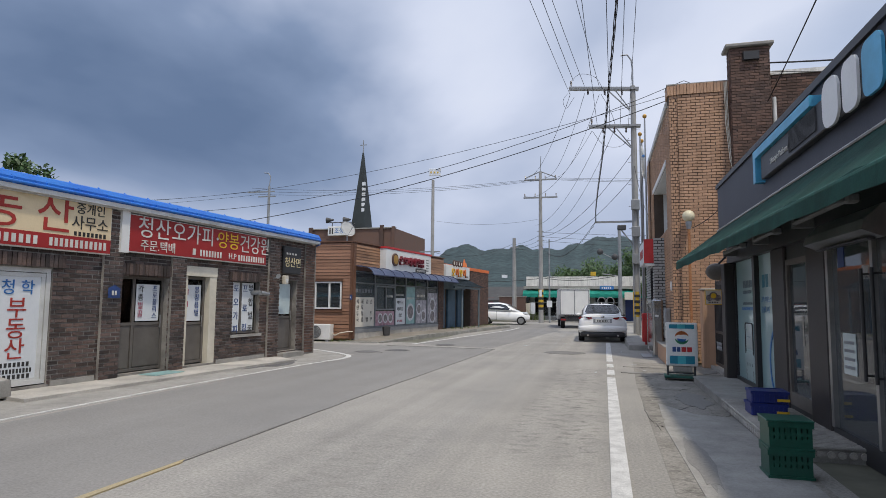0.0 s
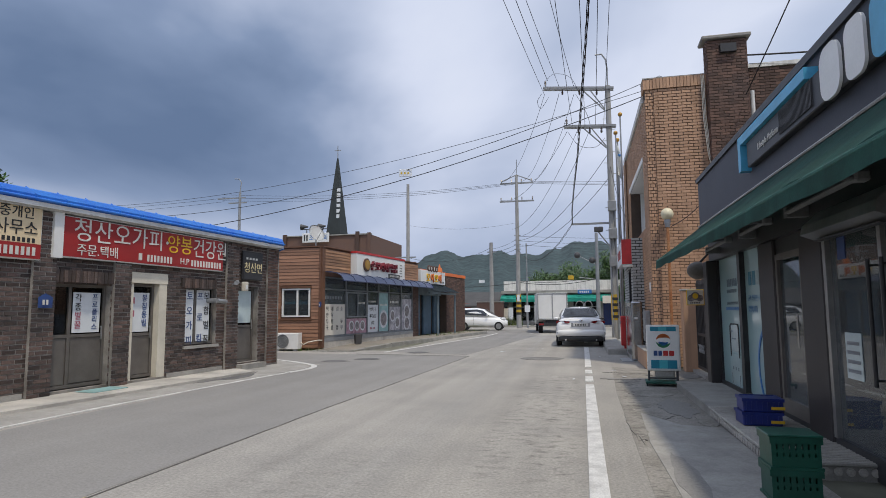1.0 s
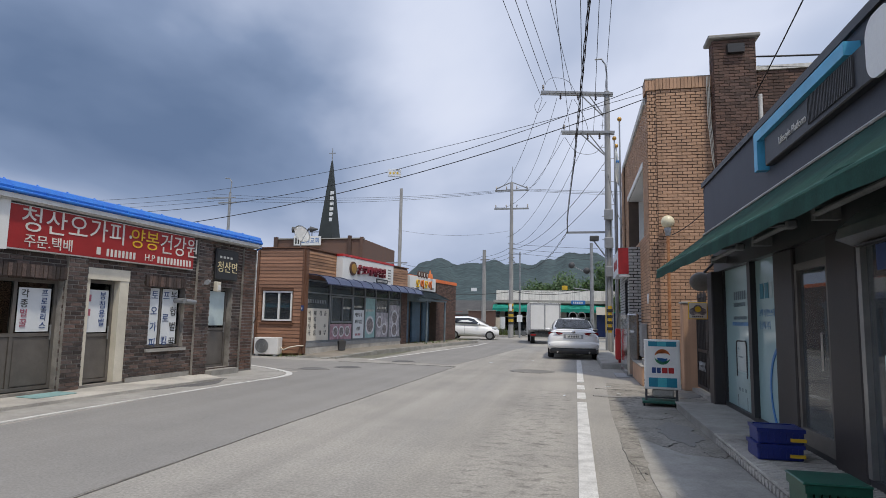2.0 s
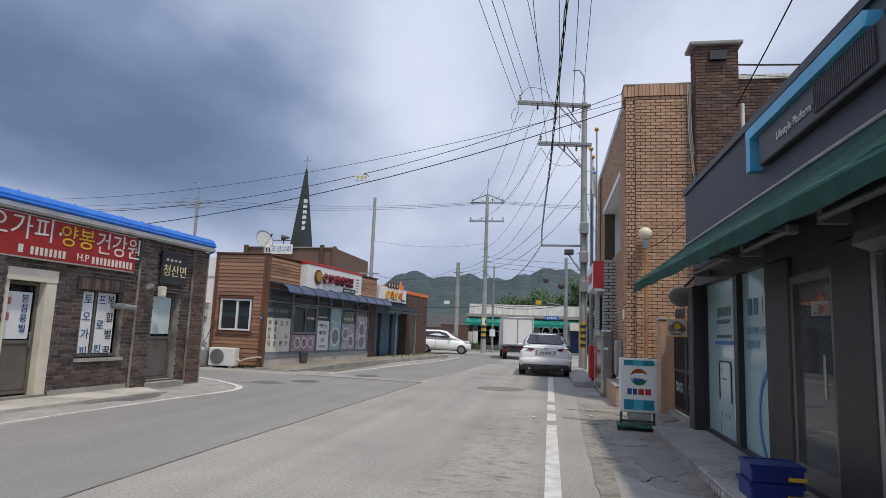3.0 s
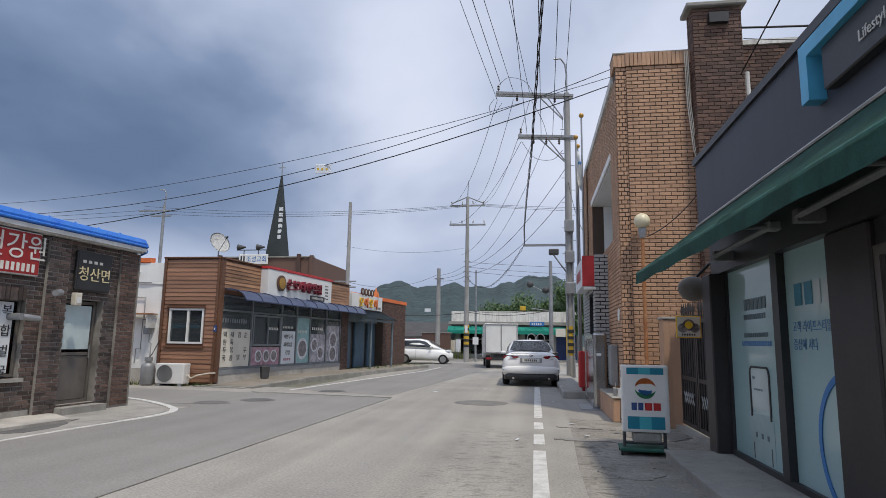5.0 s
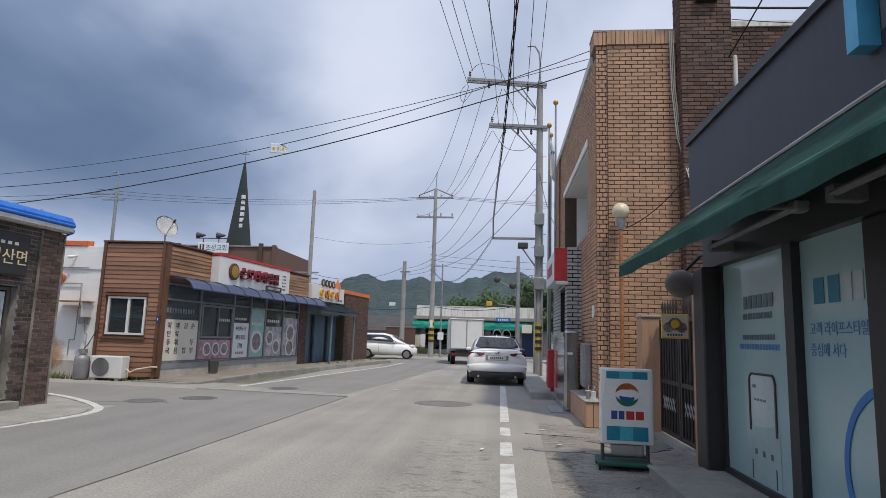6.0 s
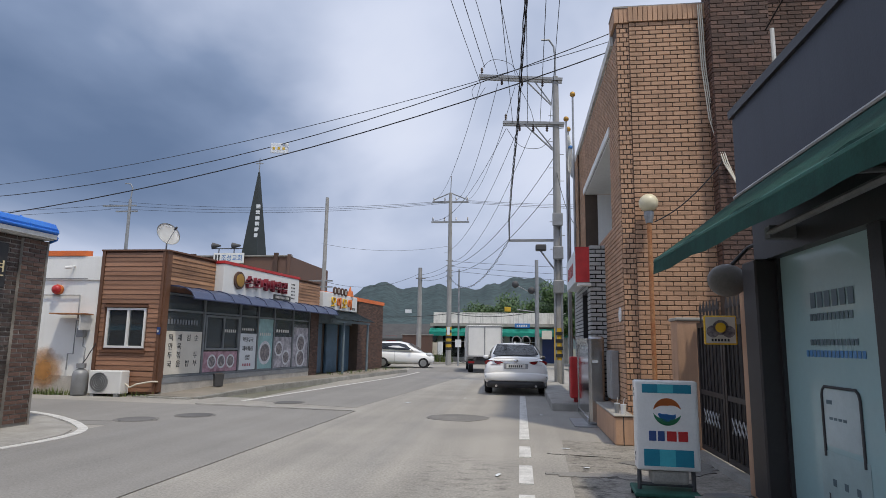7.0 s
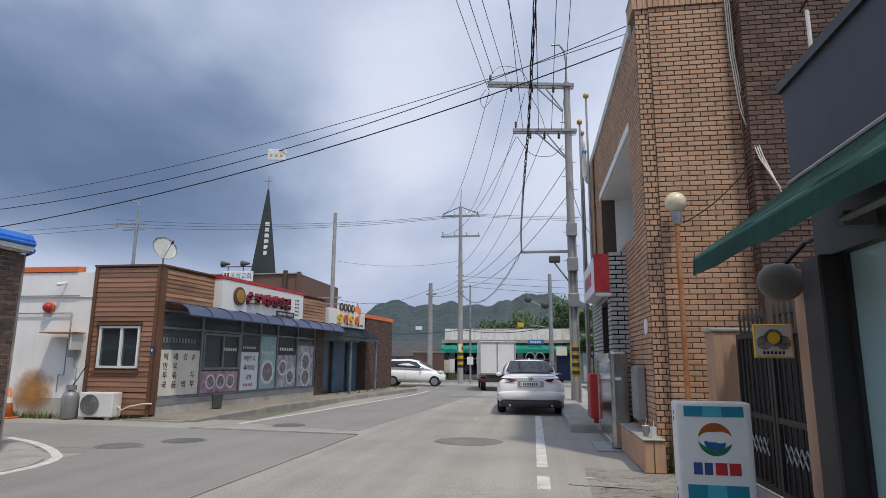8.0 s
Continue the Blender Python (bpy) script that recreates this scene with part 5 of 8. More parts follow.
def stain_material(name, colour):
    """A stain that thins out towards a ragged rim."""
    m = bpy.data.materials.new(name)
    m.use_nodes = True
    n, l = m.node_tree.nodes, m.node_tree.links
    b = n["Principled BSDF"]
    b.inputs["Base Color"].default_value, b.inputs["Roughness"].default_value = (*colour, 1), 0.9
    where = n.new("ShaderNodeTexCoord")
    centre = n.new("ShaderNodeMapping")
    centre.inputs["Location"].default_value, centre.inputs["Scale"].default_value = (-1, 0, -0.8), (2, 0, 2)
    l.new(where.outputs["Generated"], centre.inputs["Vector"])
    out = n.new("ShaderNodeVectorMath")
    out.operation = "LENGTH"
    l.new(centre.outputs["Vector"], out.inputs[0])
    cloudy = n.new("ShaderNodeTexNoise")
    cloudy.inputs["Scale"].default_value, cloudy.inputs["Detail"].default_value, cloudy.inputs["Roughness"].default_value = 5.0, 6.0, 0.65
    l.new(where.outputs["Generated"], cloudy.inputs["Vector"])
    rim = n.new("ShaderNodeMath")
    rim.operation = "MULTIPLY_ADD"
    l.new(cloudy.outputs["Fac"], rim.inputs[0])
    rim.inputs[1].default_value = 0.9
    l.new(out.outputs["Value"], rim.inputs[2])
    fade = n.new("ShaderNodeMapRange")
    fade.inputs["From Min"].default_value, fade.inputs["From Max"].default_value = 1.25, 0.45
    fade.inputs["To Max"].default_value = 0.85
    l.new(rim.outputs["Value"], fade.inputs["Value"])
    l.new(fade.outputs["Result"], b.inputs["Alpha"])
    return m


stain = thing("rust_stain", pose(-12.2, WY, 0), "soft orange rust stain on the plaster wall base", "stain")
part("stain", boxes((-0.75, 0.75, -0.006, -0.003, 0.02, 1.5)), stain_material("rust_stain", (0.50, 0.25, 0.08)), stain)
dish = thing("satellite_dish", MR @ pose(1.05, 0.95, 3.24), "white satellite dish on the restaurant roof", "satellite dish")
bm = bmesh.new()
prev = None
for k in range(7):
    r = 0.34 * k / 6
    ring = [bm.verts.new((r * math.cos(i * math.pi / 14), r * math.sin(i * math.pi / 14), 0.5 * r * r)) for i in range(28)] if k else [bm.verts.new((0, 0, 0))]
    if prev:
        for i in range(28):
            if len(prev) == 1:
                bm.faces.new((prev[0], ring[i], ring[(i + 1) % 28]))
            else:
                bm.faces.new((prev[i], ring[i], ring[(i + 1) % 28], prev[(i + 1) % 28]))
    prev = ring
bmesh.ops.solidify(bm, geom=bm.faces[:], thickness=0.012)
DM = pose(0, 0, 1.05, 0, 0, -60) @ Matrix.Rotation(radians(62), 4, "X") @ Matrix.Rotation(radians(35), 4, "Y")
part("reflector", bm, WHITE, dish, m=DM, smooth=True)
part("feed_arm", rods(((0, -0.34, 0.06), (0, -0.05, 0.45), 0.010), n=8), GALV, dish, m=DM)
part("receiver", rods(((0, -0.07, 0.41), (0, -0.03, 0.50), 0.03), n=10), CHARCOAL, dish, m=DM)
part("mast", rods(((0, 0, 0), (0, 0, 0.85), 0.022), ((0, 0, 0.85), (0, 0.03, 1.05), 0.02), n=8), GALV, dish)
nr2 = thing("house_number_plate", MS, "small blue house number plate on the cedar corner", "number plate")
part("plate", boxes((-0.105, -0.01, -0.058, -0.052, 1.52, 1.70)), NAVY_LETTER, nr2)
bars(WHITE_LETTER, nr2, -0.058, -0.063, 1.6, 0.05, 0.06, 1)
pot = thing("plant_pot", MR @ pose(2.0, -0.35, 0.14), "dark square plant pot on the pavement", "pot")
part("pot", rods(((0, 0, 0), (0, 0, 0.34), 0.15, 0.18), n=4), CHARCOAL, pot)
part("soil", rods(((0, 0, 0.341), (0, 0, 0.346), 0.15), n=4), SOIL, pot)


def tuft(name, spots, label, h=0.16, seed=1):
    rng = random.Random(seed)
    verts, faces = [], []
    for cx, cy, cz, n in spots:
        for i in range(n):
            a, lean = rng.uniform(0, 6.28), rng.uniform(0.02, 0.10)
            x, y = cx + rng.gauss(0, 0.10), cy + rng.gauss(0, 0.05)
            hh, wd = h * rng.uniform(0.4, 1.3), rng.uniform(0.008, 0.02)
            k = len(verts)
            verts += [(x - wd * math.sin(a), y + wd * math.cos(a), cz), (x + wd * math.sin(a), y - wd * math.cos(a), cz), (x + lean * math.cos(a), y + lean * math.sin(a), cz + hh)]
            faces.append((k, k + 1, k + 2))
    me = bpy.data.meshes.new(name)
    me.from_pydata(verts, [], faces)
    me.materials.append(WEED)
    return tagged(new(name, me), label, "weeds", kind="stuff")


tuft("weeds", [(-12.4 + 0.16 * i, WY - 0.3, 0, 26) for i in range(8)] + [(-9.9 + 0.22 * i, WY - 0.3, 0, 9) for i in range(5)], "green weeds along the foot of the white wall", seed=3)
tuft("weeds", [((MR @ Vector((8.6 + 0.35 * i, -0.1 - 0.3 * (i % 3), 0)))[0], (MR @ Vector((8.6 + 0.35 * i, -0.1, 0)))[1], 0.14, 9) for i in range(22)], "sparse weeds on the raised pavement", 0.1, seed=4)


# ---------------- the convenience store on the right ----------------
SY0, SY1 = -6.0, 12.75
store = thing("convenience_store", pose(0, 0, 0), "single-storey convenience store with a slate fascia and dark shopfront", "building")


part("fascia", boxes((1.98, 2.2, SY0, SY1, 2.781, 3.58)), FASCIA, store, "slate-blue fascia panel")
part("fascia_cap", boxes((1.95, 2.25, SY0, SY1 + 0.03, 3.581, 3.66)), BLACK_METAL, store)
part("fascia_rail", rods(((1.965, SY0, 2.80), (1.965, SY1, 2.80), 0.02), n=8), ALU, store, "metal awning rail")
part("end_wall", boxes((2.3, 9.0, SY1 - 0.2, SY1 - 0.001, 0, 3.5)), DARK_PANEL, store)
part("back_wall", boxes((8.8, 9.0, SY0, SY1 - 0.21, 0, 3.5), (2.2, 8.8, SY0, SY0 + 0.2, 0, 3.5)), DARK_PANEL, store)
part("roof", boxes((2.2, 9.0, SY0, SY1, 3.4, 3.5)), CONCRETE, store)
part("roof_kerb", boxes((2.6, 2.75, 12.2, 12.72, 3.5, 3.9)), DARK_PANEL, store)
part("inner_floor", boxes((2.26, 8.8, SY0 + 0.2, SY1 - 0.2, 0.02, 0.13)), INSIDE, store)
part("inner_ceiling", boxes((2.3, 8.8, SY0 + 0.2, SY1 - 0.2, 2.7, 2.75)), INSIDE, store)
part("lintel", boxes((2.1, 2.35, SY0, SY1, 2.18, 2.779)), BLACK_METAL, store, "black lintel over the glazing")
GX = 2.20                                         # plane of the glazing
for ya, yb in ((12.48, 12.80), (9.25, 9.88), (7.75, 8.35), (4.3, 4.9)):
    part("pillar", soft_box(GX - (0.06 if ya < 12 else 0.2), GX + 0.16, ya, yb, 0.1, 2.179, 0.015, 1), DARK_PANEL, store, "dark metal-clad pillar")
for ya, yb in ((9.881, 12.479), (8.351, 9.249), (4.901, 7.749)):
    part("sill", boxes((GX - 0.04, GX + 0.04, ya, yb, -0.01, 0.18)), BLACK_METAL, store)
# film-covered window
win = thing("store_window", pose(0, 0, 0), "tall store window covered by pale teal printed film", "window")
for ya, yb, lip in ((10.80, 10.95, 0.07), (12.44, 12.479, 0.03), (9.881, 9.91, 0.03)):
    part("window_frame", boxes((GX - lip, GX + 0.03, ya, yb, 0.181, 2.179)), BLACK_METAL, win)
for ya, yb in ((9.91, 10.80), (10.95, 12.44)):
    part("film", boxes((GX, GX + 0.008, ya, yb, 0.181, 2.179)), TEAL_FILM, win, "pale teal printed film on the glass")


def window_print(y0, y1, z0, z1, material, lift=0.002, name="print"):
    return part(name, boxes((GX - lift - 0.0015, GX - lift, y0, y1, z0, z1)), material, win)


def window_words(yc, zc, w, h, n, material):
    for i in range(n):
        y = yc - w / 2 + i * w / n
        window_print(y, y + w / n * 0.72, zc - h / 2, zc + h / 2, material, 0.004, "print_bar")


FILM_INK = mat("faded_slate_ink", (0.10, 0.16, 0.19), 0.4, vary=0.05, bump=0)
FILM_BLUE = mat("faded_blue_ink", (0.08, 0.25, 0.52), 0.4, vary=0.05, bump=0)
# printed telephone, its paler screen and small marks
window_print(11.345, 11.845, 0.70, 1.11, FILM_WHITE)
window_print(11.28, 11.95, 0.20, 0.66, mat("pale_teal_print", (0.40, 0.54, 0.55), 0.35, vary=0.04, bump=0))
outline = [(GX - 0.006, y, z) for y, z in ((11.33, 0.62), (11.33, 1.06), (11.345, 1.10), (11.38, 1.125), (11.81, 1.125), (11.845, 1.10), (11.86, 1.06), (11.86, 0.62))]
curve_rod("print_outline", outline, 0.011, CHARCOAL, win, res=1)
for y in (11.36, 11.84):
    window_print(y, y + 0.02, 0.2, 0.36, CHARCOAL, 0.004, "print_outline")
window_print(11.72, 11.80, 1.0, 1.03, FILM_INK, 0.004, "print_mark")
window_words(11.66, 0.90, 0.26, 0.02, 4, FILM_INK)
for j in range(3):
    window_print(11.42 + 0.16 * j, 11.47 + 0.16 * j, 0.42, 0.47, FILM_INK, 0.004, "print_icon")
window_words(11.63, 1.77, 0.66, 0.12, 6, FILM_INK)
window_words(11.65, 1.64, 0.64, 0.055, 11, FILM_INK)
window_words(11.64, 1.45, 0.70, 0.045, 13, FILM_INK)
window_words(11.64, 1.365, 0.86, 0.05, 15, FILM_BLUE)
window_words(10.47, 1.78, 0.40, 0.19, 2, TEAL)
window_words(10.12, 1.78, 0.26, 0.19, 2, FILM_WHITE)
MW = pose(GX - 0.004, 0, 0, 0, 0, -90)
lettering("고객 라이프스타일의", 0.105, FILM_BLUE, win, -10.70, 0, 1.50, MW, 0.001, "LEFT", 0.92)
lettering("중심에 서다", 0.105, FILM_BLUE, win, -10.70, 0, 1.35, MW, 0.001, "LEFT", 0.92)
bm = bmesh.new()
ARC_TURNS = [radians(-48 + i * 3.05) for i in range(41)]
rings = [[bm.verts.new((x, 9.76 + r * math.cos(a), 0.60 + r * math.sin(a))) for x, r in ((GX - 0.009, 0.57), (GX - 0.009, 0.515), (GX - 0.003, 0.515), (GX - 0.003, 0.57))] for a in ARC_TURNS]
for a, b in zip(rings, rings[1:]):
    for k in range(4):
        bm.faces.new((a[k], b[k], b[(k + 1) % 4], a[(k + 1) % 4]))
bm.faces.new(rings[0])
bm.faces.new(rings[-1][::-1])
part("print_arc", bm, SKY_INK, win, "blue printed arc")
# narrow door between pillars
sd = thing("store_door", pose(0, 0, 0), "narrow glass side door of the store in a dark frame", "door")
part("door_frame", boxes((GX - 0.04, GX + 0.04, 8.351, 8.42, 0.181, 2.0), (GX - 0.04, GX + 0.04, 9.18, 9.249, 0.181, 2.0), (GX - 0.04, GX + 0.04, 8.421, 9.179, 1.93, 2.0), (GX - 0.04, GX + 0.04, 8.421, 9.179, 0.181, 0.34)), BROWN_ALU, sd)
part("transom_panel", boxes((GX - 0.02, GX + 0.02, 8.351, 9.249, 2.001, 2.179)), BLACK_METAL, sd)
part("pane", boxes((GX - 0.006, GX + 0.002, 8.42, 9.18, 0.34, 1.93)), PANE_STORE, sd).visible_shadow = False
part("frosted_film", boxes((GX + 0.006, GX + 0.012, 8.44, 9.16, 0.36, 1.05)), PAPER, sd, "frosted film on the lower half")
part("handle", rods(((GX - 0.065, 8.5, 0.95), (GX - 0.065, 8.5, 1.3), 0.014), n=8), STEEL, sd)
# double glass entrance
gd = thing("store_entrance", pose(0, 0, 0), "double glass entrance door of the store with notices", "door")
part("door_frame", boxes((GX - 0.05, GX + 0.05, 7.68, 7.749, 0.181, 2.179), (GX - 0.05, GX + 0.05, 4.901, 4.98, 0.181, 2.179), (GX - 0.05, GX + 0.05, 4.981, 7.679, 2.10, 2.179), (GX - 0.04, GX + 0.04, 6.24, 6.30, 0.181, 2.099), (GX - 0.04, GX + 0.04, 6.60, 6.66, 0.181, 2.099)), ALU, gd)
for ya, yb in ((4.98, 6.24), (6.30, 6.60), (6.66, 7.68)):
    part("pane", boxes((GX - 0.004, GX + 0.004, ya, yb, 0.181, 2.10)), PANE_STORE, gd).visible_shadow = False
for y in (6.52, 6.75):
    part("handle", rods(((GX - 0.08, y, 0.75), (GX - 0.08, y, 1.75), 0.016), ((GX - 0.08, y, 0.8), (GX, y, 0.8), 0.01), ((GX - 0.08, y, 1.7), (GX, y, 1.7), 0.01), n=10), BLACK_METAL, gd, "long black pull handle")
for y, z, w_, h_, mt in ((7.3, 0.95, 0.32, 0.4, FILM_WHITE), (6.05, 1.25, 0.34, 0.7, PAPER), (5.4, 1.1, 0.4, 0.9, FILM_WHITE), (7.42, 1.9, 0.16, 0.2, NAVY_LETTER), (5.7, 2.02, 0.5, 0.16, RED), (5.9, 1.75, 0.3, 0.22, PAPER)):
    part("notice", boxes((GX - 0.012, GX - 0.006, y - w_ / 2, y + w_ / 2, z - h_ / 2, z + h_ / 2)), mt, gd)
for zz in (1.06, 0.98, 0.9, 0.82):
    part("notice_line", boxes((GX - 0.0155, GX - 0.013, 7.18, 7.42, zz - 0.015, zz + 0.015)), GREY_LETTER, gd)
# shelves dimly seen inside
for k, y in enumerate((5.4, 6.6, 9.1)):
    sh = thing("store_shelf", pose(4.0, y, 0.13), "stocked white shop shelf inside the store", "shelf", "store shelves")
    part("frame", boxes((0, 2.5, -0.02, 0.02, 0, 1.5), (0, 0.03, -0.3, 0.3, 0, 1.5)), WHITE_DOOR, sh)
    for j in range(4):
        part("shelf_board", boxes((0.031, 2.5, -0.3, -0.021, 0.2 + j * 0.36, 0.23 + j * 0.36)), WHITE_DOOR, sh)
    rng = random.Random(80 + k)
    for mt in (RED, YELLOW_LETTER, BLUE_LETTER, GREEN_LEAF_INK):
        bm = bmesh.new()
        for j in range(4):
            for i in range(5):
                x = rng.uniform(0.05, 2.3)
                box(bm, x, x + 0.14, -0.29, -0.1, 0.232 + j * 0.36, 0.232 + j * 0.36 + rng.uniform(0.12, 0.26))
        tagged(part("goods", bm, mt, sh), kind="stuff")
# step with striped tiles
step = tagged(part("store_step", boxes((1.46, 2.24, 6.96, 12.62, -0.05, 0.10)), CONCRETE), "concrete step along the store front", "step", kind="structure")
bm = boxes((1.44, 2.26, 9.82, 12.62, 0.101, 0.125))
part("step_slab", bm, CONCRETE, step)
for i in range(15):
    y = 6.94 + i * 0.192
    part("tile", soft_box(1.44, 1.64, y, y + 0.186, 0.101, 0.127, 0.004, 1), CONCRETE_PALE, step)
    part("tile", soft_box(1.646, 2.25, y, y + 0.186, 0.101, 0.125, 0.004, 1), CONCRETE, step)
    bm = boxes(*[(1.45, 2.24, y + 0.02 + j * 0.055, y + 0.045 + j * 0.055, 0.126, 0.131) for j in range(3)])
    part("tile_rib", bm, CONCRETE_PALE, step)
bm = bmesh.new()
for i in range(29):
    disc(bm, (1.4575, 7.0 + i * 0.096, 0.06), 0.035, 0.018, (-1, 0, 0), n=10)
for i in range(8):
    disc(bm, (1.52 + i * 0.09, 6.9575, 0.055), 0.033, 0.018, (0, -1, 0), n=10)
tagged(part("tile_studs", bm, CONCRETE_PALE, step), kind="stuff")

# fascia sign: bracket-shaped cyan band, dark box, plain emblem shapes
fs = thing("store_sign", pose(0, 0, 0), "dark store sign box framed by a cyan bracket", "sign")
part("sign_box", soft_box(1.90, 1.979, 3.6, 9.15, 3.05, 3.36, 0.01, 1), BLACK_METAL, fs)
part("bracket", boxes((1.86, 1.979, 7.05, 9.40, 3.362, 3.47), (1.86, 1.979, 9.28, 9.40, 3.04, 3.3615)), CYAN, fs, "cyan enamel bracket")
part("rib_field", boxes(*[(1.886, 1.90, 7.0 + i * 0.03, 7.012 + i * 0.03, 3.10, 3.34) for i in range(30)]), CHARCOAL, fs, "finely ribbed dark panel")
ML2 = pose(1.895, 0, 0, 0, 0, -90)
lettering("Lifestyle Platform", 0.105, WHITE_LETTER, fs, -8.30, -0.003, 3.18, ML2, 0.002)


def emblem(points, material, depth=0.024):
    """A flat raised plate; its outline as (y, z)."""
    bm = bmesh.new()
    a = [bm.verts.new((1.875, y, z)) for y, z in points]
    b = [bm.verts.new((1.875 + depth, y, z)) for y, z in points]
    bm.faces.new(a)
    bm.faces.new(b[::-1])
    for i in range(len(points)):
        j = (i + 1) % len(points)
        bm.faces.new((a[i], a[j], b[j], b[i]))
    return part("raised_shape", bm, material, fs)


def rounded(y0, y1, z0, z1, r):
    pts = []
    for cy, cz, a0 in ((y0 + r, z0 + r, 180), (y1 - r, z0 + r, 270), (y1 - r, z1 - r, 0), (y0 + r, z1 - r, 90)):
        pts += [(cy + r * math.cos(radians(a0 + 15 * k)), cz + r * math.sin(radians(a0 + 15 * k))) for k in range(7)]
    return pts


emblem(rounded(6.36, 6.75, 3.02, 3.46, 0.14), WHITE)
emblem(rounded(5.94, 6.26, 3.02, 3.46, 0.10), WHITE)
emblem(rounded(5.48, 5.84, 3.02, 3.46, 0.10), CYAN)
emblem(rounded(5.02, 5.38, 3.02, 3.46, 0.10), CYAN)

# green fabric awning, folded half out
aw = thing("store_awning", pose(0, 0, 0), "dark green retractable fabric awning along the store", "awning")
bm = bmesh.new()
ys = [SY0 + i * (12.95 - SY0) / 60 for i in range(61)]
rows = []
for i, y in enumerate(ys):
    dip = 0.02 * math.sin(i * 1.7) * (1 if i % 3 else 0.4)
    lead = 1.245 + 0.018 * (12.95 - y)                # the front edge draws in towards the near end
    rows.append([bm.verts.new((1.97, min(y, SY1), 2.79)), bm.verts.new(((1.97 + lead) / 2, y, 2.50 + dip * 0.5)), bm.verts.new((lead, y, 2.235 + dip)), bm.verts.new((lead - 0.012, y, 2.09 + dip * 0.6))])
for a, b in zip(rows, rows[1:]):
    for k in range(3):
        bm.faces.new((a[k], b[k], b[k + 1], a[k + 1]))
bmesh.ops.solidify(bm, geom=bm.faces[:], thickness=0.006)
part("fabric", bm, GREEN_FABRIC, aw, smooth=False)
part("front_bar", rods(((1.265 + 0.018 * (12.95 - SY0), SY0, 2.225), (1.265, 12.95, 2.225), 0.026), n=10), GREEN_FABRIC, aw)
for ya, yb in ((11.9, 9.95), (9.75, 8.2), (7.9, 6.0), (4.0, 2.0)):
    part("folding_arm", rods(((1.92, ya, 2.31), (1.80, yb, 2.27), 0.026), ((1.80, yb, 2.27), (1.29 + 0.018 * (12.95 - yb), yb - 0.12, 2.225), 0.018), n=8), ARM_GREY, aw)
    part("arm_elbow", soft_box(1.76, 1.86, yb - 0.06, yb + 0.05, 2.23, 2.31, 0.015, 1), ARM_GREY, aw)
    part("arm_bracket", boxes((1.90, 2.10, ya - 0.05, ya + 0.05, 2.26, 2.36)), ARM_GREY, aw)
part("case", rods(((2.08, SY0, 2.70), (2.08, SY1, 2.70), 0.06), n=12), CHARCOAL, aw)
# light box under the awning, over the entrance
lb = thing("air_curtain", pose(0, 0, 0), "grey slanted air curtain unit over the store entrance", "air curtain")
ARC = [(-1.80, 2.00), (-1.82, 2.08), (-1.95, 2.20), (-2.10, 2.22), (-2.10, 2.00), (-1.95, 1.94)]
part("housing", extrude_profile(ARC, -7.2, -5.8, Matrix(((0, -1, 0, 0), (-1, 0, 0, 0), (0, 0, 1, 0), (0, 0, 0, 1)))), ALU, lb)
part("end_cap", extrude_profile(ARC, -7.22, -7.202, Matrix(((0, -1, 0, 0), (-1, 0, 0, 0), (0, 0, 1, 0), (0, 0, 0, 1)))), GALV_DULL, lb)
part("air_slot", boxes((1.87, 1.93, 5.9, 7.1, 1.935, 1.945)), BLACK_METAL, lb)
rm = thing("convex_mirror", pose(1.98, 13.15, 2.06), "round grey convex mirror on a bracket at the store corner", "mirror")
bm = ball((0, 0, 0), 0.19, 20, (1, 0.35, 0.86))
part("dome", bm, mat("dusty_grey_shell", (0.25, 0.235, 0.22), 0.55, vary=0.1, size=3, grain=40), rm, smooth=True)
part("bracket", rods(((0.0, 0.02, 0.1), (0.2, -0.05, 0.32), 0.02), ((0.2, -0.05, 0.32), (0.24, -0.4, 0.34), 0.02), n=8), BLACK_METAL, rm)


# ---------------- crates and the lit stand ----------------
def crate(name, x, y, z, w, d, h, material, label, group, slots=True):
    t = thing(name, pose(x, y, z), label, "crate", group)
    wall = 0.018
    part("base", boxes((0, w, 0, d, 0, 0.02)), material, t)
    part("rim", frame_ring(0, w, 0, d, h - 0.045, h, 0.03), material, t)
    part("lower_band", frame_ring(0.012, w - 0.012, 0.012, d - 0.012, 0.02, 0.09, wall), material, t)
    for sx0, sx1, sy0, sy1 in ((0.012, w - 0.012, 0.012, 0.012 + wall), (0.012, w - 0.012, d - 0.012 - wall, d - 0.012)):
        n = 7
        for i in range(n + 1):
            a = sx0 + (sx1 - sx0 - 0.03) * i / n
            part("slat", boxes((a, a + 0.03, sy0, sy1, 0.09, h - 0.045)), material, t)
        part("mid_band", boxes((sx0, sx1, sy0 + 0.002, sy1 - 0.002, h * 0.50, h * 0.62)), material, t)
    for a in (0.012, w - 0.012 - wall):
        part("end_panel", boxes((a, a + wall, 0.03, d - 0.03, 0.09, h - 0.046)), material, t)
    return t


def frame_ring(x0, x1, y0, y1, z0, z1, w):
    return boxes((x0, x1, y0, y0 + w, z0, z1), (x0, x1, y1 - w, y1, z0, z1), (x0, x0 + w, y0 + w, y1 - w, z0, z1), (x1 - w, x1, y0 + w, y1 - w, z0, z1))


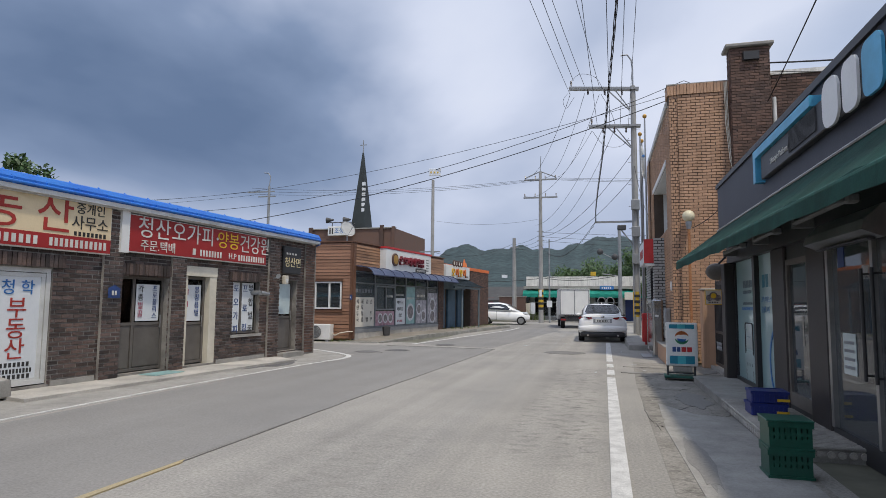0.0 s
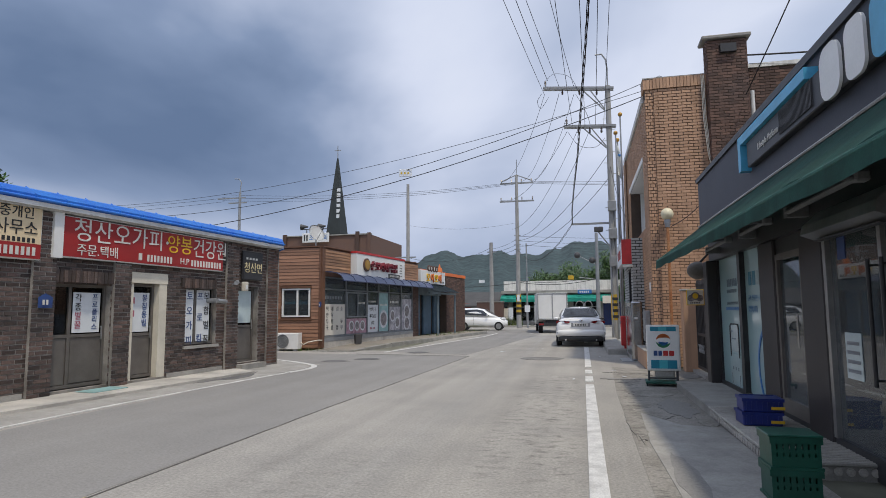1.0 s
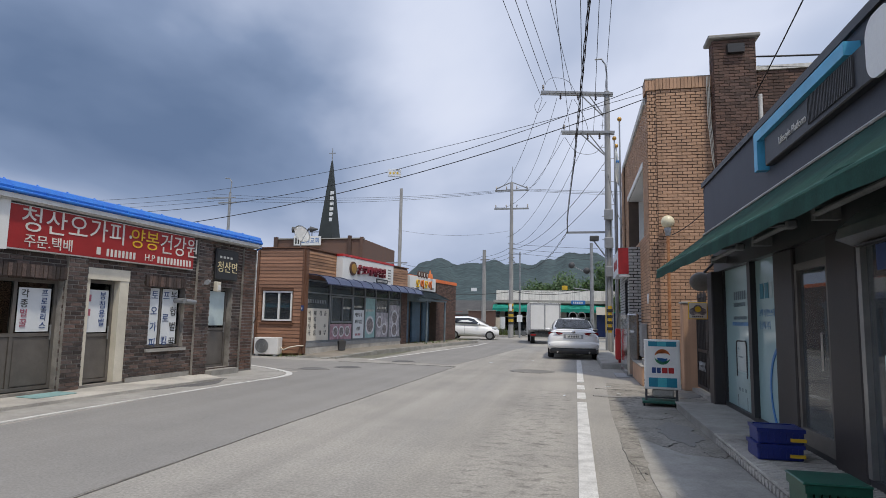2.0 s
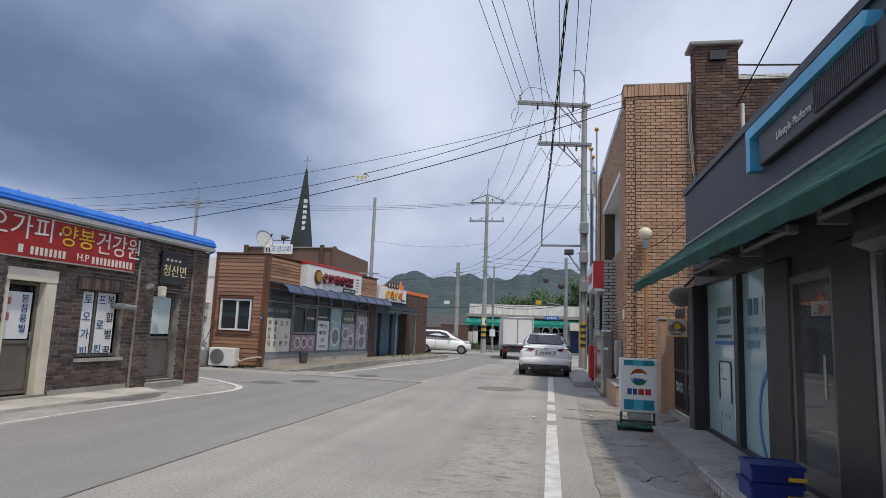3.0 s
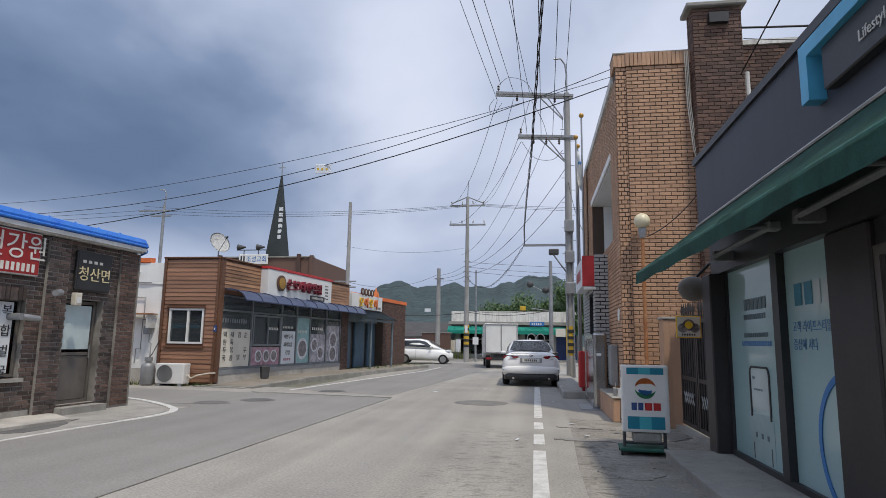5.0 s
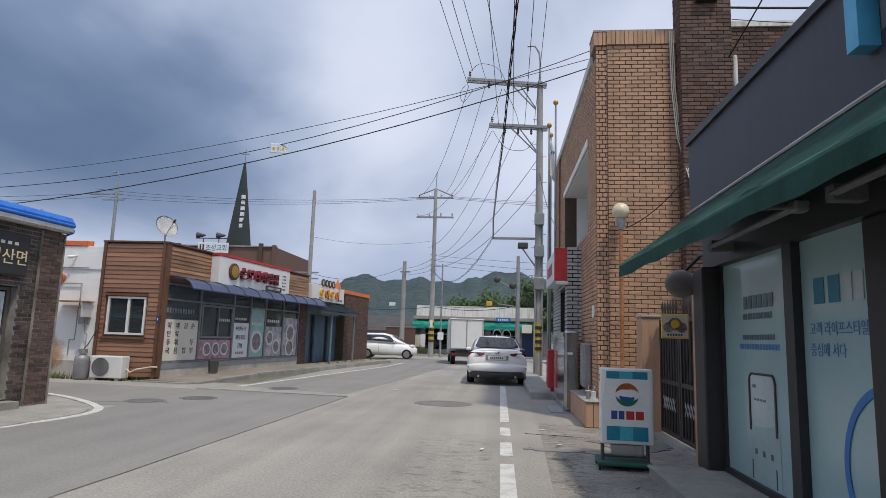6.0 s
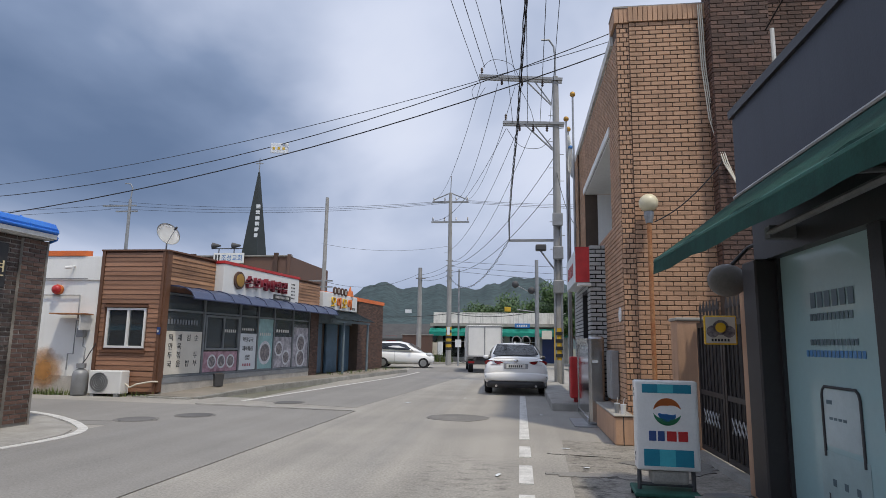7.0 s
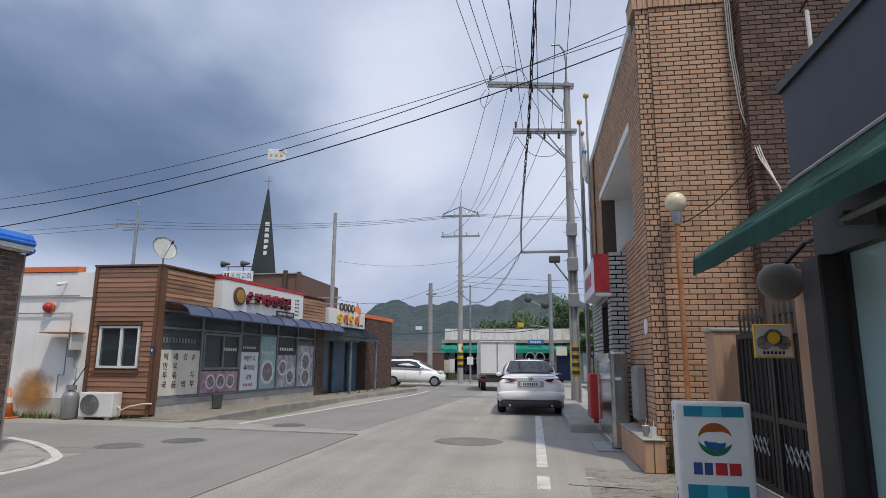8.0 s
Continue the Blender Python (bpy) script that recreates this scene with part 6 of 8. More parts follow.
gc = crate("bottle_crate", 1.17, 6.15, 0.01, 0.345, 0.30, 0.225, GREEN_CRATE, "dark green slatted bottle crate on the ground by the step", "green crates")
gc2 = copy_thing(gc, pose(1.177, 6.147, 0.236, 0, 0, 1.5))
tagged(gc2, "dark green bottle crate stacked upside down on another")
gcl = thing("crate_lid", pose(1.165, 6.14, 0.462), "flat green plastic lid closing the upper crate", "lid")
part("lid", soft_box(0, 0.36, 0, 0.32, 0.0, 0.016, 0.006, 1), GREEN_CRATE, gcl)
bc = thing("folding_crate", pose(1.54, 8.47, 0.131), "folded dark blue plastic crate on the step", "crate", "blue crates")
part("body", soft_box(0, 0.39, 0, 0.34, 0, 0.135, 0.015, 2), BLUE_CRATE, bc)
part("rim", frame_ring(-0.01, 0.40, -0.01, 0.35, 0.11, 0.142, 0.03), BLUE_CRATE, bc)
part("label_holder", boxes((0.27, 0.40, -0.016, -0.002, 0.03, 0.06)), YELLOW_LETTER, bc, "yellow label")
for i in range(7):
    part("side_rib", boxes((0.03 + i * 0.052, 0.045 + i * 0.052, -0.008, -0.001, 0.02, 0.108)), BLUE_CRATE, bc)
bc2 = copy_thing(bc, pose(1.548, 8.475, 0.274, 0, 0, -2))
tagged(bc2, "dark blue plastic crate stacked on another")

st = thing("sign_stand", pose(1.02, 12.92, 0, 0, 0, -3), "white light-box sign stand with teal bands on a wheeled base", "sign stand")
part("case", soft_box(0, 0.56, 0, 0.2, 0.27, 1.08, 0.015, 2), WHITE, st)
part("face", boxes((0.03, 0.53, -0.006, -0.001, 0.30, 1.055)), WHITE, st)
for z0, z1 in ((0.31, 0.46), (0.97, 1.05)):
    part("teal_band", boxes((0.06, 0.50, -0.009, -0.0065, z0, z1)), TEAL, st)
    part("light_band", boxes((0.20, 0.34, -0.012, -0.0095, z0, z1)), TEAL_LIGHT, st)


def swoosh(cx, cz, r, a0, a1, t, material, wave):
    pts = [(cx + r * math.cos(radians(a)), cz + r * math.sin(radians(a))) for a in range(a0, a1 + 1, 8)]
    back = [(cx + (r - t * math.sin(math.pi * (a - a0) / (a1 - a0))) * math.cos(radians(a)), cz + (r - t * math.sin(math.pi * (a - a0) / (a1 - a0))) * math.sin(radians(a)) + wave) for a in range(a1 - 4, a0 + 3, -8)]
    bm = bmesh.new()
    bm.faces.new([bm.verts.new((x, -0.0095, z)) for x, z in pts + back])
    bmesh.ops.solidify(bm, geom=bm.faces[:], thickness=0.003)
    part("emblem_shape", bm, material, st)


swoosh(0.28, 0.80, 0.125, 10, 175, 0.07, ORANGE, 0.0)
swoosh(0.28, 0.80, 0.125, 185, 350, 0.06, GREEN_LEAF_INK, 0.0)
swoosh(0.28, 0.795, 0.085, 190, 340, 0.05, SKY_INK, 0.02)
for xa, xb, mt in ((0.11, 0.175, NAVY_LETTER), (0.19, 0.25, NAVY_LETTER), (0.27, 0.355, RED), (0.37, 0.455, RED)):
    part("emblem_bar", soft_box(xa, xb, -0.0105, -0.0065, 0.535, 0.625, 0.0015, 1), mt, st)
part("side_vent", boxes(*[(-0.004, -0.001, 0.08, 0.1, z, z + 0.03) for z in (0.34, 0.39, 0.93, 0.98)]), CHARCOAL, st)
part("foot_block", soft_box(0.12, 0.46, 0.02, 0.2, 0.14, 0.268, 0.03, 2), CONCRETE, st, "lumpy stone ballast")
part("tray", soft_box(-0.04, 0.54, -0.1, 0.32, 0.05, 0.09, 0.01, 1), GREEN_FABRIC, st, "dark green wheeled tray")
part("crossbar", rods(((0.02, 0.05, 0.09), (0.02, 0.05, 0.27), 0.02), ((0.5, 0.05, 0.09), (0.5, 0.05, 0.27), 0.02), ((0.02, 0.05, 0.14), (0.5, 0.05, 0.14), 0.018), n=8), CHARCOAL, st)
for x in (-0.02, 0.5):
    for y in (-0.07, 0.28):
        part("wheel", rods(((x - 0.012, y, 0.026), (x + 0.012, y, 0.026), 0.026), n=12), RUBBER, st)
plate = thing("floor_plate", pose(1.85, 12.98, 0.0), "pale grey metal plate lying on the ground", "plate")
bm = bmesh.new()
disc(bm, (0, 0, 0.004), 0.24, 0.03, (0, 0, 1))
part("plate", bm, GALV, plate)


# ---------------- gate between store and brick building ----------------
gate_post = thing("gate_post", pose(2.05, 15.5, 0), "pink rendered gate post with a weathered cap", "gate post", "gate posts")
part("post", soft_box(0, 0.42, 0, 0.35, 0, 1.76, 0.02, 2), PINK_RENDER, gate_post)
part("cap", soft_box(-0.02, 0.44, -0.02, 0.37, 1.755, 1.80, 0.015, 2), CONCRETE, gate_post)
gp2 = thing("gate_post", pose(2.14, 13.05, 0), "slim pink rendered gate post beside the store", "gate post", "gate posts")
part("post", soft_box(0, 0.20, 0, 0.28, 0, 2.0, 0.02, 2), PINK_RENDER, gp2)
gate = thing("iron_gate", pose(2.30, 13.4, 0), "tall dark brown iron gate, closed", "gate")
for y0 in (0.02, 1.06):
    leaf = part("gate_leaf", boxes((0, 0.04, y0, y0 + 0.06, 0.1, 1.72), (0, 0.04, y0 + 0.94, y0 + 1.0, 0.1, 1.72), (0, 0.04, y0 + 0.06, y0 + 0.94, 0.1, 0.16), (0, 0.04, y0 + 0.06, y0 + 0.94, 1.66, 1.72), (0.005, 0.035, y0 + 0.06, y0 + 0.94, 0.8, 0.86)), DARK_PANEL, gate)
    for i in range(6):
        part("bar", rods(((0.02, y0 + 0.16 + i * 0.14, 0.16), (0.02, y0 + 0.16 + i * 0.14, 1.86), 0.014), n=8), DARK_PANEL, leaf)
    part("infill", boxes((0.042, 0.048, y0 + 0.06, y0 + 0.94, 0.16, 1.66)), DARK_PANEL, leaf)
    part("lattice", rods(*[((-0.004, y0 + 0.2 + i * 0.12, 0.45), (-0.004, y0 + 0.32 + i * 0.12, 0.62), 0.008) for i in range(5)], *[((-0.004, y0 + 0.32 + i * 0.12, 0.45), (-0.004, y0 + 0.2 + i * 0.12, 0.62), 0.008) for i in range(5)], n=6), GALV, leaf)
    for i in range(6):
        part("spearhead", rods(((0.02, y0 + 0.16 + i * 0.14, 1.86), (0.02, y0 + 0.16 + i * 0.14, 2.0), 0.025, 0.003), n=6), DARK_PANEL, leaf)
fsn = thing("food_sign", pose(1.79, 13.33, 1.43, 0, 0, -4), "small white and yellow restaurant sign with printed bowls", "sign")
part("panel", soft_box(0, 0.31, 0, 0.03, 0, 0.29, 0.008, 1), YELLOW_LETTER, fsn)
part("face", boxes((0.015, 0.295, -0.004, -0.001, 0.015, 0.275)), CREAM_FILM, fsn)
for x, z, r in ((0.155, 0.17, 0.075), (0.08, 0.13, 0.06), (0.23, 0.13, 0.06)):
    bm = bmesh.new()
    disc(bm, (x, -0.0045, z), r, 0.003)
    part("printed_bowl", bm, BROTH_PRINT, fsn)
bm = bmesh.new()
disc(bm, (0.155, -0.008, 0.17), 0.05, 0.003)
part("printed_food", bm, YELLOW_LETTER, fsn)
bars(BLACK_LETTER, fsn, 0.155, -0.006, 0.045, 0.18, 0.025, 6)
notice = thing("paper_notice", pose(2.14, 13.02, 1.38), "white paper sheet taped on the gate post", "paper")
part("sheet", boxes((0.02, 0.17, 0.0, 0.006, 0, 0.42)), PAPER, notice)
lane = tagged(part("gate_threshold", boxes((2.2, 3.4, 13.3, 15.5, -0.05, 0.07)), CONCRETE), "concrete threshold below the gate", "threshold", kind="structure")
yard = tagged(part("yard_wall", boxes((6.5, 6.7, 12.8, 16.3, 0, 3.0)), PINK_RENDER), "plain rendered wall behind the gate", "wall", kind="structure")


# ---------------- the tan brick two-storey building ----------------
TX, TY, TH = 1.56, 16.6, 7.0
bb = thing("brick_office", pose(0, 0, 0), "two-storey tan brick building with a tower front and a flat roof", "building")
front = part("tower", boxes((TX + 0.20, 3.02, TY, TY + 0.3, 0, TH - 0.26), (TX, TX + 0.20, TY + 0.03, TY + 0.42, 0, TH - 0.26)), MORTAR_DARK, bb)
face = part("tower_face", boxes((TX + 0.2, 3.02, TY - 0.006, TY - 0.001, 0, TH - 0.26)), MORTAR_DARK, bb)
lay_bricks(face, TX + 0.2, 3.02, 0.02, TH - 0.27, BRICK_TAN, l=0.205, h=0.062, joint=0.012, y=TY - 0.006, near=(TX + 0.2, 3.02, 0.5, 4.4), seed=31)
face2 = part("tower_corner", boxes((TX, TX + 0.2, TY + 0.024, TY + 0.029, 0, TH - 0.26)), MORTAR_DARK, bb)
lay_bricks(face2, TX, TX + 0.2, 0.02, TH - 0.27, BRICK_TAN, l=0.1, h=0.068, joint=0.013, y=TY + 0.024, seed=32)
# street side, local x towards -y
ST = pose(TX, TY + 0.03, 0, 0, 0, -90)
side_holes_b = [(-5.3, -1.0, 3.45, 5.15)]
sidew = part("street_wall", holed_wall(-7.6, 0, 0.001, 0.3, 0, 6.55, side_holes_b), MORTAR_DARK, bb, m=ST)
lay_bricks(sidew, -7.6, 0, 0.02, 6.5, BRICK_TAN, l=0.205, h=0.062, joint=0.012, y=0.0, holes=side_holes_b, near=(-1.2, 0, 0.2, 6.4), seed=33)
part("inset_return", boxes((TX + 0.201, TX + 0.215, TY - 0.004, TY + 0.022, 0, TH - 0.26)), BRICK_TAN, bb)
part("recess_soffit", boxes((TX + 0.006, TX + 0.899, TY + 1.032, TY + 5.328, 5.125, 5.146)), PLASTER, bb, "white recess soffit")
part("recess_back", boxes((TX + 0.9, TX + 1.0, TY + 0.95, TY + 5.4, 3.4, 5.149)), PLASTER, bb)
part("recess_side", boxes((TX + 0.301, TX + 0.899, TY + 0.95, TY + 1.03, 3.455, 5.12)), PLASTER, bb)
part("recess_side", boxes((TX + 0.301, TX + 0.899, TY + 5.33, TY + 5.4, 3.455, 5.12)), PLASTER, bb)
part("recess_floor", boxes((TX + 0.302, TX + 0.899, TY + 0.95, TY + 5.4, 3.35, 3.449)), CONCRETE, bb)
part("white_trim", boxes((TX - 0.03, TX + 0.05, TY + 1.0, TY + 5.5, 5.155, 5.30)), PLASTER, bb, "white band above the recess")
part("parapet_band", boxes((TX - 0.05, TX + 0.3, TY + 0.4, TY + 7.3, 6.551, 6.72)), PLASTER_DIRTY, bb)
for y in (TY + 2.0, TY + 3.9):
    rw = part("recess_window", boxes((TX + 0.86, TX + 0.899, y, y + 1.1, 3.75, 5.0)), PANE_DARK, bb, "dark upper window")
    part("window_frame", boxes((TX + 0.84, TX + 0.899, y - 0.05, y, 3.7, 5.05), (TX + 0.84, TX + 0.899, y + 1.1, y + 1.15, 3.7, 5.05), (TX + 0.84, TX + 0.899, y + 0.53, y + 0.57, 3.75, 5.0)), WHITE_DOOR, rw)
    part("louvre", boxes(*[(TX + 0.6, TX + 0.64, y - 0.5, y - 0.1, 3.8 + i * 0.09, 3.86 + i * 0.09) for i in range(14)]), WHITE_DOOR, bb, "white louvred screen")
# crown of upright bricks
bm = bmesh.new()
for i in range(16):
    box(bm, TX + 0.19 + i * 0.079, TX + 0.26 + i * 0.079, TY - 0.05, TY + 0.3, TH - 0.258, TH)
for i in range(3):
    box(bm, TX - 0.04 + i * 0.079, TX + 0.03 + i * 0.079, TY - 0.02, TY + 0.5, TH - 0.258, TH - 0.003)
tagged(part("crown_course", bm, BRICK_TAN, bb), kind="stuff")
part("crown_cap", boxes((TX - 0.05, 3.02, TY - 0.03, TY + 0.5, TH + 0.001, TH + 0.03)), CONCRETE, bb)
# second tower at the far end
t2 = part("far_tower", boxes((TX - 0.03, TX + 1.2, TY + 6.6, TY + 7.6, 0, 6.6)), MORTAR_DARK, bb)
lay_bricks(t2, TX - 0.03, TX + 1.2, 3.0, 6.6, BRICK_TAN, l=0.205, h=0.062, joint=0.012, y=TY + 6.6 - 0.001, seed=34)
side2 = part("far_tower_side", boxes((-7.6, -6.5, 0.03, 0.034, 0, 6.6)), MORTAR_DARK, bb, m=pose(TX - 0.066, TY, 0, 0, 0, -90))
lay_bricks(side2, -7.6, -6.6, 0.02, 6.58, BRICK_TAN, l=0.205, h=0.062, joint=0.012, y=0.03, seed=35)
part("main_block", boxes((3.9, 12, TY + 0.2, TY + 8, 0, 7.0), (2.7, 3.899, TY + 0.6, TY + 8, 0, 6.4)), BRICK_BROWN, bb)
rear = part("rear_wall", boxes((3.85, 9, TY + 0.1, TY + 0.19, 0, 7.1)), MORTAR_DARK, bb)
lay_bricks(rear, 3.86, 6.5, 3.3, 7.08, BRICK_BROWN, y=TY + 0.1, seed=36)
part("rear_coping", boxes((3.85, 9, TY + 0.05, TY + 0.5, 7.101, 7.2)), PLASTER_DIRTY, bb)
part("drain_pipe", rods(((3.98, TY - 0.02, 5.4), (3.98, TY - 0.02, 6.5), 0.05), n=12), WHITE_DOOR, bb, "white drain pipe")
ch = thing("brick_chimney", pose(0, 0, 0), "tall square chimney of dark brown brick with a concrete cap", "chimney")
shaft = part("shaft", boxes((2.98, 3.86, TY - 0.26, TY + 0.098, 0, 7.72)), MORTAR_DARK, ch)
lay_bricks(shaft, 2.98, 3.86, 2.5, 7.72, BRICK_BROWN, l=0.2, y=TY - 0.26, holes=[(3.25, 3.62, 7.38, 7.60)], near=(2.98, 3.86, 4.5, 7.4), most=200, seed=37)
shaft2 = part("shaft_side", boxes((0.0, 0.35, 0.001, 0.004, 0, 7.72)), MORTAR_DARK, ch, m=pose(2.976, TY + 0.098, 0, 0, 0, -90))
lay_bricks(shaft2, 0, 0.35, 2.5, 7.72, BRICK_BROWN, l=0.2, y=0.0, seed=38)
part("cap", soft_box(2.86, 3.95, TY - 0.36, TY + 0.2, 7.74, 7.83, 0.02, 1), CONCRETE, ch)
part("flue_opening", boxes((3.26, 3.61, TY - 0.37, TY - 0.2615, 7.39, 7.59)), BLACK_METAL, ch)
for k, (dx, dz) in enumerate(((0, 0), (0.03, -0.25), (0.06, -0.5))):
    cb = thing("hanging_cable", pose(0, 0, 0), "slack pale cable hanging down the brick tower", "cable", "slack cables")
    curve_rod("cable", [(2.86 + dx, TY - 0.05, 6.98), (2.87 + dx, TY - 0.06, 5.9), (2.93 + dx, TY - 0.1, 5.0), (3.05 + dx, TY - 0.3, 4.2), (3.25 + dx, TY - 0.42, 3.7 + dz * 0.4)], 0.011, CREAM_FRAME, cb)
hn = thing("oval_plaque", pose(TX - 0.014, 16.95, 1.9), "white oval plaque on the brick corner", "plaque")
bm = bmesh.new()
disc(bm, (0, 0, 0), 0.12, 0.015, (-1, 0, 0), 20)
part("plaque", bm, WHITE, hn)
# meter box and planter ledge
mb = thing("meter_box", pose(1.36, 17.2, 0.55), "grey steel meter box fixed to the brick wall", "meter box")
part("case", soft_box(0.05, 0.18, 0, 0.5, 0, 0.78, 0.015, 1), GALV_DULL, mb)
part("door", boxes((0.042, 0.049, 0.04, 0.46, 0.05, 0.7)), GALV, mb)
ledge = thing("brick_ledge", pose(1.28, 16.05, 0), "low tiled ledge at the foot of the brick building", "ledge")
part("body", soft_box(0, 0.27, 0.02, 2.3, 0, 0.40, 0.02, 1), PINK_RENDER, ledge)
part("top", soft_box(-0.015, 0.27, 0.0, 2.32, 0.402, 0.43, 0.01, 1), CONCRETE, ledge)
part("joint", boxes((0.12, 0.13, 0.014, 0.019, 0.0, 0.40)), CHARCOAL, ledge)
for k, (x, y) in enumerate(((1.42, 16.14), (1.36, 16.34))):
    cup = thing("paper_cup", pose(x, y, 0.431), "discarded white drink cup on the ledge", "cup", "cups")
    part("cup", rods(((0, 0, 0), (0, 0, 0.13), 0.032, 0.042), n=16), WHITE if k == 0 else GALV_DULL, cup)
    part("lid", rods(((0, 0, 0.131), (0, 0, 0.14), 0.044), n=16), PAPER, cup)
    part("straw", rods(((0, 0, 0.14), (0.015, 0, 0.23), 0.004), n=6), WHITE, cup)
tuft("dry_plant", [(1.72, 16.2, 0.0, 60), (1.8, 16.1, 0.1, 50)], "dry brown-green plant at the foot of the lamp", 0.5, seed=9)
gl = thing("globe_lamp", pose(1.92, 16.35, 0), "opal globe lamp on a rusted iron pipe", "street lamp")
part("pipe", rods(((0, 0, 0), (0, 0, 3.28), 0.035), n=12), RUST, gl)
part("fitting", rods(((0, 0, 3.28), (0, 0, 3.40), 0.05, 0.075), ((0, 0, 3.40), (0, 0, 3.46), 0.075), n=14), GALV_DULL, gl)
part("globe", ball((0, 0, 3.595), 0.146, 24), GLOBE, gl, smooth=True)

# grey brick booth with its red sign
BX, BY = 1.27, 18.6
booth = thing("grey_booth", pose(0, 0, 0), "small grey glazed-brick cash booth against the office", "booth")
bf = part("front_wall", boxes((BX, 1.56, BY, BY + 0.2, 0, 3.3)), MORTAR_BLACK, booth)
lay_bricks(bf, BX, 1.555, 0.02, 3.3, BRICK_GREY, l=0.2, h=0.062, joint=0.018, y=BY, near=(BX, 1.55, 0.2, 3.3), seed=41)
SB = pose(BX, BY + 0.0, 0, 0, 0, -90)
b_holes = [(-1.45, -0.45, 0.0, 2.45)]
bs = part("street_wall", holed_wall(-3.2, -0.0, 0.001, 0.2, 0, 3.3, b_holes), MORTAR_BLACK, booth, m=SB)
lay_bricks(bs, -3.2, -0.001, 0.02, 3.3, BRICK_GREY, l=0.2, h=0.062, joint=0.018, y=0, holes=b_holes, seed=42)
part("roof", boxes((BX + 0.2, 1.56, BY + 0.2, BY + 3.2, 3.2, 3.3)), CONCRETE, booth)
part("door", boxes((BX + 0.12, BX + 0.16, BY + 0.46, BY + 1.44, 0.02, 2.44)), CHARCOAL, booth, "dark glass booth door")
rs = thing("booth_sign", pose(0, 0, 0), "white sign with a red end panel above the booth door", "sign")
part("sign_box", soft_box(BX - 0.26, BX - 0.014, BY + 0.08, BY + 2.4, 2.62, 3.26, 0.01, 1), PAPER, rs)
part("red_end", boxes((BX - 0.27, BX - 0.012, BY + 0.02, BY + 0.079, 2.60, 3.28)), RED, rs, "red end panel")
for k in range(4):
    part("lettering_bars", boxes((BX - 0.266, BX - 0.261, BY + 0.7 + k * 0.35, BY + 0.95 + k * 0.35, 2.8, 3.05)), RED_LETTER, rs)
bl = thing("booth_lamp", pose(BX - 0.05, BY - 0.04, 2.54), "small white flood lamp under the booth sign", "lamp")
part("head", soft_box(-0.2, 0.05, -0.1, 0.02, -0.03, 0.03, 0.01, 1), WHITE, bl)
part("arm", boxes((0.0, 0.03, 0.02, 0.04, -0.06, 0.04)), CHARCOAL, bl)
# steel screen and red post box
ms = thing("steel_screen", pose(0.98, 18.15, 0), "tall stainless steel screen cabinet with rounded top edge", "cabinet")
part("body", soft_box(0.18, 0.46, 0, 0.12, 0.02, 1.58, 0.05, 3), STEEL, ms)
part("side_frame", boxes((0.165, 0.215, 0.121, 2.1, 0.02, 0.12), (0.165, 0.215, 0.121, 2.1, 1.44, 1.54), (0.165, 0.215, 2.05, 2.1, 0.121, 1.439)), STEEL, ms)
part("mirror_panel", boxes((0.18, 0.21, 0.122, 2.049, 0.121, 1.439)), CHROME, ms, "polished panel")
part("base_plate", boxes((-0.1, 0.6, -0.2, 1.0, 0.0, 0.02)), GALV, ms)
part("plate", boxes((0.24, 0.34, -0.004, -0.0005, 1.1, 1.15)), PAPER, ms)
pb = thing("red_post_box", pose(1.04, 20.75, 0.14), "weathered red post box on a post", "post box")
part("box", soft_box(0, 0.21, 0, 0.36, 0.12, 1.02, 0.03, 2), RED, pb)
part("post", boxes((0.08, 0.18, 0.13, 0.23, 0.02, 0.12)), RED, pb)
part("slot", boxes((-0.004, -0.0005, 0.06, 0.30, 0.80, 0.85)), BLACK_METAL, pb)
island = tagged(part("kerb_island", soft_box(0.62, 1.25, 20.6, 33.0, -0.1, 0.17, 0.03, 2), CONCRETE), "raised concrete kerb strip under the poles", "kerb", kind="structure")
for x, y, h, flag in ((1.36, 22.6, 8.05, False), (1.22, 23.1, 7.55, True), (1.30, 23.5, 7.4, False)):
    fp = thing("flag_pole", pose(x, y, 0.15), "thin steel flag pole with a gold ball", "flag pole", "flag poles")
    part("pole", rods(((0, 0, 0), (0, 0, h - 0.2), 0.04, 0.026), n=10), GALV, fp)
    part("ball", ball((0, 0, h - 0.14), 0.075, 14), GOLD, fp, smooth=True)
    if flag:
        bm = bmesh.new()
        cols = []
        for i in range(7):
            cols.append([bm.verts.new((0.03 + 0.035 * i * (0.5 + 0.08 * j), 0.04 * math.sin(i * 1.3 + j), h - 0.5 - j * 0.28 - 0.05 * i)) for j in range(5)])
        for a, b in zip(cols, cols[1:]):
            for j in range(4):
                bm.faces.new((a[j], b[j], b[j + 1], a[j + 1]))
        bmesh.ops.solidify(bm, geom=bm.faces[:], thickness=0.004)
        part("flag", bm, PAPER, fp, "limp white flag", smooth=True)
        part("flag_mark", ball((0.10, 0.0, h - 0.95), 0.06, 10, (1, 0.7, 1)), SKY_INK, fp)


# ---------------- poles and cables ----------------
def insulator(t, x, y, z, down=False):
    s = -1 if down else 1
    bm = rods(((x, y, z), (x, y, z + s * 0.28), 0.02), n=6)
    for k in range(3):
        rod(bm, (x, y, z + s * (0.08 + k * 0.07)), (x, y, z + s * (0.12 + k * 0.07)), 0.055, 0.035, n=10)
    part("insulator", bm, PORCELAIN, t)


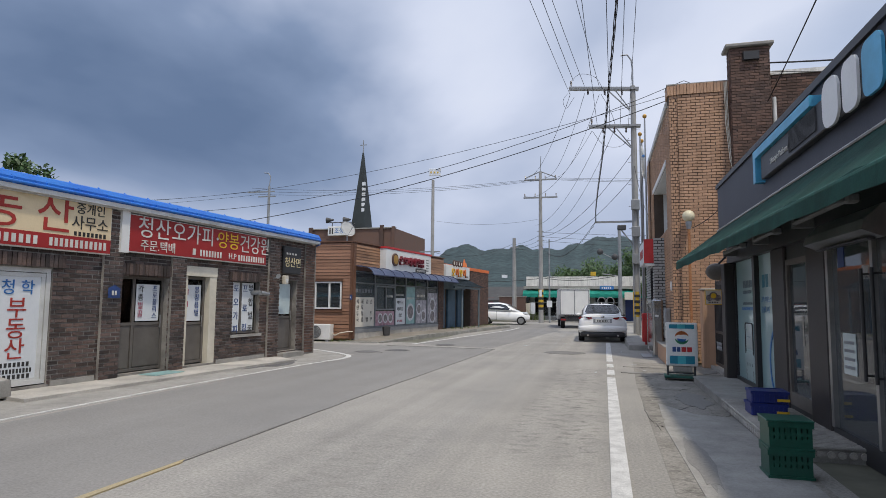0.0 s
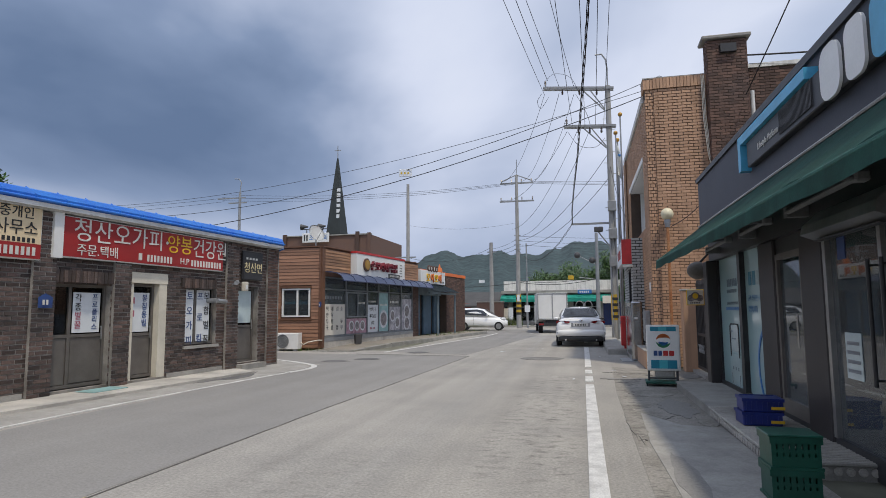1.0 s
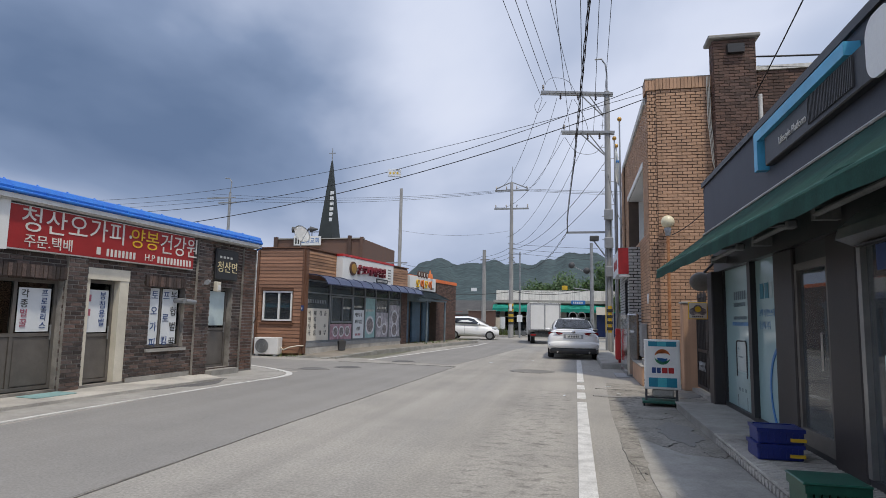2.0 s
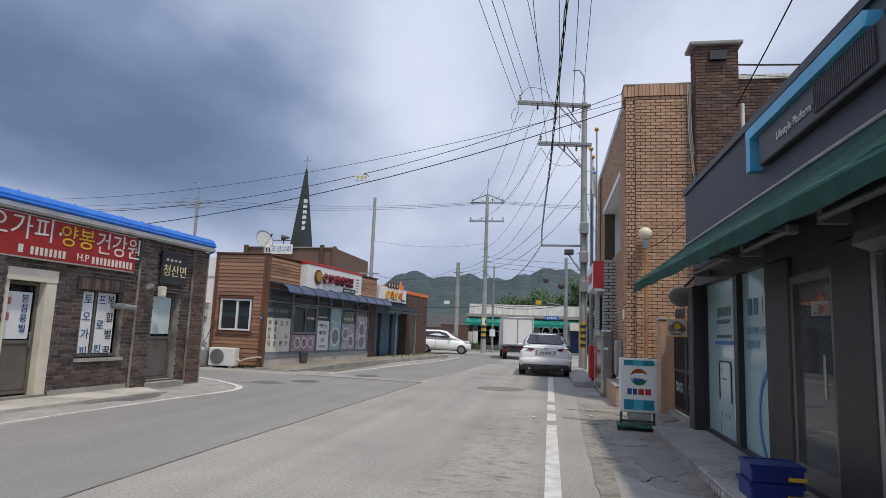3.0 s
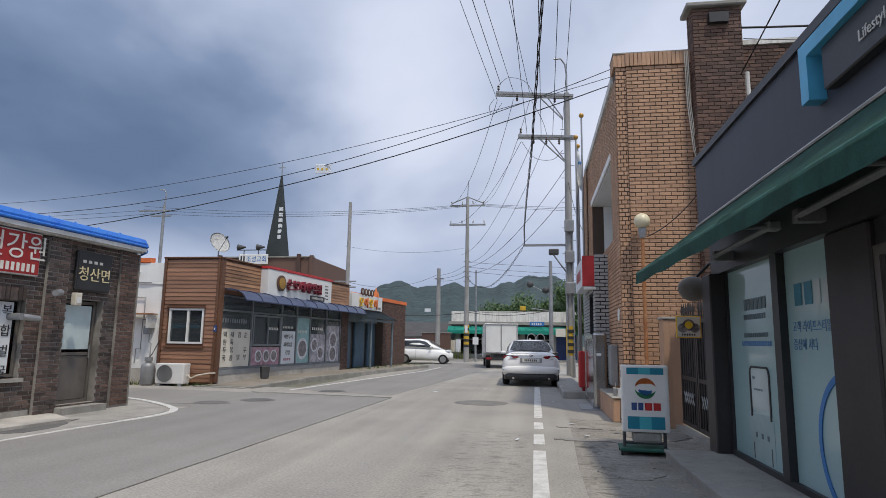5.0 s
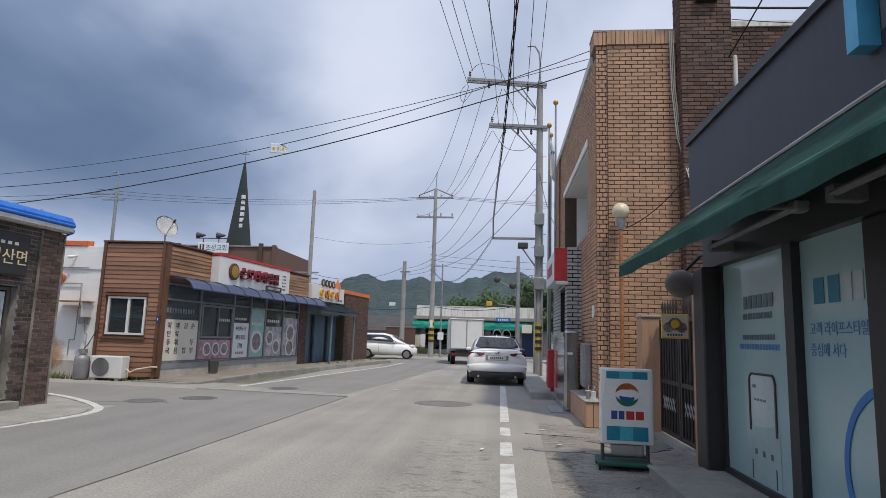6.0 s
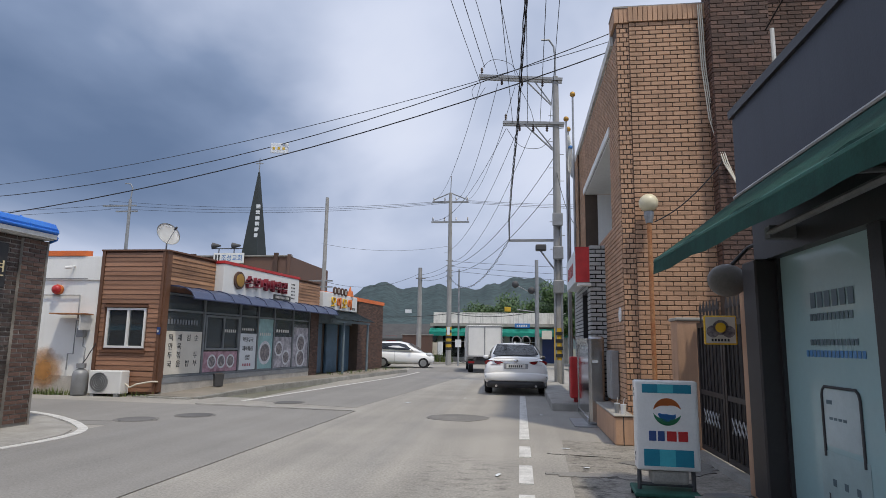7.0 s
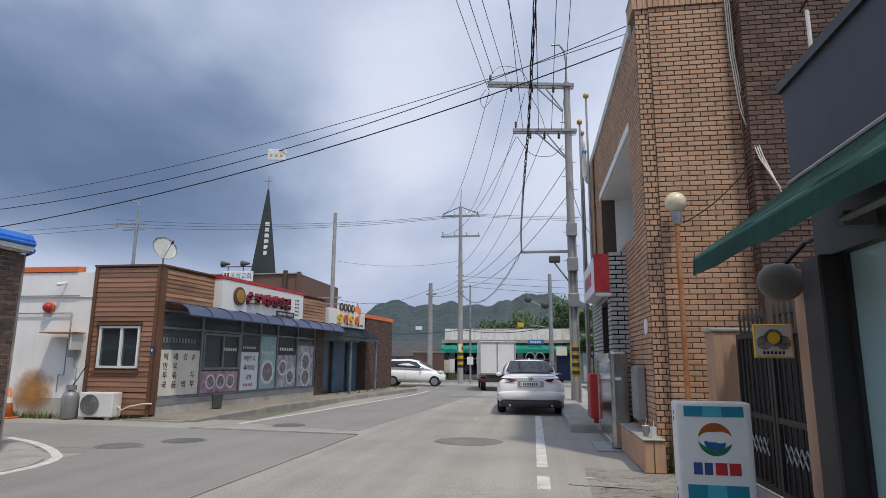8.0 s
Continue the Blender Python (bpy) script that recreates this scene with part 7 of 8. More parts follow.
def rounded_line3(points, n=6):
    """A smooth line in space."""
    p = [Vector(points[0])] + [Vector(q) for q in points] + [Vector(points[-1])]
    return [0.5 * (2 * p[i] + (p[i + 1] - p[i - 1]) * u + (2 * p[i - 1] - 5 * p[i] + 4 * p[i + 1] - p[i + 2]) * u * u + (3 * p[i] - p[i - 1] - 3 * p[i + 1] + p[i + 2]) * u ** 3)
            for i in range(1, len(p) - 2) for u in [k / n for k in range(n)]] + [p[-1]]


P1 = (1.28, 28.6)
p1 = thing("power_pole", pose(P1[0], P1[1], 0), "tall grey power pole with two steel crossarms and a street lamp", "power pole")
part("pole", rods(((0, 0, 0.1), (0, 0, 11.3), 0.17, 0.11), n=16), POLE_CONCRETE, p1)
part("band", rods(((0, 0, 0.9), (0, 0, 2.0), 0.168, 0.165), n=16), YELLOW_BAND, p1, "yellow and black warning band")
for k in range(4):
    part("band_mark", boxes((-0.12, 0.12, -0.18, -0.168, 1.0 + k * 0.25, 1.12 + k * 0.25)), BLACK_METAL, p1)
for z, xa, xb, lean in ((11.12, -2.85, 0.25, 5.0), (9.40, -1.95, 0.3, 3.0)):
    arm = part("crossarm", boxes((xa, xb, -0.16, -0.08, 0, 0.10), (xa, xb, 0.08, 0.16, 0, 0.10)), GALV_DULL, p1, m=pose(0, 0, z, 0, lean, 0))
    part("brace", rods(((-1.15, -0.1, 0.0), (-0.08, -0.05, -0.95), 0.03), n=6), GALV_DULL, arm)
    part("brace", rods(((-0.75, 0.1, 0.0), (-0.08, 0.05, -0.85), 0.025), n=6), GALV_DULL, arm)
    for k in range(4):
        x = xa + 0.12 + k * (0.75 if xa < -2.5 else 0.5)
        insulator(p1, x, -0.12, z - math.tan(radians(lean)) * x + (0.1 if k == 0 else 0), k > 0)
part("low_arm", boxes((-1.75, 0.0, -0.05, 0.05, 5.08, 5.16)), GALV_DULL, p1)
part("low_brace", rods(((-0.75, 0, 4.95), (0, 0, 3.9), 0.03), n=6), GALV_DULL, p1)
part("lamp_head", soft_box(-0.78, -0.40, -0.15, 0.15, 4.74, 4.96, 0.04, 2), CHARCOAL, p1, "dark lamp housing")
curve_rod("lamp_arm", [(0, 0, 11.2), (0, -0.02, 12.1), (-0.05, -0.05, 12.5), (-0.22, -0.1, 12.75), (-0.5, -0.15, 12.72)], 0.035, GALV, p1)
# slack jumper loops between the insulators
for pts in (((-2.7, -0.12, 11.75), (-2.3, -0.2, 12.0), (-1.6, -0.2, 11.75), (-1.2, -0.15, 10.9)), ((-2.9, -0.12, 11.15), (-3.1, -0.15, 10.8), (-2.95, -0.15, 10.45), (-2.6, -0.12, 10.95)),
            ((-1.4, -0.12, 11.0), (-1.1, -0.2, 10.4), (-0.9, -0.2, 9.9), (-0.8, -0.12, 9.5)), ((-1.8, -0.12, 9.3), (-1.3, -0.2, 8.6), (-0.6, -0.2, 8.5), (-0.2, -0.1, 8.9))):
    curve_rod("jumper", rounded_line3(pts), 0.009, WIRE, p1)
for z in (3.2, 4.4, 5.6):
    part("equipment_box", soft_box(-0.18, 0.18, -0.34, -0.16, z, z + 0.45, 0.02, 1), GALV_DULL, p1)
part("conduit", rods(((0.12, -0.14, 0.1), (0.12, -0.12, 6.0), 0.035), ((-0.1, -0.15, 0.1), (-0.1, -0.13, 4.4), 0.03), n=8), GALV, p1)
for k in range(11):
    part("step_bolt", rods(((0.1 if k % 2 else -0.1, 0, 4.8 + k * 0.5), (0.27 if k % 2 else -0.27, 0, 4.8 + k * 0.5), 0.012), n=6), GALV, p1)

P2 = (-4.78, 47.4)
p2 = thing("power_pole", pose(P2[0], P2[1], 0), "grey power pole with crossarms and a striped warning band", "power pole")
part("pole", rods(((0, 0, 0), (0, 0, 11.7), 0.19, 0.11), n=14), POLE_CONCRETE, p2)
part("top_rod", rods(((0, 0, 11.7), (0.05, 0, 12.9), 0.03), n=6), GALV, p2)
for z, h in ((11.0, 1.25), (9.6, 1.3)):
    part("crossarm", boxes((-h, h, -0.06, 0.06, z, z + 0.11)), GALV_DULL, p2)
    for k in range(4):
        insulator(p2, -h + 0.1 + k * (2 * h - 0.2) / 3, 0, z + 0.1)
part("stay_arm", rods(((-1.2, 0, 11.2), (0, 0, 11.7), 0.04), ((1.2, 0, 11.2), (0, 0, 11.7), 0.04), n=6), GALV_DULL, p2)
for k in range(8):
    part("band_stripe", rods(((0, 0, 1.0 + k * 0.19), (0, 0, 1.19 + k * 0.19), 0.192, 0.19), n=14), YELLOW_BAND if k % 2 else BLACK_METAL, p2)
part("notice", boxes((-0.1, 0.1, -0.21, -0.2, 2.0, 2.5)), PAPER, p2)
for k in range(5):
    part("rack_bar", rods(((-0.25, 0, 5.6 + k * 0.35), (0.25, 0, 5.6 + k * 0.35), 0.03), n=6), GALV_DULL, p2)


def plain_pole(x, y, h, r, label, arms=(), material=POLE_CONCRETE):
    t = thing("utility_pole", pose(x, y, 0), label, "utility pole")
    part("pole", rods(((0, 0, 0), (0, 0, h), r, r * 0.7), n=12), material, t)
    for z, xa, xb in arms:
        part("crossarm", boxes((xa, xb, -0.05, 0.05, z, z + 0.09)), GALV_DULL, t)
    return t


p4 = plain_pole(-7.05, 49.0, 6.7, 0.19, "plain grey concrete utility pole near the old house", ((5.9, -0.3, 0.4),))
part("sign_plate", boxes((-1.0, -0.55, -0.06, -0.03, 3.5, 3.75)), PAPER, p4)
p3 = plain_pole(1.03, 47.0, 6.95, 0.16, "grey steel pole with camera arms before the far shop", (), GALV_DULL)
part("camera_arm", rods(((0, 0, 4.6), (-1.35, 0, 5.3), 0.03), n=8), GALV_DULL, p3)
part("camera_arm", rods(((-1.3, 0, 3.7), (0.2, 0, 3.5), 0.03), n=8), GALV_DULL, p3)
part("camera_head", ball((-1.4, 0, 5.35), 0.24, 12), CHARCOAL, p3, smooth=True)
part("camera_head", ball((-0.35, 0, 4.95), 0.24, 12), CHARCOAL, p3, smooth=True)
part("yellow_box", soft_box(-2.1, -1.7, -0.1, 0.1, 3.55, 3.85, 0.02, 1), YELLOW_BAND, p3)
part("notice", boxes((0.3, 0.95, -0.05, -0.02, 1.8, 2.35)), CREAM_FILM, p3)
p7 = plain_pole(-4.15, 47.6, 6.4, 0.07, "thin steel signal pole beside the power pole", (), GALV)
part("notice", boxes((-0.2, 0.2, -0.1, -0.08, 1.2, 1.7)), PAPER, p7)
p5 = plain_pole(-12.75, 45.0, 10.9, 0.16, "thin concrete pole behind the snack bar", ((5.3, -1.0, 0.6), (4.9, -0.6, 0.6)))
p6 = plain_pole(-26.9, 45.0, 11.0, 0.14, "distant power pole with a spread of insulators", ((10.5, -2.0, 0.5), (10.1, -1.0, 0.6)), GALV_DULL)
curve_rod("lamp_arm", [(0, 0, 11), (0.1, 0, 11.8), (-0.1, 0, 12.1), (-0.5, 0, 12.15)], 0.04, GALV_DULL, p6)


def cable(a, b, sag, r, label="black overhead cable strung above the street", n=18):
    t = curve_rod("overhead_cable", sagging(a, b, sag, n), r, WIRE, res=1)
    return tagged(t, label, "cable", "overhead cables")


T1 = [(-1.5, 28.5, 11.1), (-0.85, 28.5, 11.1), (-0.2, 28.5, 11.0)]
U1 = [(-0.55, 28.5, 9.3), (-0.1, 28.5, 9.3), (0.4, 28.5, 9.2)]


def overhead(x, z, x_near, r):
    """A wire from the pole towards and over the viewer; x_near is where it runs ten metres on."""
    cable((x, 28.5, z), (x + (x_near - x) * 40.5 / 9.5, -12, z + 0.6), 0.55, r)


for x, z, x_near, r in ((-1.5, 11.1, -2.2, 0.010), (-1.35, 11.75, -2.05, 0.012), (-0.85, 11.45, -1.65, 0.010), (-0.2, 11.4, -0.9, 0.010), (-0.3, 9.55, -0.5, 0.009), (0.25, 9.5, 0.1, 0.010), (0.7, 9.5, 0.55, 0.009), (1.05, 9.45, 0.85, 0.008)):
    overhead(x, z, x_near, r)
# lashed bundle on the low arm
bundle = [(-0.43, 28.5, 5.12), (-0.40, 26.0, 5.28), (-0.27, 22.5, 5.50), (-0.10, 19, 5.85), (0.15, 12, 6.6), (0.42, 4, 7.7), (0.9, -12, 10.0)]


def lashed(points, turns, amp, r, phase):
    out = []
    pts = [Vector(p) for p in points]
    for i in range(len(pts) - 1):
        for k in range(turns):
            q = pts[i].lerp(pts[i + 1], k / turns)
            a = (i * turns + k) * 1.25 + phase
            out.append(q + Vector((amp * math.cos(a), 0, amp * math.sin(a))))
    out.append(pts[-1])
    return tagged(curve_rod("overhead_cable", out, r, WIRE, res=1), "thick lashed bundle of telephone cables", "cable", "overhead cables")


for ph in (0, 2.1, 4.2):
    lashed(bundle, 16, 0.022, 0.010, ph)
down = [tuple(v) for v in sagging(bundle[0], (P2[0], P2[1], 5.9), 1.2, 7)]
for ph in (0, 3.1):
    lashed(down, 8, 0.035, 0.010, ph)
# on to the next pole
for a, dx, z in zip(T1[:3] + U1, (-1.15, 0.4, 1.15, -1.2, -0.4, 0.4), (11.2, 11.2, 11.2, 9.8, 7.5, 7.0)):
    cable(a, (P2[0] + dx, P2[1], z), 1.0, 0.010)
cable((P1[0], 28.5, 8.3), (P2[0], P2[1], 6.6), 0.9, 0.012)
cable((P1[0], 28.5, 7.2), (P2[0], P2[1], 6.2), 0.9, 0.012)
# across the side street
for y0, z0, y1, z1, sag, r in ((18.31, 7.45, 25.4, 6.46, 0.91, 0.007), (18.75, 7.87, 21.42, 5.85, 1.87, 0.009), (18.82, 7.50, 20.68, 4.16, 1.36, 0.012)):
    tagged(curve_rod("overhead_cable", [Vector((4.0, y0, 7.0))] + sagging((2.2, y0, z0), (-25.0, y1, z1), sag, 24), r, WIRE, res=1), "black cable from the office roof across the side street", "cable", "overhead cables")
for dz in (0, 0.25, 0.5):
    cable((-28.5, 45, 10.4 + dz), (P2[0], P2[1], 11.0 + dz * 0.3), 0.5, 0.011)
    cable((P2[0] + 1.1, P2[1], 11.0 + dz * 0.3), (18, 49.5, 11.0 + dz), 0.4, 0.011)
cable((-28.3, 45, 10.3), (-60, 44, 9.8), 0.4, 0.012)
cable((-28.3, 45, 10.6), (-60, 44, 10.2), 0.4, 0.012)
for dz in (0, 0.6, 1.3):
    cable((P2[0], P2[1], 6.3 + dz * 0.5), (16, 48.5, 5.4 + dz), 0.3, 0.011)
    cable((P2[0], P2[1], 6.0 + dz * 0.6), (-7.05, 49.0, 5.8 + dz * 0.3), 0.15, 0.010)
cable((-13.0, 45, 5.4), (-7.05, 49, 6.3), 0.7, 0.012)
cable((-13.0, 45, 7.8), (P2[0], P2[1], 8.0), 0.4, 0.008)
cable((-13.6, 45, 3.5), (P2[0], P2[1], 3.4), 0.35, 0.022)
cable((P2[0], P2[1], 3.45), (1.0, 47, 3.6), 0.3, 0.022)
cable((P2[0], P2[1], 3.55), (1.0, 47, 3.75), 0.25, 0.016)
cable((3.8, 16.35, 7.3), (13.5, 15.5, 7.4), 0.25, 0.020)
cable((3.9, 16.4, 7.1), (13.5, 15.5, 7.2), 0.4, 0.007)
cable((3.75, 16.22, 6.3), (2.75, -5, 10.2), 0.5, 0.013)
cable((1.55, 23.0, 4.4), (P1[0], 28.5, 7.6), 0.4, 0.010)
cable((2.0, 16.35, 3.3), (3.0, 16.2, 4.2), 0.12, 0.010)
mk = thing("cable_marker", pose(-5.44, 19.50, 5.74, 0, 0, 10), "small white and yellow marker plate hanging from a cable", "marker plate")
part("plate", soft_box(-0.2, 0.2, -0.015, 0.015, -0.15, 0.09, 0.01, 1), PAPER, mk)
for k in range(3):
    part("spot", boxes((-0.15 + k * 0.11, -0.10 + k * 0.11, -0.019, -0.0155, -0.07, -0.01)), YELLOW_BAND, mk)


# ---------------- vehicles ----------------
def loft(stations, n=28, power=3.2):
    """A closed body through rounded cross-sections: (y, half width, z low, z high, lean) with lean narrowing the top."""
    bm = bmesh.new()
    rings = []
    for y, hw, z0, z1, lean in stations:
        ring = []
        for i in range(n):
            a = 2 * math.pi * i / n
            c, s = math.cos(a), math.sin(a)
            x = hw * math.copysign(abs(c) ** (2 / power), c)
            v = math.copysign(abs(s) ** (2 / power), s)
            z = (z0 + z1) / 2 + (z1 - z0) / 2 * v
            ring.append(bm.verts.new((x * (1 - lean * max(v, 0)), y, z)))
        rings.append(ring)
    for a, b in zip(rings, rings[1:]):
        for i in range(n):
            bm.faces.new((a[i], a[(i + 1) % n], b[(i + 1) % n], b[i]))
    bm.faces.new(rings[0][::-1])
    bm.faces.new(rings[-1])
    return bm


def wheel(parent, x, y, r, w):
    s = 1 if x > 0 else -1
    bm = bmesh.new()
    rod(bm, (x - s * w, y, r), (x, y, r), r, n=28)
    bmesh.ops.bevel(bm, geom=[e for e in bm.edges if abs(e.verts[0].co.x - e.verts[1].co.x) < 1e-4 and len(e.link_faces) == 2], offset=0.025, segments=2, affect="EDGES")
    t = part("wheel", bm, RUBBER, parent, "black tyre", smooth=True)
    bm = bmesh.new()
    rod(bm, (x - s * 0.02, y, r), (x + s * 0.006, y, r), r * 0.66, n=24)
    part("rim", bm, ALU, t)
    bm = bmesh.new()
    for k in range(5):
        a = k * 2 * math.pi / 5
        box(bm, -0.03, 0.03, -0.006, 0.012, 0.03, r * 0.62, Matrix.Translation((x + s * 0.004, y, r)) @ Matrix.Rotation(a, 4, "X") @ Matrix.Rotation(radians(90 * s), 4, "Z"))
    part("spoke", bm, GALV, t)


def sedan(m):
    """Rear towards local -y; the rear bumper at y = 0."""
    t = thing("sedan", m, "clean white four-door sedan parked at the roadside", "car")
    part("body", loft([(0.0, 0.72, 0.42, 0.80, 0.02), (0.06, 0.84, 0.30, 0.98, 0.05), (0.25, 0.90, 0.24, 1.06, 0.10), (0.7, 0.915, 0.22, 1.08, 0.12), (1.5, 0.92, 0.2, 1.04, 0.1),
                       (2.6, 0.92, 0.2, 1.0, 0.1), (3.6, 0.91, 0.2, 0.95, 0.12), (4.3, 0.89, 0.22, 0.88, 0.14), (4.7, 0.80, 0.26, 0.76, 0.15), (4.84, 0.6, 0.34, 0.62, 0.1)], 36, 4.5), CAR_WHITE, t, smooth=True)
    part("cabin", loft([(0.55, 0.60, 0.95, 1.03, 0.1), (0.9, 0.72, 0.9, 1.18, 0.16), (1.4, 0.76, 0.9, 1.38, 0.2), (1.9, 0.78, 0.9, 1.455, 0.22), (2.5, 0.78, 0.9, 1.46, 0.22), (3.0, 0.76, 0.9, 1.36, 0.2), (3.5, 0.70, 0.85, 1.12, 0.12), (3.75, 0.6, 0.85, 0.96, 0.1)], 36, 3.6), CAR_WHITE, t, smooth=True)
    # rear window, laid on the sloping cabin
    bm = bmesh.new()
    pts = [(-0.60, 0.56, 1.075), (0.60, 0.56, 1.075), (0.66, 0.62, 1.10), (0.54, 1.34, 1.385), (-0.54, 1.34, 1.385), (-0.66, 0.62, 1.10)]
    bm.faces.new([bm.verts.new(p) for p in pts])
    bmesh.ops.solidify(bm, geom=bm.faces[:], thickness=0.015)
    bmesh.ops.translate(bm, verts=bm.verts[:], vec=(0, -0.06, 0.03))
    part("rear_window", bm, CAR_GLASS, t, "dark rear window")
    for s in (-1, 1):
        bm = bmesh.new()
        pts = [(s * 0.79, 1.05, 1.03), (s * 0.80, 3.3, 1.0), (s * 0.66, 2.75, 1.37), (s * 0.645, 1.6, 1.37)]
        bm.faces.new([bm.verts.new(p) for p in pts])
        bmesh.ops.solidify(bm, geom=bm.faces[:], thickness=0.012)
        bmesh.ops.translate(bm, verts=bm.verts[:], vec=(s * 0.012, 0, 0))
        part("side_window", bm, CAR_GLASS, t)
        bm = bmesh.new()
        outline = [(0.36, 0.905), (0.46, 0.865), (0.70, 0.84), (0.87, 0.86), (0.895, 0.915), (0.82, 0.962), (0.58, 0.957), (0.41, 0.935)]
        yv = lambda x: 0.015 + 0.26 * max(0.0, (x - 0.6) / 0.29) ** 2
        va = [bm.verts.new((s * x, yv(x) - 0.03, z)) for x, z in outline]
        bm.faces.new(va)
        bmesh.ops.solidify(bm, geom=bm.faces[:], thickness=0.06)
        part("tail_lamp", bm, LAMP_RED, t, "red tail lamp")
        part("mirror", ball((s * 0.93, 3.1, 1.0), 0.10, 12, (1, 0.6, 0.6)), CAR_WHITE if s < 0 else BLACK_METAL, t, smooth=True)
        part("reflector", boxes((s * 0.72 - 0.13, s * 0.72 + 0.13, -0.012 + 0.02, 0.05, 0.50, 0.53)), BLACK_METAL, t, "dark bumper slit")
        wheel(t, s * 0.90, 1.02, 0.33, 0.22)
        wheel(t, s * 0.90, 3.82, 0.33, 0.22)
    part("lower_bumper", loft([(-0.005, 0.74, 0.22, 0.40, 0.0), (0.03, 0.80, 0.20, 0.41, 0.0), (0.2, 0.84, 0.19, 0.38, 0.0)], 28, 5), BLACK_METAL, t, "black lower bumper", smooth=True)
    part("bumper", loft([(-0.05, 0.66, 0.42, 0.60, 0.0), (-0.02, 0.82, 0.40, 0.63, 0.0), (0.12, 0.895, 0.36, 0.66, 0.0), (0.4, 0.915, 0.34, 0.66, 0.0)], 28, 4), CAR_WHITE, t, smooth=True)
    part("boot_lid_edge", boxes((-0.62, 0.62, -0.028, 0.03, 1.005, 1.025)), CAR_WHITE, t)
    part("plate_recess", boxes((-0.34, 0.34, -0.022, 0.01, 0.735, 0.88)), GALV, t)
    part("number_plate", boxes((-0.265, 0.265, -0.030, -0.023, 0.75, 0.865)), WHITE, t, "white number plate with plain bars")
    bars(BLACK_LETTER, t, 0, -0.034, 0.807, 0.4, 0.065, 7)
    part("badge", ball((0, -0.02, 0.955), 0.05, 12, (1.4, 0.3, 0.8)), CHROME, t, smooth=True)
    part("antenna_fin", boxes((-0.02, 0.02, 1.5, 1.65, 1.44, 1.50)), CAR_WHITE, t)
    part("exhaust", rods(((0.55, -0.02, 0.26), (0.55, 0.2, 0.26), 0.035), ((-0.55, -0.02, 0.26), (-0.55, 0.2, 0.26), 0.035), n=10), CHROME, t)
    return t


sedan(pose(-0.18, 24.35, 0.0, 0, 0, 1.5))

# twin round hoops that stand behind the parked car
hoops = thing("bicycle_rack", pose(0.0, 46.3, 0), "pale twin-hoop bicycle rack on a post before the far shop", "bicycle rack")
for dx in (-0.30, 0.30):
    curve_rod("hoop", [(dx + 0.27 * math.cos(a * math.pi / 14), 0.0, 1.66 + 0.30 * math.sin(a * math.pi / 14)) for a in range(28)], 0.03, GALV, hoops, cyclic=True)
part("post", rods(((-0.30, 0, 0), (-0.30, 0, 1.37), 0.03), ((0.30, 0, 0), (0.30, 0, 1.37), 0.03), n=8), GALV, hoops)


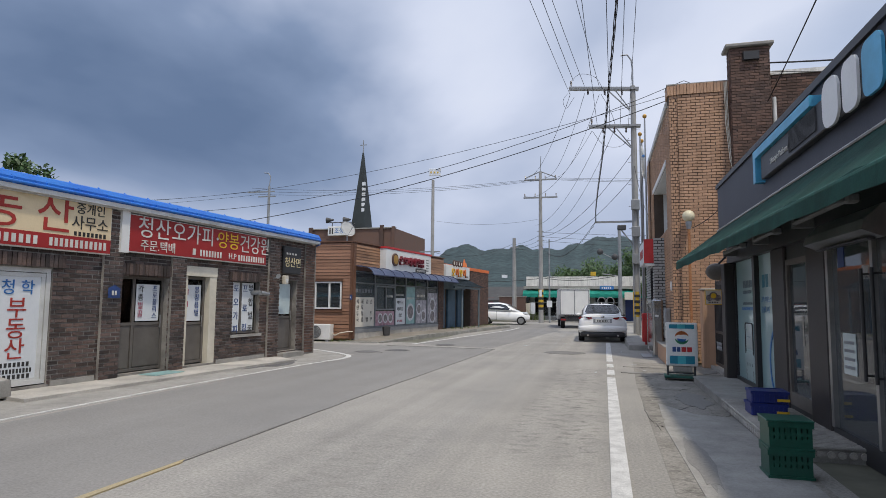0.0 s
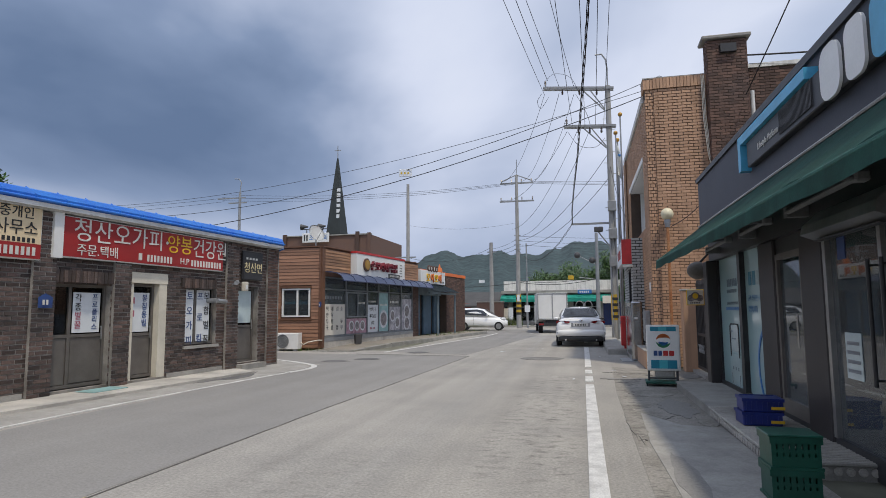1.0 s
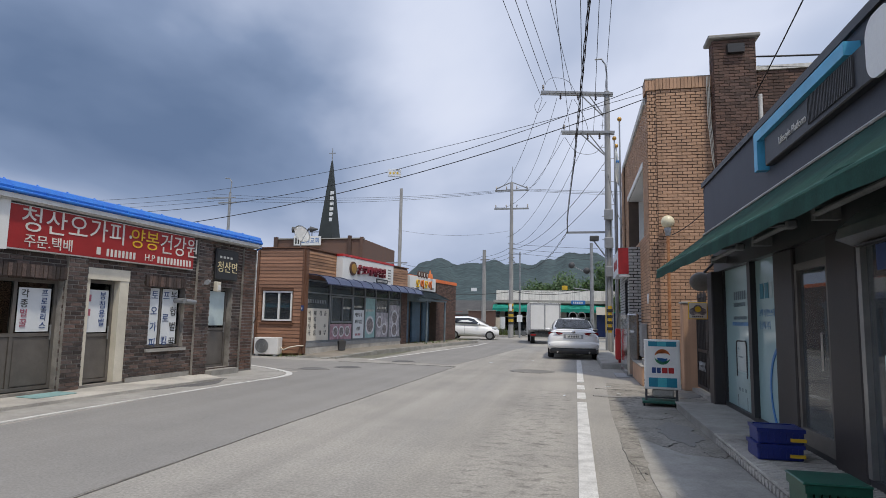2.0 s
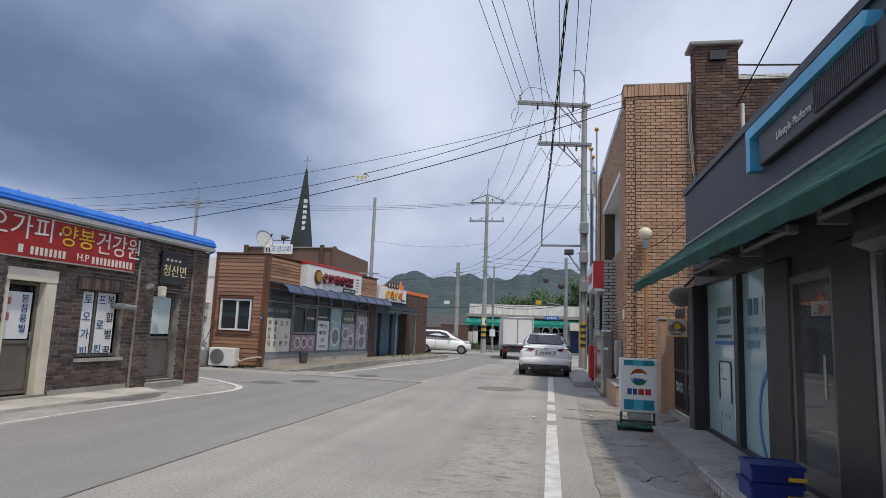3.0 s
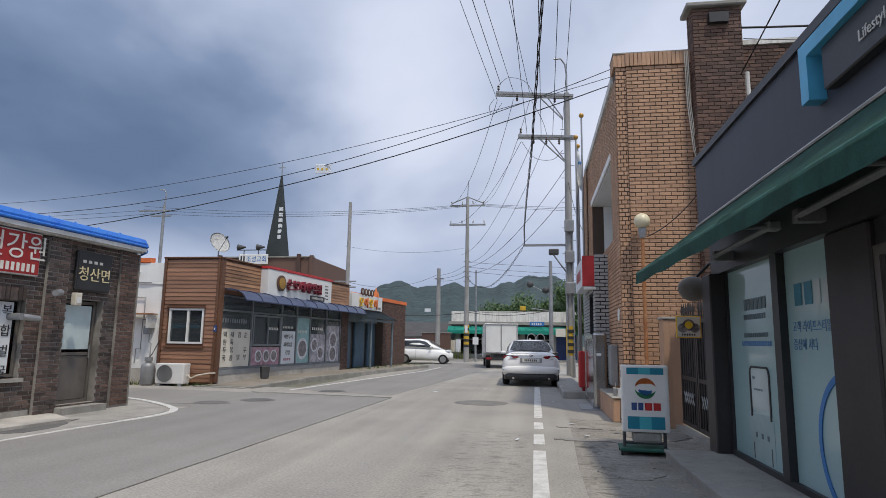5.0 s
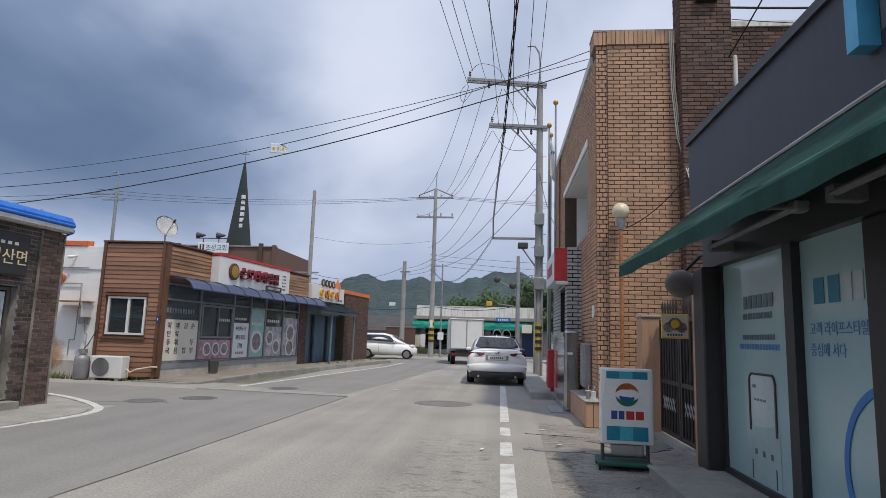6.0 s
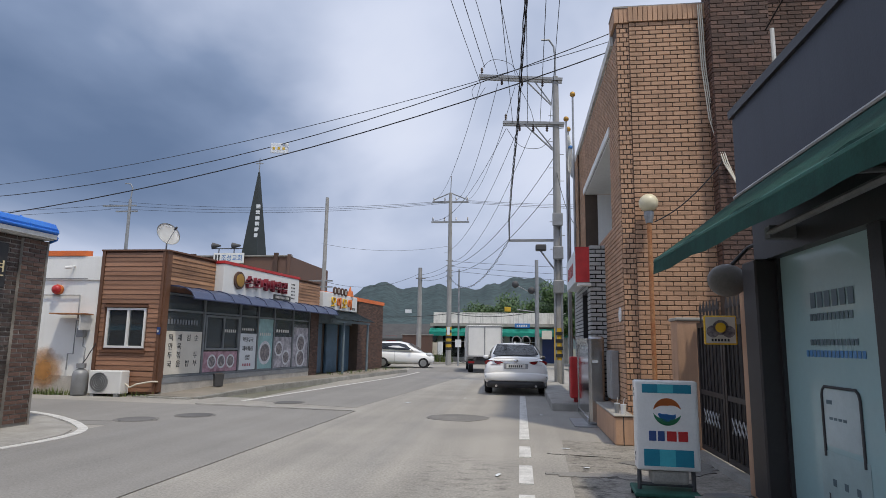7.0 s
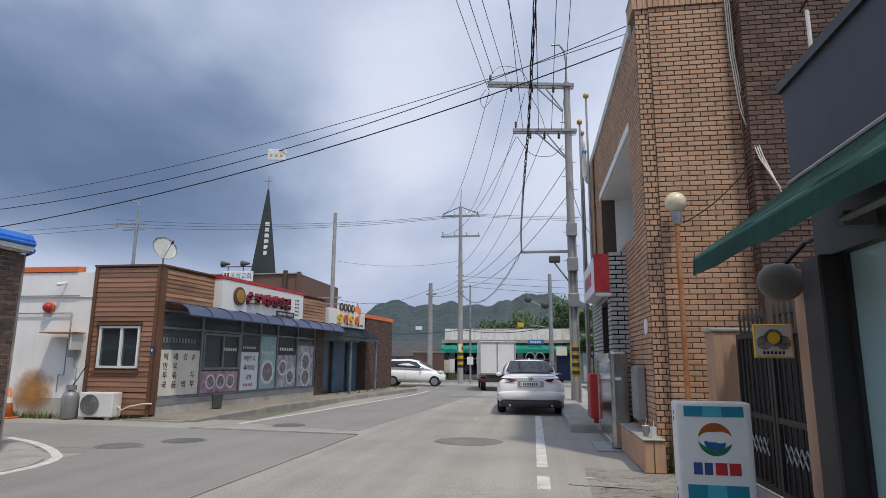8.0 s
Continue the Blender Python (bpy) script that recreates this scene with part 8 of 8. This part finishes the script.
def hatchback(m):
    """Front towards local +x."""
    t = thing("hatchback", m, "small white five-door hatchback coming round the corner", "car")
    turn_m = Matrix.Rotation(radians(-90), 4, "Z")
    part("body", loft([(0.0, 0.68, 0.36, 0.86, 0.03), (0.12, 0.76, 0.26, 0.98, 0.06), (0.6, 0.79, 0.2, 1.0, 0.08), (1.8, 0.80, 0.2, 0.96, 0.08), (2.7, 0.79, 0.2, 0.93, 0.1), (3.2, 0.74, 0.24, 0.84, 0.12), (3.52, 0.6, 0.3, 0.66, 0.1)], 32, 4.2), CAR_WHITE, t, m=turn_m, smooth=True)
    part("cabin", loft([(0.04, 0.60, 0.85, 1.0, 0.1), (0.16, 0.66, 0.85, 1.36, 0.16), (0.5, 0.70, 0.85, 1.50, 0.2), (1.5, 0.71, 0.85, 1.52, 0.2), (2.0, 0.70, 0.85, 1.42, 0.2), (2.6, 0.66, 0.85, 1.08, 0.12), (2.85, 0.6, 0.8, 0.92, 0.1)], 32, 3.6), CAR_WHITE, t, m=turn_m, smooth=True)
    for s in (-1, 1):
        bm = bmesh.new()
        pts = [(0.28, s * 0.735, 1.08), (2.35, s * 0.735, 0.98), (1.9, s * 0.645, 1.34), (1.5, s * 0.62, 1.42), (0.45, s * 0.62, 1.40)]
        bm.faces.new([bm.verts.new(p) for p in pts])
        bmesh.ops.solidify(bm, geom=bm.faces[:], thickness=0.012)
        bmesh.ops.translate(bm, verts=bm.verts[:], vec=(0, s * 0.012, 0))
        part("side_window", bm, CAR_GLASS, t, "dark side windows")
        part("headlamp", ball((3.2, s * 0.56, 0.74), 0.16, 12, (1.2, 0.8, 0.8)), LAMP_CLEAR, t, smooth=True)
        part("tail_lamp", ball((0.08, s * 0.64, 0.88), 0.1, 10, (0.7, 0.6, 1.4)), LAMP_RED, t, smooth=True)
        part("mirror", ball((2.2, s * 0.86, 1.02), 0.09, 10, (0.7, 1, 0.7)), CAR_WHITE, t, smooth=True)
        part("door_seam", boxes((1.28, 1.29, s * 0.797 - 0.004, s * 0.797 + 0.004, 0.35, 0.96)), CHARCOAL, t)
    bm = bmesh.new()
    pts = [(2.05, -0.52, 1.40), (2.05, 0.52, 1.40), (2.72, 0.56, 1.03), (2.72, -0.56, 1.03)]
    bm.faces.new([bm.verts.new(p) for p in pts])
    bmesh.ops.solidify(bm, geom=bm.faces[:], thickness=0.015)
    bmesh.ops.translate(bm, verts=bm.verts[:], vec=(0.03, 0, 0.03))
    part("windscreen", bm, CAR_GLASS, t, "dark windscreen")
    for x in (0.6, 2.95):
        for s in (-1, 1):
            bm = bmesh.new()
            rod(bm, (x, s * 0.60, 0.29), (x, s * 0.80, 0.29), 0.29, n=24)
            wt = part("wheel", bm, RUBBER, t, "black tyre")
            bm = bmesh.new()
            rod(bm, (x, s * 0.79, 0.29), (x, s * 0.81, 0.29), 0.19, n=20)
            part("rim", bm, ALU, wt)
    return t


hatchback(pose(-8.6, 42.6, 0, 0, 0, 4))


def box_truck(m):
    """Front towards local +x."""
    t = thing("box_truck", m, "white box truck with a ribbed cargo body", "truck")
    part("cargo_box", soft_box(0, 3.0, -0.88, 0.88, 0.78, 2.35, 0.02, 1), WHITE, t)
    for k in range(9):
        part("rib", boxes((0.2 + k * 0.33, 0.24 + k * 0.33, -0.895, -0.881, 0.85, 2.28)), GALV, t)
    part("rear_door_frame", frame_bars(-0.86, 0.86, 0.8, 2.33, 0.05, -0.03, -0.001, bars_x=(0.0,)), GALV, t, m=Matrix.Rotation(radians(-90), 4, "Z"))
    part("cab", loft([(-0.84, 0.8, 0.5, 1.85, 0.0), (-0.8, 0.86, 0.45, 1.93, 0.0), (0.8, 0.86, 0.45, 1.93, 0.0), (0.84, 0.8, 0.5, 1.85, 0.0)], 28, 5), WHITE, t, m=pose(3.95, 0, 0), smooth=True)
    part("windscreen", boxes((4.79, 4.815, -0.68, 0.68, 1.2, 1.78)), CAR_GLASS, t)
    part("side_window", boxes((3.7, 4.5, -0.865, -0.846, 1.2, 1.75)), CAR_GLASS, t)
    part("side_window", boxes((3.7, 4.5, 0.846, 0.865, 1.2, 1.75)), CAR_GLASS, t)
    part("chassis", boxes((0.1, 4.6, -0.4, 0.4, 0.45, 0.779)), BLACK_METAL, t)
    part("rear_bar", boxes((-0.05, 0.05, -0.85, 0.85, 0.42, 0.6)), BLACK_METAL, t)
    for s in (-1, 1):
        part("tail_lamp", boxes((-0.07, -0.051, s * 0.66 - 0.15, s * 0.66 + 0.15, 0.47, 0.57)), LAMP_RED, t)
        for x in (0.75, 3.95):
            bm = bmesh.new()
            rod(bm, (x, s * 0.55, 0.33), (x, s * 0.78, 0.33), 0.33, n=24)
            wt = part("wheel", bm, RUBBER, t, "black tyre")
            bm = bmesh.new()
            rod(bm, (x, s * 0.77, 0.33), (x, s * 0.79, 0.33), 0.19, n=20)
            part("rim", bm, GALV, wt)
    return t


box_truck(pose(-1.82, 37.6, 0, 0, 0, 97))


# ---------------- the far side of the junction ----------------
FY = 52.6
far_shop = thing("flat_roofed_shop", pose(0, FY, 0), "low flat-roofed old shop with a stained white parapet", "building")
part("wall", holed_wall(-6.3, 3.4, 0.0, 0.25, 0, 2.9, [(-5.9, -3.5, 0.4, 2.3), (-3.2, -1.2, 0.05, 2.3), (-0.9, 1.2, 0.3, 2.3), (1.5, 3.1, 0.05, 2.3)]), CONCRETE, far_shop)
part("parapet", boxes((-6.5, 3.6, -0.35, 0.1, 2.95, 3.75)), PLASTER_DIRTY, far_shop, "stained white parapet")
part("slab", boxes((-6.7, 3.8, -0.55, 6, 2.72, 2.949)), CONCRETE, far_shop)
part("side", boxes((-6.3, -6.05, 0.25, 6, 0, 2.7), (3.15, 3.4, 0.25, 6, 0, 2.7), (-6.05, 3.15, 3.0, 3.2, 0, 2.7)), INSIDE, far_shop)
for xa, xb, za in ((-5.9, -3.5, 0.4), (-3.2, -1.2, 0.05), (-0.9, 1.2, 0.3), (1.5, 3.1, 0.05)):
    wf = part("window_frame", frame_bars(xa, xb, za, 2.3, 0.07, 0.05, 0.15, bars_x=((xa + xb) / 2,), bars_z=(1.6,)), GALV_DULL, far_shop)
    part("pane", boxes((xa + 0.07, xb - 0.07, 0.09, 0.10, za + 0.07, 2.23)), PANE_DARK, wf).visible_shadow = False
part("blue_shutter", boxes((1.55, 3.05, 0.02, 0.05, 0.1, 2.2)), mat("blue_tarpaulin", (0.012, 0.03, 0.12), 0.5, vary=0.15, size=2), far_shop, "dark blue shutter")
fa = thing("far_awning", pose(0, FY, 0), "teal fabric awning with a scalloped hem", "awning")
bm = bmesh.new()
cols = []
for i in range(121):
    x = -6.7 + i * 10.2 / 120
    dz = 0.03 * abs(math.sin(i * math.pi / 4))
    cols.append([bm.verts.new((x, -0.02, 2.62)), bm.verts.new((x, -0.75, 2.52 + 0.02 * math.sin(i * 0.9))), bm.verts.new((x, -1.15, 2.28 + 0.02 * math.sin(i * 0.9))), bm.verts.new((x, -1.17, 1.98 + dz))])
for a, b in zip(cols, cols[1:]):
    for k in range(3):
        bm.faces.new((a[k], b[k], b[k + 1], a[k + 1]))
bmesh.ops.solidify(bm, geom=bm.faces[:], thickness=0.01)
part("fabric", bm, TEAL_FABRIC, fa)
part("strut", rods(*[((x, -0.01, 1.9), (x, -1.12, 2.25), 0.02) for x in (-6.5, -3.2, 0.0, 3.3)], n=6), GALV, fa)
fsg = thing("shop_plate", pose(0, FY, 0), "small blue shop plate above the teal awning", "sign")
part("plate", soft_box(-0.45, 0.65, -1.0, -0.96, 2.62, 2.95, 0.03, 2), BLUE_LETTER, fsg)
bars(WHITE_LETTER, fsg, 0.1, -1.005, 2.78, 0.8, 0.14, 5)
tagged(part("footway", boxes((-12, 14, 50.2, 54, -0.1, 0.12)), CONCRETE), "concrete footway on the far side of the junction", "pavement", kind="structure")
bin_ = thing("rubbish_sack", pose(-2.3, 50.8, 0.12), "pile of dark rubbish sacks at the kerb", "rubbish sack")
bm = ball((0, 0, 0.35), 0.45, 16, (1.1, 0.8, 0.85))
for v in bm.verts:
    v.co += v.co.normalized() * 0.07 * noise.noise(v.co * 5)
    v.co.z = max(v.co.z, 0.0)
part("sack", bm, RUBBER, bin_, smooth=True)


def bicycle(x, y, yaw):
    t = thing("bicycle", pose(x, y, 0.12, 0, 0, yaw), "parked grey bicycle leaning at the pole", "bicycle")
    for dx in (-0.5, 0.5):
        curve_rod("wheel", [(dx + 0.32 * math.cos(a * math.pi / 12), 0, 0.33 + 0.32 * math.sin(a * math.pi / 12)) for a in range(24)], 0.02, RUBBER, t, cyclic=True)
    part("bike_frame", rods(((-0.5, 0, 0.33), (-0.1, 0, 0.3), 0.016), ((-0.1, 0, 0.3), (-0.2, 0, 0.8), 0.016), ((-0.5, 0, 0.33), (-0.2, 0, 0.75), 0.012), ((-0.2, 0, 0.75), (0.38, 0, 0.8), 0.016), ((-0.1, 0, 0.3), (0.38, 0, 0.75), 0.016), ((0.5, 0, 0.33), (0.36, 0, 0.95), 0.014), n=8), GALV, t)
    part("saddle", ball((-0.21, 0, 0.86), 0.11, 10, (1.2, 0.6, 0.4)), RUBBER, t)
    part("handlebar", rods(((0.36, -0.25, 0.98), (0.36, 0.25, 0.98), 0.012), n=8), GALV, t)


bicycle(-3.6, 50.6, 10)

# old houses at the end of the left-hand street
house = thing("old_house", pose(-12.5, 52, 0), "old single-storey house with a grey tiled gable roof", "house")
part("wall", boxes((0, 6.0, 0.3, 6, 0, 1.9)), CONCRETE, house)
part("roof", extrude_profile([(-0.3, 1.75), (3.2, 2.95), (6.7, 1.75), (6.7, 1.6), (3.2, 2.78), (-0.3, 1.6)], -0.4, 6.3), ROOF_TILE, house, "grey tiled gable roof")
part("gable", extrude_profile([(0.35, 1.9), (3.2, 2.76), (6, 1.9)], 0.02, 5.98), PLASTER, house)
part("window_frame", boxes((0.7, 1.7, 0.24, 0.299, 0.9, 1.7)), WHITE, house)
part("window_pane", boxes((0.78, 1.62, 0.232, 0.239, 0.97, 1.63)), PANE_DARK, house)
part("door", boxes((2.4, 3.2, 0.25, 0.299, 0.05, 1.95)), RED_LETTER, house, "dull red door")
house2 = thing("white_house", pose(-14.0, 60, 0), "pale two-storey house with white gable behind the old house", "house")
part("wall", boxes((0, 6.0, 0, 6, 0, 2.2)), PLASTER, house2)
part("roof", extrude_profile([(-0.4, 2.2), (3, 3.2), (6.4, 2.2), (6.4, 2.05), (3, 3.0), (-0.4, 2.05)], -0.4, 6.4), ROOF_TILE, house2)
part("window", boxes((4.4, 5.2, -0.04, -0.001, 1.2, 1.9)), PANE_DARK, house2)
gw = thing("garden_wall", pose(-8.6, 51.0, 0), "dark brick garden wall beside the junction", "wall")
part("wall", boxes((0, 2.2, 0, 0.25, 0, 2.0)), BRICK_BROWN, gw)
part("coping", boxes((-0.05, 2.25, -0.05, 0.3, 2.001, 2.08)), CONCRETE, gw)
c2 = copy_thing(cone, pose(-9.3, 46.5, 0))
tagged(c2, "orange traffic cone at the far street corner")
fence = thing("board_fence", pose(-6.4, 51.4, 0), "pale patchwork of boards in front of the old house", "fence")
for k in range(4):
    part("board", boxes((-0.9 + k * 0.42, -0.52 + k * 0.42, 0, 0.04, 0.6, 1.5 + 0.06 * (k % 2))), PAPER if k % 2 else CREAM_FRAME, fence)


# church behind the restaurant
CY = 64.0
church = thing("church", pose(0, CY, 0), "dark brick church block with a tall slate spire", "church")
cw = part("wall", boxes((-33.0, -22.6, 0.25, 12, 0, 9.75)), BRICK_BROWN, church)
for xa, xb, zt in ((-24.3, -23.9, 10.1), (-22.9, -22.55, 9.95), (-33.05, -32.6, 10.0)):
    part("pilaster", boxes((xa, xb, 0, 0.249, 0, zt)), BRICK_BROWN, church)
part("coping", boxes((-33.1, -22.5, 0.1, 0.5, 9.751, 9.87)), CONCRETE, church)
bm = bmesh.new()
rod(bm, (-27.3, 2.0, 9.0), (-27.3, 2.0, 19.0), 1.42, 0.1, n=4)
bmesh.ops.rotate(bm, verts=bm.verts[:], cent=(-27.3, 2.0, 0), matrix=Matrix.Rotation(radians(38), 3, "Z"))
spire = part("spire", bm, SPIRE, church, "dark slate spire")
part("cross", boxes((-27.34, -27.26, 1.96, 2.04, 18.9, 20.5), (-27.70, -26.90, 1.965, 2.035, 19.9, 19.98)), GALV, church, "thin metal cross")
for k in range(6):
    zz = 15.2 - k * 0.62
    off = 1.0 * (19.0 - zz) / 10.0 * 1.02
    part("spire_mark", boxes((-27.17 + 0.02 * k, -26.80 + 0.02 * k, 2.0 - off - 0.10, 2.0 - off + 0.1, zz - 0.2, zz + 0.2)), PAPER, spire, "pale letter plate")
csign = thing("church_sign", pose(0, CY - 0.3, 0), "white church sign on the parapet", "sign")
part("board", soft_box(-30.5, -27.3, 0, 0.12, 9.0, 10.05, 0.03, 1), WHITE, csign)
lettering("조성교회", 0.68, BLUE_LETTER, csign, -28.55, -0.01, 9.5, squeeze=0.9)
bars(BLACK_LETTER, csign, -30.0, -0.008, 9.52, 0.6, 0.7, 2)
hornp = thing("loudspeaker", pose(-29.2, CY - 0.2, 10.05), "pair of horn loudspeakers on the church roof", "loudspeaker")
for dx in (-1.0, 1.1):
    part("horn", rods(((dx - 0.5, 0, 0.75), (dx + 0.35, 0, 0.75), 0.32, 0.08), n=14), CHARCOAL, hornp)
part("stand", rods(((-1.6, 0, 0.45), (1.7, 0, 0.45), 0.05), ((-0.8, 0, 0), (-0.8, 0, 0.45), 0.05), ((0.8, 0, 0), (0.8, 0, 0.45), 0.05), n=6), CHARCOAL, hornp)
mid = thing("storage_shed", pose(0, 0, 0), "plain low building behind the restaurant", "building")
part("wall", boxes((-24, -10.5, 34, 40, 0, 3.2)), PLASTER_DIRTY, mid)


# ---------------- trees and hills ----------------
def tree(x, y, z, h, spread, seed, label, trunk=0.16, leaf=0.16, count=2600):
    rng = random.Random(seed)
    t = thing("tree", pose(x, y, z), label, "tree", "trees")
    bm = bmesh.new()
    rod(bm, (0, 0, 0), (0.1, 0, h * 0.5), trunk, trunk * 0.6, n=10)
    tips = []
    for i in range(11):
        a = i * 2.4 + rng.uniform(-0.3, 0.3)
        zz = h * rng.uniform(0.5, 0.95)
        tip = Vector((math.cos(a) * spread * rng.uniform(0.3, 0.8), math.sin(a) * spread * rng.uniform(0.3, 0.8), zz))
        rod(bm, (0.08, 0, h * rng.uniform(0.3, 0.5)), tip, trunk * 0.4, trunk * 0.1, n=6)
        tips.append((tip, spread * rng.uniform(0.28, 0.5)))
    part("trunk", bm, BARK, t)
    verts, faces = [], []
    for i in range(count):
        c, r = tips[i % len(tips)]
        d = Vector((rng.gauss(0, 1), rng.gauss(0, 1), rng.gauss(0, 0.75))).normalized() * r * rng.uniform(0.35, 1.05)
        p = c + d
        u = Vector((rng.gauss(0, 1), rng.gauss(0, 1), rng.gauss(0, 1))).normalized()
        w = u.orthogonal().normalized()
        s = leaf * rng.uniform(0.6, 1.4)
        k = len(verts)
        verts += [p - u * s, p + w * s * 0.45, p + u * s, p - w * s * 0.45]
        faces.append((k, k + 1, k + 2, k + 3))
    me = bpy.data.meshes.new("crown")
    me.from_pydata(verts, [], faces)
    me.materials.append(LEAF)
    ob = new("crown", me)
    ob.parent = t
    return t


for k, (x, y, z, h, s) in enumerate(((2.7, 58.5, 0, 6.0, 2.2), (-0.6, 61, 0, 5.2, 2.6), (-3.2, 63, 0, 4.8, 2.4), (3.9, 50.2, 0, 5.4, 1.6), (3.4, 44, 0, 4.4, 1.2))):
    tree(x, y, z, h, s, 200 + k, "leafy green tree behind the flat-roofed shop", leaf=0.13, count=5200)
for k, (x, y, h, s) in enumerate(((-25.9, 23.0, 8.0, 2.0),)):
    tree(x, y, 0, h, s, 230 + k, "tree crown showing over the blue roof", leaf=0.13, count=2600)
tuft("hedge_weeds", [(-6.8 + 0.3 * i, 50.6, 0.12, 40) for i in range(7)], "green weeds by the far kerb", 0.7, seed=12)


def ridge(name, dist, a0, a1, height, material, label, depth, seed, step=0.35, crowns=2.0):
    """A wooded slope seen across the valley: angles from straight ahead, left positive; height gives the skyline in degrees."""
    bm = bmesh.new()
    n = int((a1 - a0) / step)
    rows = []
    for i in range(n + 1):
        a = a0 + (a1 - a0) * i / n
        top = dist * math.tan(radians(height(a)))
        row = []
        for k in range(9):
            f = k / 8
            r = dist - depth * (1 - f)
            z = top * (f ** 1.25)
            z += crowns * (noise.noise(Vector((a * 2.1, f * 6.0, seed))) + 0.6 * noise.noise(Vector((a * 6.3, f * 17.0, seed)))) * (0.3 + f) * (1 if k else 0)
            row.append(bm.verts.new((-math.sin(radians(a)) * r, math.cos(radians(a)) * r, z if k else -2.0)))
        back = bm.verts.new((-math.sin(radians(a)) * (dist + 60), math.cos(radians(a)) * (dist + 60), -2))
        row.append(back)
        rows.append(row)
    for a, b in zip(rows, rows[1:]):
        for k in range(len(a) - 1):
            bm.faces.new((a[k], b[k], b[k + 1], a[k + 1]))
    return tagged(part(name, bm, material, smooth=True), label, "hill", kind="structure")


def near_hill(a):
    flat = 5.0 / (1 + math.exp((a - 17.2) / 0.9))
    bumps = sum(h * math.exp(-((a - c) / w) ** 2) for c, w, h in ((13.0, 1.6, 0.75), (7.8, 2.2, 0.5), (-0.5, 3.6, 1.35), (-14, 5, 0.6)))
    return flat + bumps + 0.12 * math.sin(a * 2.7) * (1 if a < 16 else 0.2)


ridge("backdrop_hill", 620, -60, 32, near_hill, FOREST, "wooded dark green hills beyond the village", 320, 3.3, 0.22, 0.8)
# the far hills' haze is only in their surface colour
ridge("backdrop_hill_far", 1500, -80, 90, lambda a: 1.3 + 0.5 * math.sin(a * 0.13) + 0.25 * math.sin(a * 0.41 + 1), HAZE, "low hills on the horizon with haze in their colour", 500, 7.7, 0.5, 6.0)

# plain blocks that close the street behind the viewer
tagged(part("wall_behind", boxes((-30, 20, -30, -26, 0, 5)), BRICK_BROWN), "plain brick buildings closing the street", "wall", kind="structure")
